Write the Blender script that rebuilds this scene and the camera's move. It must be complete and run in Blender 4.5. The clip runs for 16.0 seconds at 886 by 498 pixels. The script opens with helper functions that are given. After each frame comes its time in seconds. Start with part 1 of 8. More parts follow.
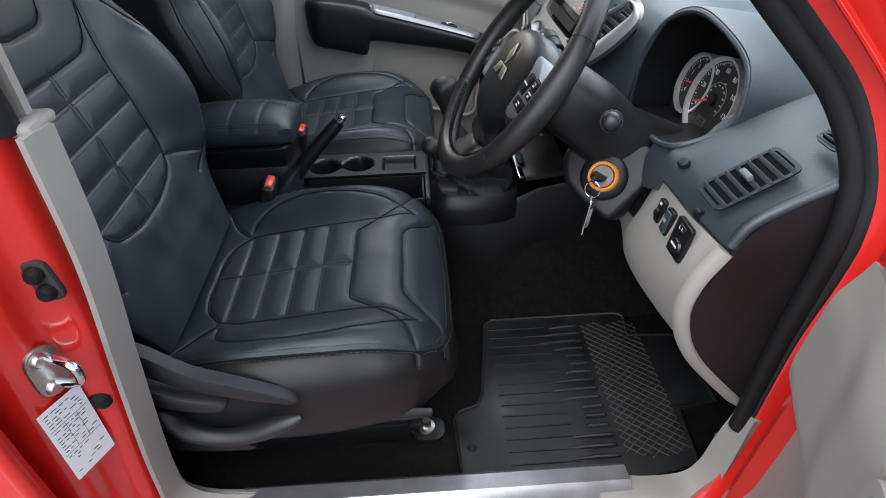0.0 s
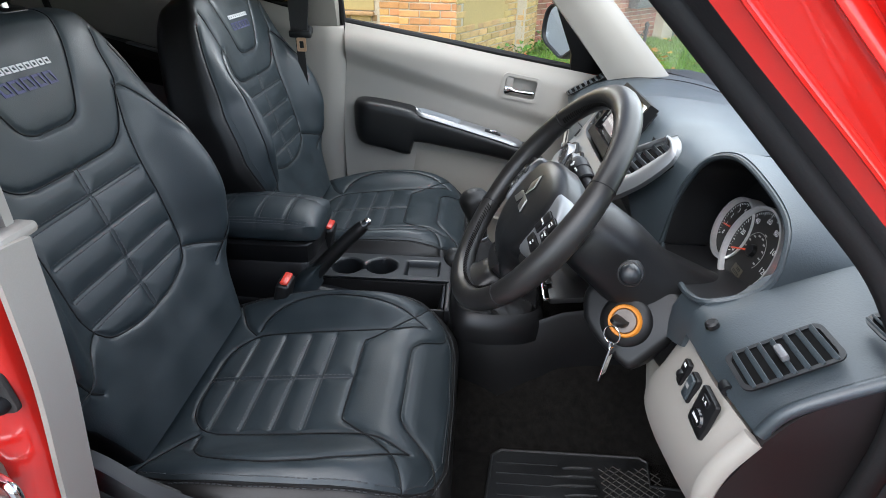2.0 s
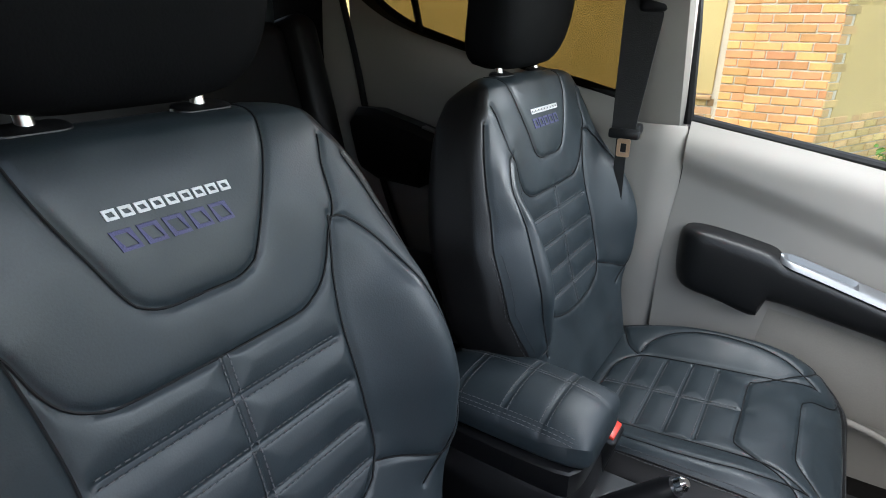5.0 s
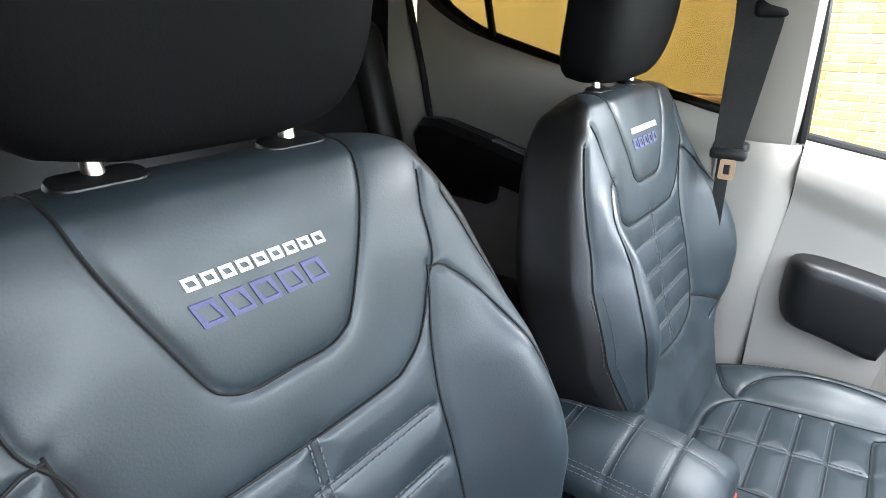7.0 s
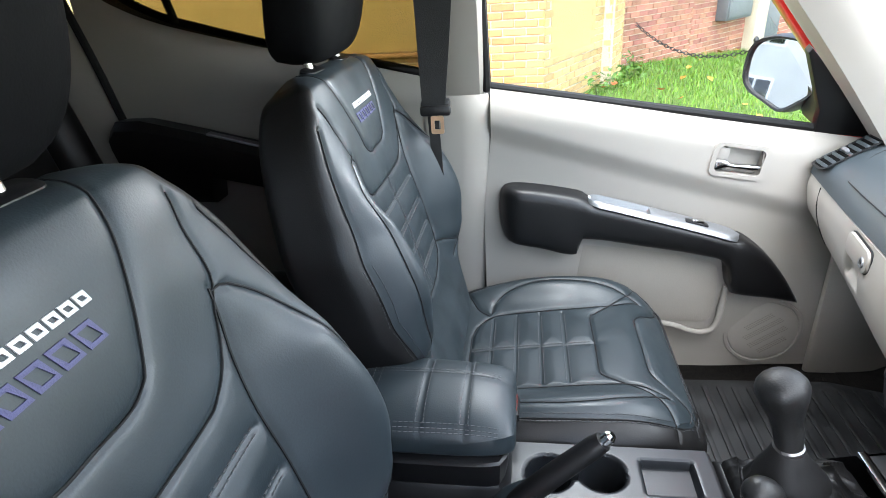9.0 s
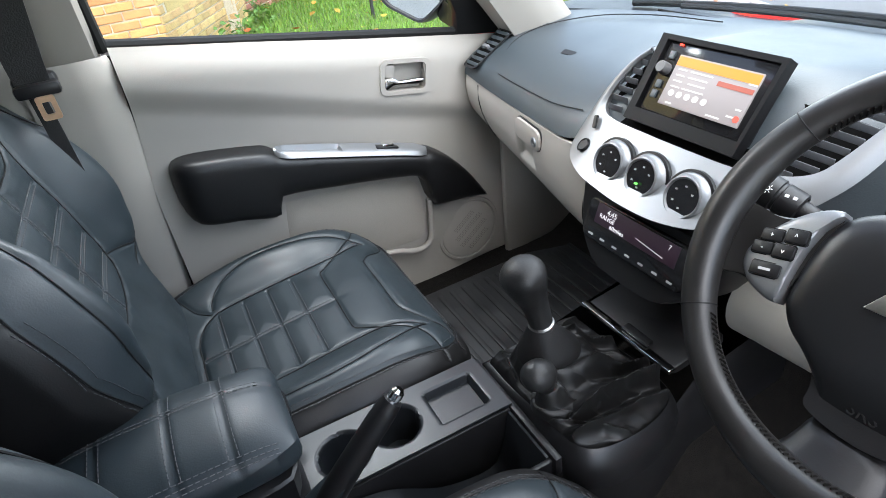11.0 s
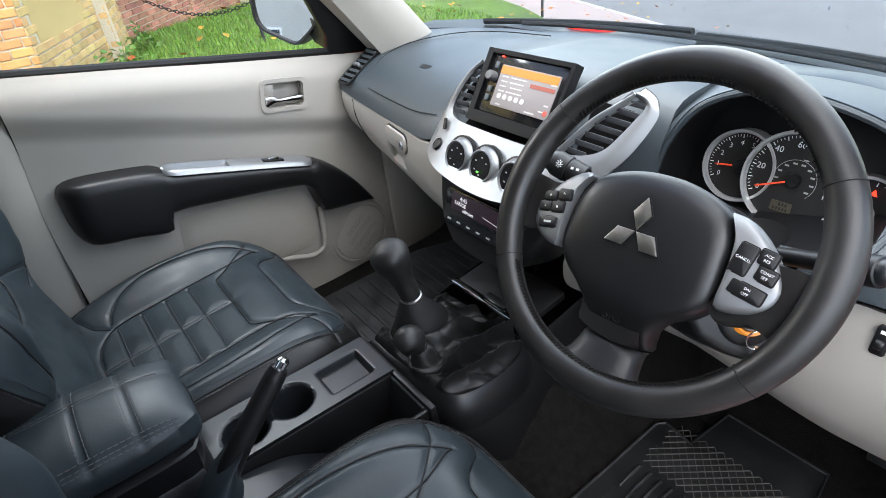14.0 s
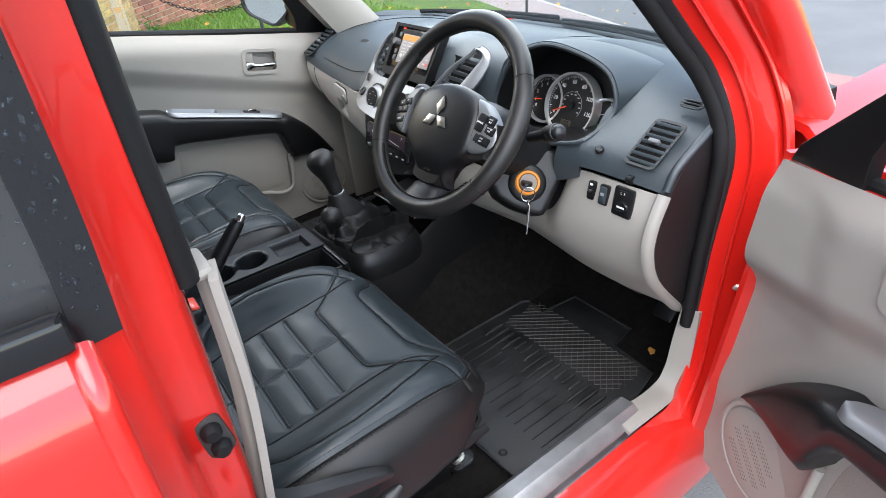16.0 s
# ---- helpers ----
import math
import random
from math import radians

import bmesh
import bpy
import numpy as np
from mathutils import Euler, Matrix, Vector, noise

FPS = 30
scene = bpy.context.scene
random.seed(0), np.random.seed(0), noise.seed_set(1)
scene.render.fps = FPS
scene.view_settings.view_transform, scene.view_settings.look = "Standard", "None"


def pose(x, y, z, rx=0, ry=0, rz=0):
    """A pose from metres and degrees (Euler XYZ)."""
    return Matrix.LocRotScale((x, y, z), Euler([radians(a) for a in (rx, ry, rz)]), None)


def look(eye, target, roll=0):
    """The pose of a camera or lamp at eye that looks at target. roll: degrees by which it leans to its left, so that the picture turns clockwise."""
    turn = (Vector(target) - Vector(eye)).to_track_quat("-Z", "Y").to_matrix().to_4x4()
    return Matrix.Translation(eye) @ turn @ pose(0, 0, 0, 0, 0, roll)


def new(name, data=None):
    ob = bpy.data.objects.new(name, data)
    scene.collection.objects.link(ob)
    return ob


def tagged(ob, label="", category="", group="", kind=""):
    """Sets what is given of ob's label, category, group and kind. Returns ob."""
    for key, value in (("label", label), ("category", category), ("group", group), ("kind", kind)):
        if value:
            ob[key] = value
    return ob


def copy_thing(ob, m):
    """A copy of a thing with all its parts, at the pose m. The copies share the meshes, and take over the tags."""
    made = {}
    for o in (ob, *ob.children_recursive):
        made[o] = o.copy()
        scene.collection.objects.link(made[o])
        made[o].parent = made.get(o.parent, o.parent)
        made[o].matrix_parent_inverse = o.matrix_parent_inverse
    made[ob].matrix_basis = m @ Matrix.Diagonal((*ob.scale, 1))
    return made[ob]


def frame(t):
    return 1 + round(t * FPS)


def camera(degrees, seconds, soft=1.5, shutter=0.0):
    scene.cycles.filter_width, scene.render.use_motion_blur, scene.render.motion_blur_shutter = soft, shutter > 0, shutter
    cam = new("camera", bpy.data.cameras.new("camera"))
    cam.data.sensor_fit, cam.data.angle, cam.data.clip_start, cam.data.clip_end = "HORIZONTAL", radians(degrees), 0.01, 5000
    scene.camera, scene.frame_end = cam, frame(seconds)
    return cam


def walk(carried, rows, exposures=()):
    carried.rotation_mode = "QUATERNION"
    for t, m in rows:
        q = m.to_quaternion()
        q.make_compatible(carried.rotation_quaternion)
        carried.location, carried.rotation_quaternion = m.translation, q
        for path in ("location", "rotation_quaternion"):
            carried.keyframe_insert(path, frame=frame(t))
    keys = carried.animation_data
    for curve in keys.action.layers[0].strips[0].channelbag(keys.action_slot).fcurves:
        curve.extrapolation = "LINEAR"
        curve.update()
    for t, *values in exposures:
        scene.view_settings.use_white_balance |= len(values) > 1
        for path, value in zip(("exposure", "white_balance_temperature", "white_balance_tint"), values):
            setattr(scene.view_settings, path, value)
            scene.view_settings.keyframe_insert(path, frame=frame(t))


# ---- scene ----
cam = camera(75.5, 16.0, soft=0.9)
PATH = [
    (0, (0.169, -1.154, 1.439), (0.238, 0.456, 0.255), -1.5),
    (0.5, (0.197, -1.137, 1.44), (0.181, 0.549, 0.364), 0.2),
    (1, (0.214, -1.119, 1.449), (0.176, 0.59, 0.411), 0.5),
    (1.5, (0.215, -1.1, 1.459), (0.151, 0.638, 0.472), 0.9),
    (2, (0.223, -1.075, 1.467), (0.137, 0.686, 0.523), 1.5),
    (2.5, (0.221, -1.007, 1.474), (0.088, 0.763, 0.552), 1.7),
    (3, (0.221, -0.936, 1.474), (0.02, 0.837, 0.572), 1.7),
    (3.5, (0.238, -0.83, 1.469), (-0.176, 0.935, 0.625), 1.0),
    (4, (0.22, -0.758, 1.47), (-0.414, 0.967, 0.683), 0.9),
    (4.5, (0.148, -0.685, 1.461), (-0.698, 0.961, 0.704), 0.6),
    (5, (0.063, -0.601, 1.449), (-0.953, 0.952, 0.702), 0.3),
    (5.2, (0.037, -0.576, 1.443), (-1.003, 0.957, 0.69), 0.6),
    (7.3, (-0.054, -0.555, 1.466), (-1.183, 0.914, 0.714), -0.1),
    (7.5, (-0.042, -0.565, 1.469), (-1.112, 0.935, 0.692), -0.8),
    (8, (-0.025, -0.582, 1.474), (-0.926, 1.008, 0.661), -2.7),
    (8.5, (-0.052, -0.573, 1.476), (-0.636, 1.152, 0.649), -3.3),
    (9, (-0.086, -0.579, 1.484), (-0.368, 1.201, 0.616), -3.8),
    (9.5, (-0.136, -0.537, 1.46), (-0.069, 1.239, 0.543), -4.1),
    (10, (-0.123, -0.486, 1.442), (0.181, 1.231, 0.463), -5.9),
    (10.2, (-0.118, -0.474, 1.44), (0.277, 1.206, 0.428), -6.5),
    (12.3, (-0.09, -0.507, 1.455), (0.838, 0.879, 0.352), -6.9),
    (12.5, (-0.09, -0.519, 1.458), (0.859, 0.856, 0.359), -7.0),
    (13, (-0.093, -0.543, 1.466), (0.881, 0.819, 0.373), -7.0),
    (13.5, (-0.096, -0.575, 1.469), (0.856, 0.808, 0.381), -7.0),
    (14, (-0.111, -0.626, 1.466), (0.829, 0.773, 0.389), -6.9),
    (14.5, (-0.13, -0.709, 1.458), (0.812, 0.697, 0.393), -6.4),
    (15, (-0.147, -0.839, 1.451), (0.787, 0.576, 0.389), -6.2),
    (15.5, (-0.182, -0.987, 1.455), (0.748, 0.433, 0.398), -6.0),
    (16, (-0.225, -1.112, 1.482), (0.716, 0.301, 0.424), -5.7),
]
walk(cam, [(t, look(eye, target, roll)) for t, eye, target, roll in PATH], exposures=[(0.0, 1.93), (1.5, 2.33), (2.5, 2.33), (4.0, 2.36), (4.5, 2.44), (5.2, 2.58), (7.3, 4.02), (8.0, 4.0), (9.0, 3.4), (10.2, 3.01), (12.5, 2.71), (14.5, 2.55), (15.5, 2.53), (16.0, 2.43)])

import itertools

# ---------- world, sun, exposure ----------
world = bpy.data.worlds.new("sky_world")
scene.world = world
world.use_nodes = True
wn, wl = world.node_tree.nodes, world.node_tree.links
wn.clear()
sky = wn.new("ShaderNodeTexSky")
sky.sky_type, sky.sun_disc = "NISHITA", False
sky.sun_elevation, sky.sun_rotation = radians(57), radians(213)
sky.air_density, sky.dust_density, sky.ozone_density = 1.0, 0.4, 1.0
bg = wn.new("ShaderNodeBackground")
bg.inputs["Strength"].default_value = 0.115
wo = wn.new("ShaderNodeOutputWorld")
haze = wn.new("ShaderNodeHueSaturation")  # an overcast sky is paler than a clear one
haze.inputs["Saturation"].default_value = 0.68
wl.new(sky.outputs[0], haze.inputs["Color"])
wl.new(haze.outputs[0], bg.inputs[0])
wl.new(bg.outputs[0], wo.inputs[0])
sun = new("sun", bpy.data.lights.new("sun", "SUN"))
sun.data.energy, sun.data.angle, sun.data.color = 1.08, radians(70), (1.0, 0.97, 0.93)
sun.matrix_world = look((-2.6, -4.0, 7.5), (0, 0, 0))

# the sky's light in the windscreen's opening
screen_sky = new("windscreen_sky", bpy.data.lights.new("windscreen_sky", "AREA"))
screen_sky.data.shape, screen_sky.data.size, screen_sky.data.size_y, screen_sky.data.energy, screen_sky.data.color = "RECTANGLE", 1.0, 0.4, 1.45, (0.93, 0.97, 1.0)
screen_sky.matrix_world = look((0.64, -0.02, 1.5), (0.2, 0.05, 0.8))
# the sky's light in the upper part of the passenger's window
side_sky = new("side_window_sky", bpy.data.lights.new("side_window_sky", "AREA"))
side_sky.data.shape, side_sky.data.size, side_sky.data.size_y, side_sky.data.energy, side_sky.data.color = "RECTANGLE", 0.5, 0.12, 1.6, (0.9, 0.96, 1.0)
side_sky.matrix_world = look((0.12, 0.575, 1.57), (0.05, 0.15, 0.8))


# ---------- materials ----------
def mat(name, base, rough=0.5, metal=0.0, var=0.12, scale=9.0, grain=250.0, bump=0.15, coat=0.0, spec=0.5, dist=0.002, wear=0.0):
    """A surface with two scales of variation in colour and roughness, and a fine relief."""
    m = bpy.data.materials.new(name)
    m.use_nodes = True
    nt, ln = m.node_tree.nodes, m.node_tree.links
    b = nt["Principled BSDF"]
    b.inputs["Metallic"].default_value = metal
    b.inputs["Specular IOR Level"].default_value = spec
    b.inputs["Coat Weight"].default_value = coat
    b.inputs["Coat Roughness"].default_value = 0.04
    co = nt.new("ShaderNodeTexCoord")
    n1, n2 = nt.new("ShaderNodeTexNoise"), nt.new("ShaderNodeTexNoise")
    n1.inputs["Scale"].default_value, n1.inputs["Detail"].default_value = scale, 5.0
    n2.inputs["Scale"].default_value, n2.inputs["Detail"].default_value = grain, 2.0
    for n in (n1, n2):
        ln.new(co.outputs["Object"], n.inputs["Vector"])
    mix = nt.new("ShaderNodeMath")
    mix.operation = "MULTIPLY_ADD"
    mix.inputs[1].default_value = 0.6
    ln.new(n1.outputs[0], mix.inputs[0])
    half = nt.new("ShaderNodeMath")
    half.operation, half.inputs[1].default_value = "MULTIPLY", 0.4
    ln.new(n2.outputs[0], half.inputs[0])
    ln.new(half.outputs[0], mix.inputs[2])
    ramp = nt.new("ShaderNodeMapRange")
    ramp.inputs["From Min"].default_value, ramp.inputs["From Max"].default_value = 0.3, 0.7
    ramp.inputs["To Min"].default_value, ramp.inputs["To Max"].default_value = 1 - var, 1 + var
    ln.new(mix.outputs[0], ramp.inputs["Value"])
    vm = nt.new("ShaderNodeVectorMath")
    vm.operation = "SCALE"
    vm.inputs[0].default_value = base
    ln.new(ramp.outputs[0], vm.inputs["Scale"])
    ln.new(vm.outputs[0], b.inputs["Base Color"])
    rr = nt.new("ShaderNodeMapRange")
    rr.inputs["From Min"].default_value, rr.inputs["From Max"].default_value = 0.3, 0.7
    rr.inputs["To Min"].default_value, rr.inputs["To Max"].default_value = max(0.02, rough * (1 - wear - 0.1)), min(1, rough * (1 + wear + 0.1))
    ln.new(n1.outputs[0], rr.inputs["Value"])
    ln.new(rr.outputs[0], b.inputs["Roughness"])
    if bump:
        bp = nt.new("ShaderNodeBump")
        bp.inputs["Strength"].default_value, bp.inputs["Distance"].default_value = bump, dist
        ln.new(n2.outputs[0], bp.inputs["Height"])
        ln.new(bp.outputs[0], b.inputs["Normal"])
    return m


def glow(name, colour, strength):
    m = bpy.data.materials.new(name)
    m.use_nodes = True
    b = m.node_tree.nodes["Principled BSDF"]
    b.inputs["Base Color"].default_value = (*[c * 0.3 for c in colour], 1)
    b.inputs["Emission Color"].default_value = (*colour, 1)
    b.inputs["Emission Strength"].default_value = strength
    return m


def glass(name, tint=(0.9, 0.95, 0.93), rough=0.0):
    m = bpy.data.materials.new(name)
    m.use_nodes = True
    nt, ln = m.node_tree.nodes, m.node_tree.links
    nt.clear()
    out, mx = nt.new("ShaderNodeOutputMaterial"), nt.new("ShaderNodeMixShader")
    tr, gl, fr = nt.new("ShaderNodeBsdfTransparent"), nt.new("ShaderNodeBsdfGlossy"), nt.new("ShaderNodeLayerWeight")
    fr.inputs["Blend"].default_value = 0.5
    pw, ma = nt.new("ShaderNodeMath"), nt.new("ShaderNodeMath")
    pw.operation, pw.inputs[1].default_value = "POWER", 5.0
    ma.operation, ma.inputs[1].default_value, ma.inputs[2].default_value = "MULTIPLY_ADD", 0.45, 0.025
    ln.new(fr.outputs["Facing"], pw.inputs[0])
    ln.new(pw.outputs[0], ma.inputs[0])
    tr.inputs[0].default_value = (*tint, 1)
    gl.inputs["Roughness"].default_value = rough
    ln.new(ma.outputs[0], mx.inputs[0])
    ln.new(tr.outputs[0], mx.inputs[1])
    ln.new(gl.outputs[0], mx.inputs[2])
    ln.new(mx.outputs[0], out.inputs[0])
    return m


LEATHER = mat("black_leather", (0.0157, 0.0227, 0.0268), 0.47, var=0.22, scale=14, grain=520, bump=0.2, dist=0.0008, wear=0.14, spec=0.5)
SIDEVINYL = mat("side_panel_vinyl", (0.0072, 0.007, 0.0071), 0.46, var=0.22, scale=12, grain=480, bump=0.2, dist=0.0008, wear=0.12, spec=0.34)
# headrest cover: near-black with hardly any sheen, darker than the seat leather
HEADREST = mat("headrest_cover", (0.003, 0.0032, 0.0036), 0.7, var=0.25, scale=14, grain=420, bump=0.2, dist=0.001, spec=0.07)
RIMLEATHER = mat("smooth_rim_leather", (0.0112, 0.0106, 0.0102), 0.4, var=0.25, scale=20, grain=500, bump=0.1, dist=0.0008, wear=0.12, spec=0.48)
CONSOLE = mat("console_plastic", (0.0085, 0.0098, 0.0115), 0.36, var=0.15, grain=600, bump=0.12, dist=0.0006, spec=0.45)
THREAD = mat("grey_thread", (0.09, 0.09, 0.093), 0.8, grain=900, bump=0.1)
DARKTHREAD = mat("dark_thread", (0.035, 0.037, 0.04), 0.8, grain=900, bump=0.1)
DASH = mat("dark_dash_plastic", (0.0275, 0.0365, 0.0425), 0.46, var=0.12, scale=6, grain=500, bump=0.3, dist=0.0009, spec=0.7)
BLACK = mat("black_plastic", (0.0058, 0.0058, 0.0064), 0.42, spec=0.38, grain=700, bump=0.15, dist=0.0006)
GLOSSBLACK = mat("gloss_black_plastic", (0.01, 0.01, 0.011), 0.12, bump=0.0)
GREY = mat("grey_trim_plastic", (0.265, 0.246, 0.22), 0.6, var=0.06, scale=5, grain=800, bump=0.2, dist=0.0006)
SILVER = mat("silver_paint_plastic", (0.225, 0.232, 0.24), 0.42, metal=0.7, var=0.05, grain=900, bump=0.05, dist=0.0004)
CHROME = mat("chrome", (0.8, 0.8, 0.8), 0.1, metal=1.0, var=0.03, bump=0.0)
STEEL = mat("zinc_steel", (0.55, 0.54, 0.5), 0.32, metal=1.0, var=0.2, scale=40, bump=0.1)
RED = mat("red_car_paint", (0.6, 0.014, 0.009), 0.3, var=0.06, scale=3, grain=1500, bump=0.02, coat=1.0, spec=0.4, dist=0.0003)
CARPET = mat("dark_carpet", (0.0078, 0.0069, 0.0062), 0.95, spec=0.1, var=0.9, scale=70, grain=900, bump=0.8, dist=0.003)
RUBBER = mat("rubber_mat", (0.011, 0.0116, 0.0123), 0.5, var=0.5, scale=14, grain=300, bump=0.25, dist=0.001, wear=0.25)
SEAL = mat("rubber_seal", (0.0088, 0.0088, 0.0092), 0.6, spec=0.22, grain=400, bump=0.2, dist=0.001)
SILLMETAL = mat("brushed_sill_metal", (0.42, 0.42, 0.43), 0.38, metal=0.85, var=0.2, scale=30, grain=600, bump=0.12, dist=0.0005)
CLEAR = glass("clear_glass", (0.97, 0.985, 0.98))
TINT = glass("privacy_glass", (0.42, 0.38, 0.28))
MIRROR = mat("mirror_glass", (0.9, 0.9, 0.9), 0.02, metal=1.0, var=0.0, bump=0.0)
MORTAR = mat("lime_mortar", (0.54, 0.46, 0.34), 0.95, var=0.15, grain=120, bump=0.4, dist=0.004)
STUCCO = mat("ochre_render", (0.55, 0.39, 0.16), 0.9, var=0.18, scale=1.6, grain=90, bump=0.35, dist=0.004)
SLATE = mat("slate_ledge", (0.10, 0.115, 0.13), 0.6, var=0.2, grain=50, bump=0.3, dist=0.004)
ASPHALT = mat("asphalt", (0.17, 0.172, 0.172), 0.85, spec=0.2, var=0.18, scale=2, grain=150, bump=0.5, dist=0.006)
GRASS = mat("grass", (0.125, 0.24, 0.018), 0.85, var=0.35, scale=3, grain=40, bump=0.6, dist=0.02)
LEAF = mat("autumn_leaf", (0.42, 0.20, 0.04), 0.7, var=0.4, scale=30)
PAPER = mat("white_label_paper", (0.75, 0.75, 0.74), 0.6, bump=0.0, var=0.03)
INK = mat("dark_ink", (0.06, 0.06, 0.07), 0.7, bump=0.0)
WHITE = mat("white_marking", (0.7, 0.7, 0.7), 0.5, bump=0.0)
VIOLET = mat("violet_embroidery", (0.065, 0.064, 0.145), 0.7, grain=900, bump=0.3)
WHITETHREAD = mat("white_embroidery", (0.62, 0.62, 0.62), 0.7, grain=900, bump=0.3)
REDBUCKLE = mat("red_button", (0.65, 0.05, 0.03), 0.35, bump=0.0)
WEBBING = mat("seat_belt_webbing", (0.012, 0.012, 0.012), 0.85, grain=500, bump=0.5)
PLUM = mat("dark_end_cap", (0.009, 0.0062, 0.0066), 0.6, grain=600, bump=0.2, dist=0.0006)

# ---------- mesh helpers ----------
ROOT = {}


def thing(name, at=(0, 0, 0), label="", category="", group="", kind=""):
    ob = new(name)
    ob.empty_display_size = 0.05
    ob.location = at
    ROOT[ob.name] = Vector(at)
    return tagged(ob, label, category, group, kind)


def finish(name, bm, material, angle=38):
    bm.normal_update()
    me = bpy.data.meshes.new(name)
    bm.to_mesh(me)
    bm.free()
    me.materials.append(material)
    me.polygons.foreach_set("use_smooth", [True] * len(me.polygons))
    me.set_sharp_from_angle(angle=radians(angle))
    return me


def part(name, bm, material, parent, label="", angle=38, local=False):
    """One mesh under a thing or a part; bm is in world places unless local."""
    base = ROOT.get(parent.name, Vector())
    if not local:
        bmesh.ops.translate(bm, verts=bm.verts, vec=-base)
    ob = new(name, finish(name, bm, material, angle))
    ob.parent = parent
    ROOT[ob.name] = base if not local else Vector()
    if label:
        ob["label"] = label
    return ob


def solo(name, bm, material, label="", category="", group="", kind="", angle=38):
    """A thing of one mesh, in world places."""
    ob = new(name, finish(name, bm, material, angle))
    ROOT[ob.name] = Vector()
    return tagged(ob, label, category, group, kind)


def spline(pts, n):
    """n points at even steps on a smooth curve through pts."""
    p = np.array(pts, float)
    if len(p) == 2:
        return [p[0] + (p[1] - p[0]) * i / (n - 1) for i in range(n)]
    ext = np.vstack([2 * p[0] - p[1], p, 2 * p[-1] - p[-2]])
    fine = []
    for i in range(1, len(ext) - 2):
        a, b, c, d = ext[i - 1 : i + 3]
        for t in np.linspace(0, 1, 16, endpoint=False):
            fine.append(0.5 * (2 * b + (c - a) * t + (2 * a - 5 * b + 4 * c - d) * t * t + (3 * b - a - 3 * c + d) * t**3))
    fine = np.array(fine + [p[-1]])
    s = np.r_[0, np.cumsum(np.linalg.norm(np.diff(fine, axis=0), axis=1))]
    q = np.linspace(0, s[-1], n)
    return [np.array([np.interp(v, s, fine[:, k]) for k in range(p.shape[1])]) for v in q]


def loft(rows, around=False, caps=(False, False), bm=None):
    bm = bm or bmesh.new()
    vs = [[bm.verts.new(Vector(p)) for p in r] for r in rows]
    n = len(vs[0])
    for a, b in zip(vs, vs[1:]):
        for j in range(n if around else n - 1):
            k = (j + 1) % n
            try:
                bm.faces.new((a[j], a[k], b[k], b[j]))
            except ValueError:
                pass
    if caps[0]:
        bm.faces.new(vs[0][::-1])
    if caps[1]:
        bm.faces.new(vs[-1])
    return bm


def sheet(rows, t):
    """A curved panel through rows of points, t thick to the back of its normals."""
    g = np.array([[list(p) for p in r] for r in rows], float)
    du, dv = np.gradient(g, axis=0), np.gradient(g, axis=1)
    nn = np.cross(du, dv)
    nn /= np.linalg.norm(nn, axis=2, keepdims=True) + 1e-12
    h = g - nn * t
    bm = bmesh.new()
    A = [[bm.verts.new(p) for p in r] for r in g]
    B = [[bm.verts.new(p) for p in r] for r in h]
    nu, nv = len(A), len(A[0])
    for i in range(nu - 1):
        for j in range(nv - 1):
            bm.faces.new((A[i][j], A[i + 1][j], A[i + 1][j + 1], A[i][j + 1]))
            bm.faces.new((B[i][j], B[i][j + 1], B[i + 1][j + 1], B[i + 1][j]))
    for i in range(nu - 1):
        bm.faces.new((A[i][0], B[i][0], B[i + 1][0], A[i + 1][0]))
        bm.faces.new((A[i][-1], A[i + 1][-1], B[i + 1][-1], B[i][-1]))
    for j in range(nv - 1):
        bm.faces.new((A[0][j], A[0][j + 1], B[0][j + 1], B[0][j]))
        bm.faces.new((A[-1][j], B[-1][j], B[-1][j + 1], A[-1][j + 1]))
    bmesh.ops.recalc_face_normals(bm, faces=bm.faces)
    return bm


def tube(pts, r, n=10, closed=False, bm=None, flat=1.0):
    """A rod along pts; r is one radius or one for each point; flat squeezes it across."""
    p = [Vector(q) for q in pts]
    rr = list(r) if hasattr(r, "__len__") else [r] * len(p)
    rows, ref = [], None
    for i, q in enumerate(p):
        a = p[i - 1] if (i or closed) else q
        b = p[(i + 1) % len(p)] if (i < len(p) - 1 or closed) else q
        d = (b - a).normalized()
        if ref is None:
            ref = d.orthogonal().normalized()
        ref = (ref - d * ref.dot(d)).normalized()
        s = d.cross(ref)
        rows.append([q + rr[i] * (math.cos(2 * math.pi * k / n) * ref + flat * math.sin(2 * math.pi * k / n) * s) for k in range(n)])
    if closed:
        rows.append(rows[0])
        bm = loft(rows, True, bm=bm)
        bmesh.ops.remove_doubles(bm, verts=bm.verts, dist=1e-6)
        return bm
    return loft(rows, True, (True, True), bm=bm)


def rbox(c, s, b=0.004, m=None, bm=None, seg=2):
    """A box with rounded edges: centre, size, radius; m turns and places it."""
    out = bmesh.new()
    bmesh.ops.create_cube(out, size=1.0, matrix=Matrix.Translation(Vector(c)) @ Matrix.Diagonal((*s, 1)))
    if b:
        bmesh.ops.bevel(out, geom=list(out.edges), offset=min(b, 0.45 * min(s)), segments=seg, profile=0.5, affect="EDGES")
    if m:
        bmesh.ops.transform(out, matrix=m, verts=out.verts)
    return join(bm, out)


def join(bm, other):
    if bm is None:
        return other
    me = bpy.data.meshes.new("tmp")
    other.to_mesh(me)
    other.free()
    bm.from_mesh(me)
    bpy.data.meshes.remove(me)
    return bm


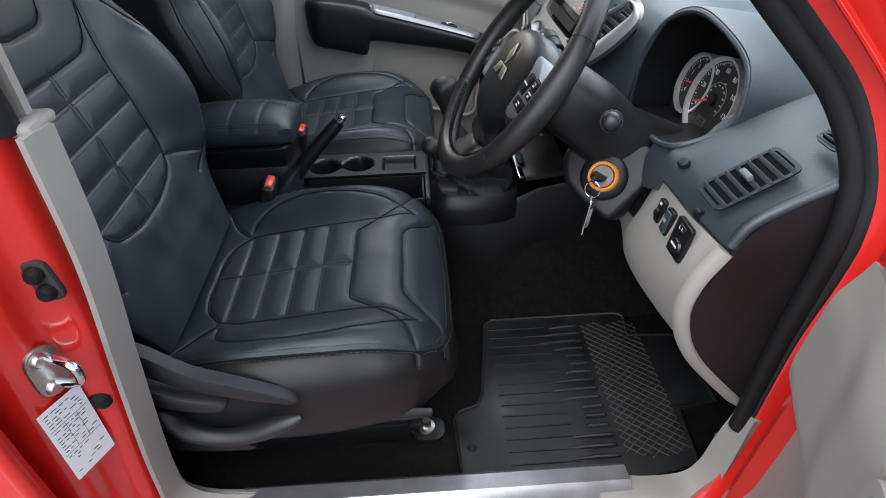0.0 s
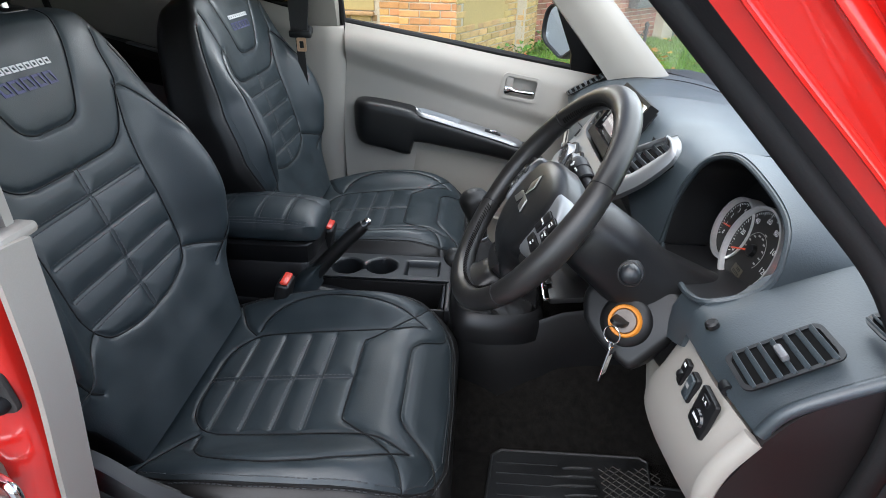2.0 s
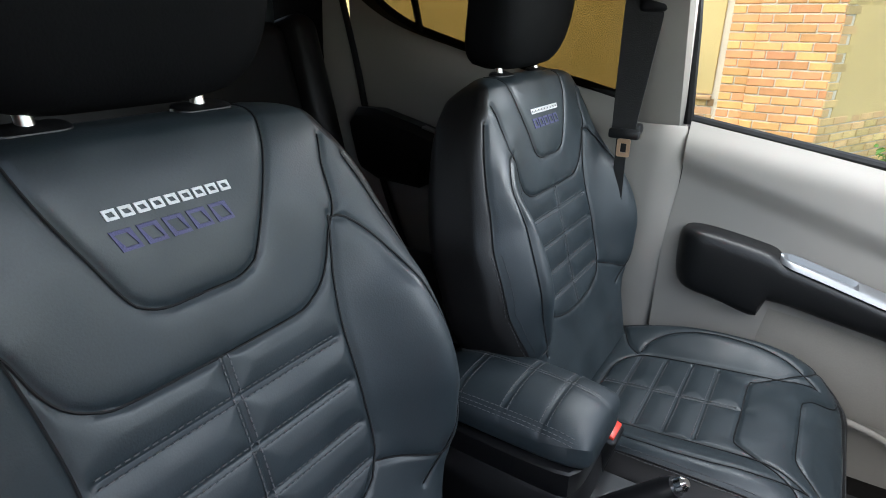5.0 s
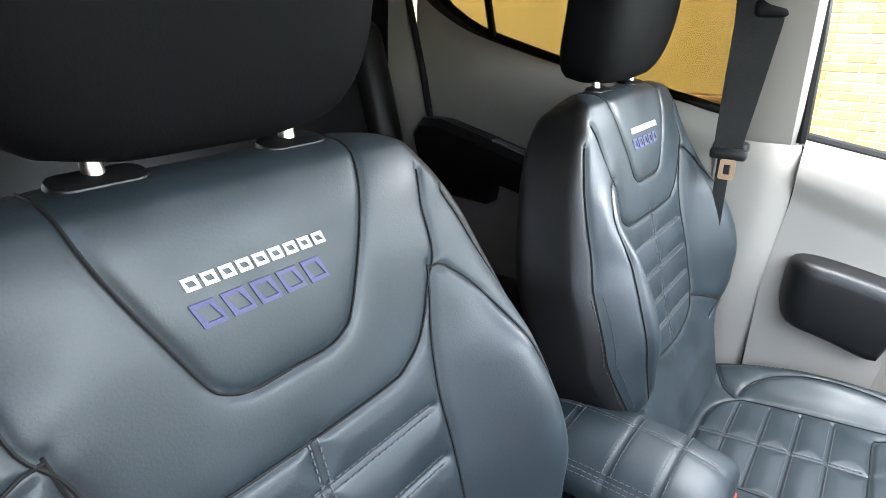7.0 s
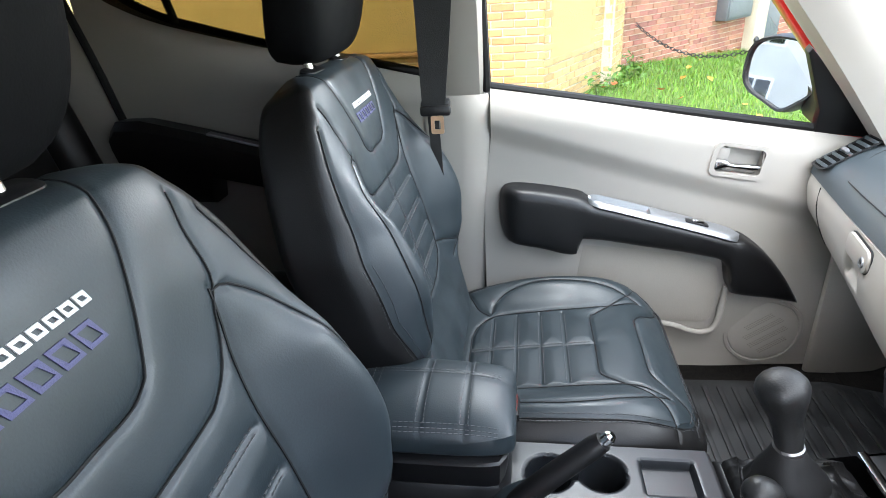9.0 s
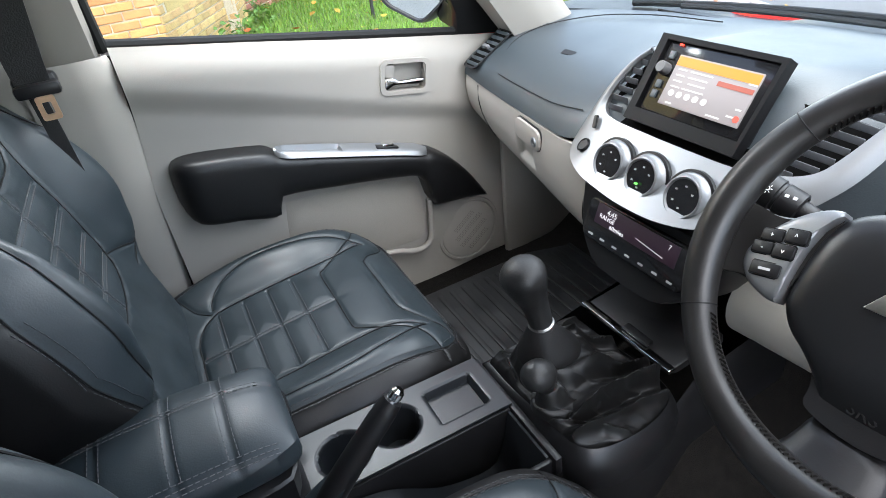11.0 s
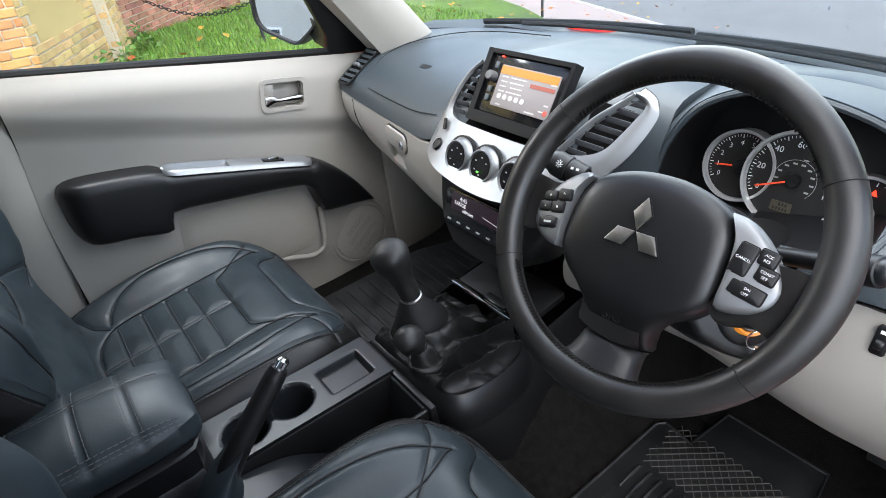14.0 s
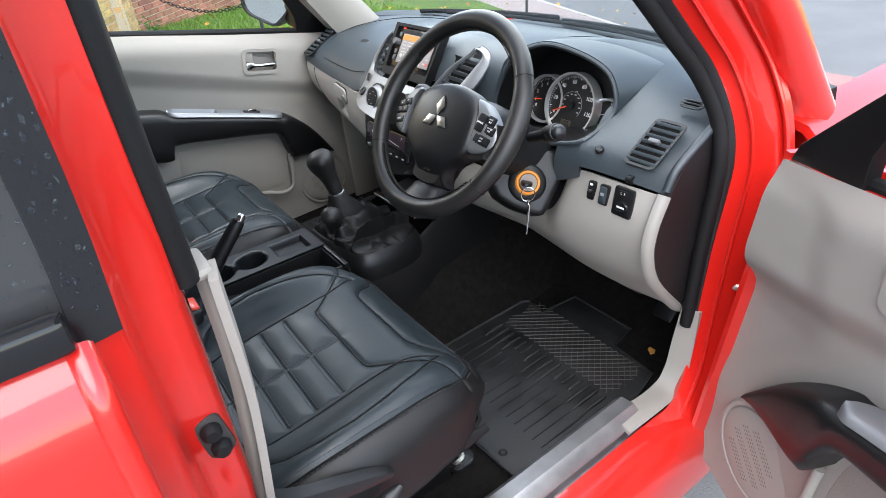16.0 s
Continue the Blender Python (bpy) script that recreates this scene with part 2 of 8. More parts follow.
def prism(outline, t, m=None, b=0.0, bm=None, seg=2):
    """A plate with that outline in its own xy plane, t thick upwards, edges rounded by b."""
    out = bmesh.new()
    f = out.faces.new([out.verts.new((x, y, 0)) for x, y in outline])
    r = bmesh.ops.extrude_face_region(out, geom=[f])
    bmesh.ops.translate(out, verts=[v for v in r["geom"] if isinstance(v, bmesh.types.BMVert)], vec=(0, 0, t))
    bmesh.ops.recalc_face_normals(out, faces=out.faces)
    if b:
        es = [e for e in out.edges if all(abs(v.co.z - t) < 1e-7 for v in e.verts)]
        bmesh.ops.bevel(out, geom=es, offset=b, segments=seg, profile=0.5, affect="EDGES")
    if m:
        bmesh.ops.transform(out, matrix=m, verts=out.verts)
    return join(bm, out)


def ring_prism(outer, inner, t, m=None, bm=None):
    """A frame between two outlines of as many points."""
    out = bmesh.new()
    n = len(outer)
    rows = [[(x, y, z) for x, y in o] for o, z in ((outer, 0), (outer, t), (inner, t), (inner, 0), (outer, 0))]
    loft(rows, True, bm=out)
    bmesh.ops.remove_doubles(out, verts=out.verts, dist=1e-6)
    bmesh.ops.recalc_face_normals(out, faces=out.faces)
    if m:
        bmesh.ops.transform(out, matrix=m, verts=out.verts)
    return join(bm, out)


def lathe(profile, m=None, n=32, bm=None):
    rows = [[(r * math.cos(2 * math.pi * k / n), r * math.sin(2 * math.pi * k / n), h) for k in range(n)] for r, h in profile]
    out = loft(rows, True)
    bmesh.ops.remove_doubles(out, verts=out.verts, dist=1e-6)
    bmesh.ops.recalc_face_normals(out, faces=out.faces)
    if m:
        bmesh.ops.transform(out, matrix=m, verts=out.verts)
    return join(bm, out)


def rrect(w, h, r, n=5):
    """The outline of a rectangle with round corners, about its middle."""
    out = []
    for cx, cy, a0 in ((w / 2 - r, h / 2 - r, 0), (-w / 2 + r, h / 2 - r, 90), (-w / 2 + r, -h / 2 + r, 180), (w / 2 - r, -h / 2 + r, 270)):
        for k in range(n):
            a = radians(a0 + 90 * k / (n - 1))
            out.append((cx + r * math.cos(a), cy + r * math.sin(a)))
    return out


def axes(origin, x, y):
    """A frame at origin whose x and y go that way; z is their cross product."""
    x = Vector(x).normalized()
    z = x.cross(Vector(y)).normalized()
    y = z.cross(x)
    return Matrix.Translation(origin) @ Matrix((x, y, z)).transposed().to_4x4()


def dist_line(u, v, line):
    """How far the points (u, v) lie from a polyline."""
    best = np.full(u.shape, 9.0)
    for (a, b), (c, d) in zip(line, line[1:]):
        l2 = (c - a) ** 2 + (d - b) ** 2 + 1e-12
        t = np.clip(((u - a) * (c - a) + (v - b) * (d - b)) / l2, 0, 1)
        best = np.minimum(best, np.hypot(u - a - t * (c - a), v - b - t * (d - b)))
    return best


# ---------- seats ----------
def mirrored(line):
    return [(-y, w) for y, w in line]


def both(*lines):
    return [l for line in lines for l in (line, mirrored(line))]


def smooth(a, b, x):
    t = np.clip((x - a) / (b - a), 0, 1)
    return t * t * (3 - 2 * t)


def eased(x, pts):
    """The value at x of a smooth curve through pts, which never overshoots them."""
    px, py = (np.array(v, float) for v in zip(*pts))
    d = np.diff(py) / np.diff(px)
    g = np.zeros(len(px))
    for i in range(1, len(px) - 1):
        if d[i - 1] * d[i] > 0:
            g[i] = 2 * d[i - 1] * d[i] / (d[i - 1] + d[i])
    g[0], g[-1] = d[0], d[-1]
    x = np.clip(x, px[0], px[-1])
    i = np.clip(np.searchsorted(px, x, side="right") - 1, 0, len(px) - 2)
    h = px[i + 1] - px[i]
    t = (x - px[i]) / h
    return (2 * t**3 - 3 * t**2 + 1) * py[i] + (t**3 - 2 * t**2 + t) * h * g[i] + (3 * t**2 - 2 * t**3) * py[i + 1] + (t**3 - t**2) * h * g[i + 1]


class Pad:
    """An upholstered pad: a closed skin with bolsters, seams and pleats. w runs along it, y across, depth out of it."""

    def __init__(self, axis, hw, dm, p, bolster, seams, pleats, out):
        self.axis, self.hw, self.dm, self.p, self.bolster = axis, hw, dm, p, bolster
        self.seams, self.pleats, self.out = seams, pleats, out

    def depth(self, y, w):
        hw, dm = eased(w, self.hw), eased(w, self.dm)
        edge = np.clip(1 - np.abs(y / hw) ** self.p, 0, 1) ** (1 / self.p)
        d = dm * edge
        c, s, h = (eased(w, self.bolster[k]) for k in ("y", "s", "h"))
        ay = np.abs(y)
        d = d + h * np.exp(-(((ay - c) / s) ** 2)) * np.clip(edge * 1.6, 0, 1)
        g = np.zeros_like(d)
        for line in self.seams:
            q = dist_line(y, w, line)
            g = np.maximum(g, 0.0032 * np.exp(-((q / 0.0042) ** 2)) + 0.0016 * np.exp(-((q / 0.013) ** 2)))
        for line in self.pleats:
            q = dist_line(y, w, line)
            g = np.maximum(g, 0.0026 * np.exp(-((q / 0.0036) ** 2)) + 0.0030 * np.exp(-((q / 0.015) ** 2)))
        return d - g * np.clip(edge * 1.5, 0, 1)

    def place(self, y, w, d):
        o = np.stack([np.interp(w, self.axis[:, 0], self.axis[:, k]) for k in (1, 2)], -1)
        n = np.stack([np.interp(w, self.axis[:, 0], self.axis[:, k]) for k in (3, 4)], -1)
        return np.stack([o[..., 0] + n[..., 0] * d, y, o[..., 1] + n[..., 1] * d], -1)

    def skin(self, nw=300, nf=331, nb=36, low=0.25):
        ws = np.linspace(self.hw[0][0], self.hw[-1][0], nw)
        rows = []
        for w in ws:
            hw = float(eased(w, self.hw))
            c = np.linspace(1, -1, nf)
            y = hw * np.sign(c) * (1 - (1 - np.abs(c)) ** 1.7)
            ww = np.full(nf, w)
            f = self.place(y, ww, self.depth(y, ww))
            tb = np.linspace(math.pi, 2 * math.pi, nb + 2)[1:-1]
            dm = float(eased(w, self.dm))
            yb = hw * np.sign(np.cos(tb)) * np.abs(np.cos(tb)) ** 0.5
            db = -low * dm * np.abs(np.sin(tb)) ** 0.5
            rows.append(np.vstack([f, self.place(yb, np.full(nb, w), db)]))
        return loft(rows, True, (True, True))

    def cords(self, lines, r=0.0012):
        """Thin dark cords that lie in the seams."""
        bm = bmesh.new()
        for line in lines:
            p = np.array(spline(line, 40))
            q = self.place(p[:, 0], p[:, 1], self.depth(p[:, 0], p[:, 1]) + 0.0009)
            tube(q, r, 5, bm=bm)
        return bm

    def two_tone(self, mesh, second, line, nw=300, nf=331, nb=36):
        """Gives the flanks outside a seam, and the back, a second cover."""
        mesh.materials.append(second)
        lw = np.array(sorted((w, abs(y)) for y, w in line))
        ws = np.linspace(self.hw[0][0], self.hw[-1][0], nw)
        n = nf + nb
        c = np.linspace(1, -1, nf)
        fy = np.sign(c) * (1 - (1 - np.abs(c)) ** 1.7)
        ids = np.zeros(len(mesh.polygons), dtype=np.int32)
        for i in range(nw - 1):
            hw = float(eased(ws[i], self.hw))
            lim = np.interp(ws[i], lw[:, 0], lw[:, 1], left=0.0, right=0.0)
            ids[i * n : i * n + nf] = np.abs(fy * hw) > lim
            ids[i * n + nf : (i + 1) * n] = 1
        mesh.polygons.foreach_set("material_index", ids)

    def stitches(self, lines, off=0.0042, pitch=0.0075, size=0.0015, lift=0.001):
        bm = bmesh.new()
        for line in lines:
            for a, b in zip(line, line[1:]):
                L = math.hypot(b[0] - a[0], b[1] - a[1])
                if L < 1e-4:
                    continue
                tx, tw = (b[0] - a[0]) / L, (b[1] - a[1]) / L
                for k in range(int(L / pitch)):
                    for side in (-off, off):
                        e = []
                        for s in (k * pitch, k * pitch + pitch * 0.62):
                            y, w = a[0] + tx * s - tw * side, a[1] + tw * s + tx * side
                            yy, ww = np.array([y]), np.array([w])
                            e.append(self.place(yy, ww, self.depth(yy, ww) + lift)[0])
                        tube(e, size * 0.5, 4, bm=bm)
        return bm


def axis_of(pts):
    """Rows of w, x, z and the outward normal along a side profile."""
    p = np.array(spline(pts, 60))
    d = np.gradient(p, axis=0)
    d /= np.linalg.norm(d, axis=1, keepdims=True)
    w = np.r_[0, np.cumsum(np.linalg.norm(np.diff(p, axis=0), axis=1))]
    return w, p, d


def car_seat():
    seat = thing("front_seat", (0, 0, 0.56), "black leather front seat with pleated centre and raised side bolsters", "car seat", "front seats")
    # cushion: w along x from the rear edge; the middle cross seam lies at x = 0
    w, p, d = axis_of([(-0.33, 0.70), (-0.2, 0.712), (-0.05, 0.722), (0.1, 0.735), (0.18, 0.725), (0.235, 0.70)])
    w = w - w[np.argmin(np.abs(p[:, 0]))]
    axis = np.column_stack([w, p[:, 0], p[:, 1], -d[:, 1], d[:, 0]])
    a, z = w[0], w[-1]
    hw = [(a, 0.20), (-0.25, 0.235), (-0.15, 0.262), (0.0, 0.268), (0.1, 0.262), (0.16, 0.25), (0.195, 0.228), (z - 0.018, 0.2), (z, 0.165)]
    dm = [(a, 0.03), (-0.3, 0.062), (-0.22, 0.088), (-0.1, 0.097), (0.0, 0.1), (0.1, 0.1), (0.15, 0.094), (0.185, 0.083), (z - 0.025, 0.063), (z - 0.008, 0.04), (z, 0.012)]
    bol = {"y": [(a, 0.2), (-0.1, 0.212), (0.05, 0.205), (z, 0.16)], "s": [(a, 0.045), (z, 0.05)], "h": [(a, 0.005), (-0.2, 0.02), (-0.05, 0.036), (0.06, 0.03), (0.14, 0.012), (z, 0.0)]}
    insert = [(0.0, -0.192), (0.05, -0.192), (0.085, -0.183), (0.112, -0.162), (0.124, -0.13), (0.127, -0.05), (0.127, 0.05), (0.13, 0.1), (0.15, 0.15), (0.152, 0.16)]
    arc = [(0.134, -0.155), (0.16, -0.15), (0.184, -0.125), (0.2, -0.08), (0.206, -0.02), (0.2, 0.04), (0.186, 0.09), (0.166, 0.13), (0.152, 0.16)]
    hexa = [(0.0, 0.055), (0.088, 0.055), (0.102, 0.062), (0.112, 0.074), (0.15, 0.115), (0.175, 0.14), (0.21, 0.155), (0.235, 0.158)]
    front = [(0.0, 0.136), (0.078, 0.136), (0.094, 0.142), (0.108, 0.153), (0.13, 0.182), (0.15, 0.194), (0.2, 0.2)]
    rear = [(0.124, -0.16), (0.15, -0.185), (0.21, -0.215)]
    rim = [(0.19, a + 0.02), (0.208, -0.22), (0.224, -0.15), (0.232, -0.05), (0.232, 0.05), (0.226, 0.12), (0.214, 0.165), (0.19, 0.192), (0.13, 0.209), (0.0, 0.214)]
    pleats = [[(-0.116, s), (0.116, s)] for s in (-0.15, -0.1, -0.05, 0.0)] + [[(0, -0.19), (0, 0.055)]]
    seams = both(insert, arc, hexa, front, rear, rim)
    pad = Pad(axis, hw, dm, 8.0, bol, seams, pleats, 1)
    cushion = part("cushion", pad.skin(low=0.5), LEATHER, seat)
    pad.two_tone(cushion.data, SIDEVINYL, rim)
    part("seam", pad.cords(seams), SEAL, cushion)["kind"] = "stuff"
    part("welt_stitching", pad.stitches(both(rim), 0.005, 0.008), DARKTHREAD, cushion)["kind"] = "stuff"
    part("stitching", pad.stitches(pleats), THREAD, cushion, "fine grey twin stitching")["kind"] = "stuff"
    # back: w upwards, zero at the upper pleat crossing
    w, p, d = axis_of([(-0.235, 0.80), (-0.29, 0.88), (-0.335, 0.986), (-0.36, 1.07), (-0.388, 1.16), (-0.41, 1.27), (-0.424, 1.34), (-0.434, 1.368)])
    w = w - np.interp(1.117, p[:, 1], w)
    axis = np.column_stack([w, p[:, 0], p[:, 1], d[:, 1], -d[:, 0]])
    a, z = w[0], w[-1]
    hw = [(a, 0.19), (-0.24, 0.228), (-0.18, 0.27), (-0.1, 0.295), (0.0, 0.292), (0.08, 0.272), (0.15, 0.245), (0.19, 0.223), (0.22, 0.198), (0.238, 0.18), (z - 0.008, 0.152), (z, 0.125)]
    dm = [(a, 0.03), (-0.28, 0.05), (-0.2, 0.056), (0.0, 0.06), (0.15, 0.058), (0.2, 0.054), (0.235, 0.046), (z - 0.01, 0.032), (z, 0.01)]
    bol = {"y": [(a, 0.2), (-0.1, 0.226), (0.06, 0.215), (0.15, 0.18), (z, 0.12)], "s": [(a, 0.05), (z, 0.05)], "h": [(a, 0.0), (-0.23, 0.016), (-0.16, 0.05), (-0.07, 0.068), (0.02, 0.056), (0.09, 0.026), (0.15, 0.006), (0.19, 0.0), (z, 0.0)]}
    collar = [(0.0, 0.045), (0.085, 0.047), (0.108, 0.054), (0.126, 0.068), (0.138, 0.09), (0.148, 0.12), (0.162, 0.145), (0.168, 0.19), (0.176, 0.215)]
    side = [(0.152, 0.135), (0.142, 0.07), (0.137, 0.01), (0.137, -0.06), (0.136, -0.125), (0.127, -0.155), (0.105, -0.18), (0.05, -0.195), (0.0, -0.198)]
    bolst = [(0.152, 0.132), (0.172, 0.128), (0.203, 0.092), (0.226, 0.035), (0.24, -0.04), (0.241, -0.11), (0.23, -0.165), (0.208, -0.2), (0.18, -0.225)]
    low = [(0.127, -0.155), (0.16, -0.17), (0.2, -0.195), (0.225, -0.2)]
    patch = [(0.0, 0.108), (0.032, 0.108), (0.05, 0.114), (0.062, 0.126), (0.085, 0.175), (0.1, 0.212), (0.108, 0.24), (0.11, z)]
    edge = [(0.236, -0.22), (0.262, -0.16), (0.276, -0.1), (0.273, 0.0), (0.252, 0.08), (0.224, 0.15), (0.204, 0.19)]
    pleats = [[(-0.125, s), (0.125, s)] for s in (0.0, -0.05, -0.1, -0.15)] + [[(0, 0.045), (0, -0.197)]]
    back_seams = both(collar, side, bolst, low, patch, edge)
    pad = Pad(axis, hw, dm, 6.5, bol, back_seams, pleats, 1)
    back = part("backrest", pad.skin(low=1.15), LEATHER, seat)
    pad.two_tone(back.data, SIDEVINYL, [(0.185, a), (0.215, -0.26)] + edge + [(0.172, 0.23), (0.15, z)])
    part("seam", pad.cords(back_seams), SEAL, back)["kind"] = "stuff"
    part("welt_stitching", pad.stitches(both(edge[:4]), 0.005, 0.008), DARKTHREAD, back)["kind"] = "stuff"
    part("stitching", pad.stitches(pleats), THREAD, back, "fine grey twin stitching")["kind"] = "stuff"
    # embroidered emblem: plain strokes in two colours
    def block(y, w0, wd, ht, lean, hollow=0.0):
        """A leaning plain bar, solid or as an outline."""
        def ring(g, up):
            c = [(y - g, w0 + g), (y - wd + g, w0 + g), (y - wd - lean + g, w0 + ht - g), (y - lean - g, w0 + ht - g)]
            yy, ww = np.array([q[0] for q in c]), np.array([q[1] for q in c])
            return pad.place(yy, ww, pad.depth(yy, ww) + up)
        if hollow:
            rows = [ring(0, -0.001), ring(0, 0.0012), ring(hollow, 0.0012), ring(hollow, -0.001)]
            return loft(rows + rows[:1], True)
        return loft([ring(0, -0.001), ring(0, 0.0012)], True, (True, True))
    for k in range(9):
        part("embroidered_bar", block(0.0505 - k * 0.0124, 0.1864, 0.0098, 0.0086, 0.0022, 0.0024), WHITETHREAD, back, "white embroidered bar")
    for y in (0.046, 0.025, 0.004, -0.017, -0.038):
        part("embroidered_bar", block(y, 0.1612, 0.0165, 0.0172, 0.0062, 0.0032), VIOLET, back, "violet embroidered outline bar")
    # headrest on two posts
    for s in (-1, 1):
        part("headrest_post", tube([(-0.413, s * 0.071, 1.33), (-0.43, s * 0.071, 1.43)], 0.0065, 14), STEEL, seat, "steel headrest post")
        part("post_sleeve", prism(rrect(0.058, 0.028, 0.012), 0.014, axes((-0.418, s * 0.071, 1.362), (0, 1, 0), (-1, 0, 0.2)), 0.004), BLACK, seat)
    rows = []
    for i in range(26):
        t = i / 25
        zz = 1.381 + 0.216 * t
        e = max(0.02, (1 - abs(2 * t - 1) ** 4.5)) ** 0.32
        hy, hx = (0.126 + 0.016 * math.sin(math.pi * t)) * (0.35 + 0.65 * e), 0.052 * (0.3 + 0.7 * e)
        cx = -0.435 + 0.02 * t + 0.012 * math.sin(math.pi * t)
        row = []
        for k in range(48):
            q = 2 * math.pi * k / 48
            c, s_ = math.cos(q), math.sin(q)
            row.append((cx + hx * math.copysign(abs(c) ** 0.6, c), hy * math.copysign(abs(s_) ** 0.5, s_), zz))
        rows.append(row)
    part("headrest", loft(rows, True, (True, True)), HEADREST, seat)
    # base frame
    part("seat_frame", rbox((-0.08, 0, 0.675), (0.44, 0.42, 0.06), 0.02), BLACK, seat)
    for s in (-1, 1):
        part("seat_rail", rbox((-0.08, s * 0.165, 0.59), (0.42, 0.05, 0.05), 0.006), BLACK, seat)
        part("rail_foot", loft([spline([(0.093, s * 0.165 + q, 0.60), (0.128, s * 0.165 + q, 0.59), (0.143, s * 0.165 + q, 0.568), (0.18, s * 0.165 + q, 0.565)], 12) for q in (-0.022, 0.022)]), BLACK, seat)
        part("foot_plate", prism(rrect(0.058, 0.05, 0.02), 0.006, Matrix.Translation((0.163, s * 0.165, 0.562)), 0.002), CONSOLE, seat)
        part("rail_end", rbox((0.125, s * 0.165, 0.602), (0.05, 0.046, 0.012), 0.003), CONSOLE, seat)
        part("rail_bolt", lathe([(0, 0.02), (0.0075, 0.02), (0.009, 0.012), (0.0095, 0.006), (0.016, 0.005), (0.016, 0), (0, 0)], Matrix.Translation((0.158, s * 0.165, 0.570)), 12), STEEL, seat, "zinc hexagon bolt")
    # the nose of the cushion is pulled in
    for ob in [cushion] + list(cushion.children):
        for v in ob.data.vertices:
            v.co.x -= 0.03 * float(smooth(0.09, 0.22, v.co.x))
            v.co.z += 0.4 * float(smooth(0.04, 0.2, v.co.x)) * max(0.0, 0.175 - v.co.z)
    return seat


seat_d = car_seat()
seat_d.location.y = -0.346
seat_p = copy_thing(seat_d, Matrix.Translation((0.005, 0.374, 0.548)))
tagged(seat_d, "black leather driver seat with pleated centre and adjuster levers")
tagged(seat_p, "black leather passenger seat with pleated centre and embroidered emblem")

# side trim and levers on the door side of the driver's seat
Y0 = 0.0
part("side_trim", sheet([[(x, Y0 - 0.25 - 0.008 * math.sin(math.pi * v), zt - (zt - zb) * v) for x, zt, zb in ((-0.33, 0.88, 0.74), (-0.2, 0.86, 0.72), (-0.08, 0.80, 0.705), (0.05, 0.745, 0.70), (0.13, 0.735, 0.702), (0.17, 0.73, 0.715))] for v in np.linspace(0, 1, 7)], 0.012), BLACK, seat_d)
# levers of the driver's seat
LEVER = mat("lever_plastic", (0.011, 0.0115, 0.0125), 0.45, grain=600, bump=0.2, dist=0.0006)
SIDE = axes((0, -0.262, 0), (1, 0, 0), (0, 0, 1))
part("side_shield", prism([tuple(p) for p in spline([(-0.30, 0.958), (-0.209, 0.915), (-0.152, 0.868), (-0.09, 0.838), (-0.024, 0.805), (-0.028, 0.794), (-0.1, 0.814), (-0.16, 0.838), (-0.22, 0.876), (-0.30, 0.912), (-0.30, 0.958)], 60)[:-1]], 0.02, SIDE, 0.004), LEVER, seat_d)
part("recline_lever", prism([tuple(p) for p in spline([(-0.30, 0.885), (-0.225, 0.858), (-0.17, 0.827), (-0.118, 0.811), (-0.113, 0.801), (-0.137, 0.793), (-0.19, 0.806), (-0.24, 0.834), (-0.30, 0.852), (-0.30, 0.885)], 60)[:-1]], 0.026, SIDE, 0.006), LEVER, seat_d)

part("height_lever", tube(spline([(-0.25, -0.27, 0.775), (-0.21, -0.275, 0.778), (-0.185, -0.278, 0.748), (-0.15, -0.28, 0.733), (-0.1, -0.282, 0.736), (-0.05, -0.284, 0.757), (-0.022, -0.284, 0.768), (-0.015, -0.284, 0.772)], 24), [0.022, 0.021, 0.02, 0.018, 0.016, 0.015, 0.014, 0.014, 0.014, 0.013, 0.013, 0.013, 0.013, 0.013, 0.0135, 0.014, 0.014, 0.0145, 0.0145, 0.014, 0.013, 0.012, 0.009, 0.004], 12, flat=0.7), LEVER, seat_d)
part("lever_boss", lathe([(0, 0.026), (0.03, 0.026), (0.038, 0.018), (0.04, 0)], axes((-0.27, -0.262, 0.6), (1, 0, 0), (0, 0, 1)), 28), BLACK, seat_d)
part("hinge_cover", prism(spline([(-0.33, 0.80), (-0.24, 0.79), (-0.17, 0.745), (-0.1, 0.705), (-0.1, 0.69), (-0.2, 0.70), (-0.34, 0.74), (-0.33, 0.80)], 28)[:-1], 0.03, axes((0, -0.25, 0), (1, 0, 0), (0, 0, 1)), 0.008), BLACK, seat_d)

# ---------- dashboard ----------
dash = thing("dashboard", (0.6, 0, 0.9), "dark grey moulded dashboard with pale grey lower panels", "dashboard")


def across(keys, n, ys):
    """Sections (x, z) given at some y, spread smoothly over all ys."""
    ky = [k for k, _ in keys]
    cs = np.array([spline(s, n) for _, s in keys])
    rows = []
    for y in ys:
        rows.append([(np.interp(y, ky, cs[:, j, 0]), y, np.interp(y, ky, cs[:, j, 1])) for j in range(n)])
    g = np.array(rows)
    for _ in range(3):
        g[1:-1, :, 0] = 0.25 * g[:-2, :, 0] + 0.5 * g[1:-1, :, 0] + 0.25 * g[2:, :, 0]
        g[1:-1, :, 2] = 0.25 * g[:-2, :, 2] + 0.5 * g[1:-1, :, 2] + 0.25 * g[2:, :, 2]
    return g


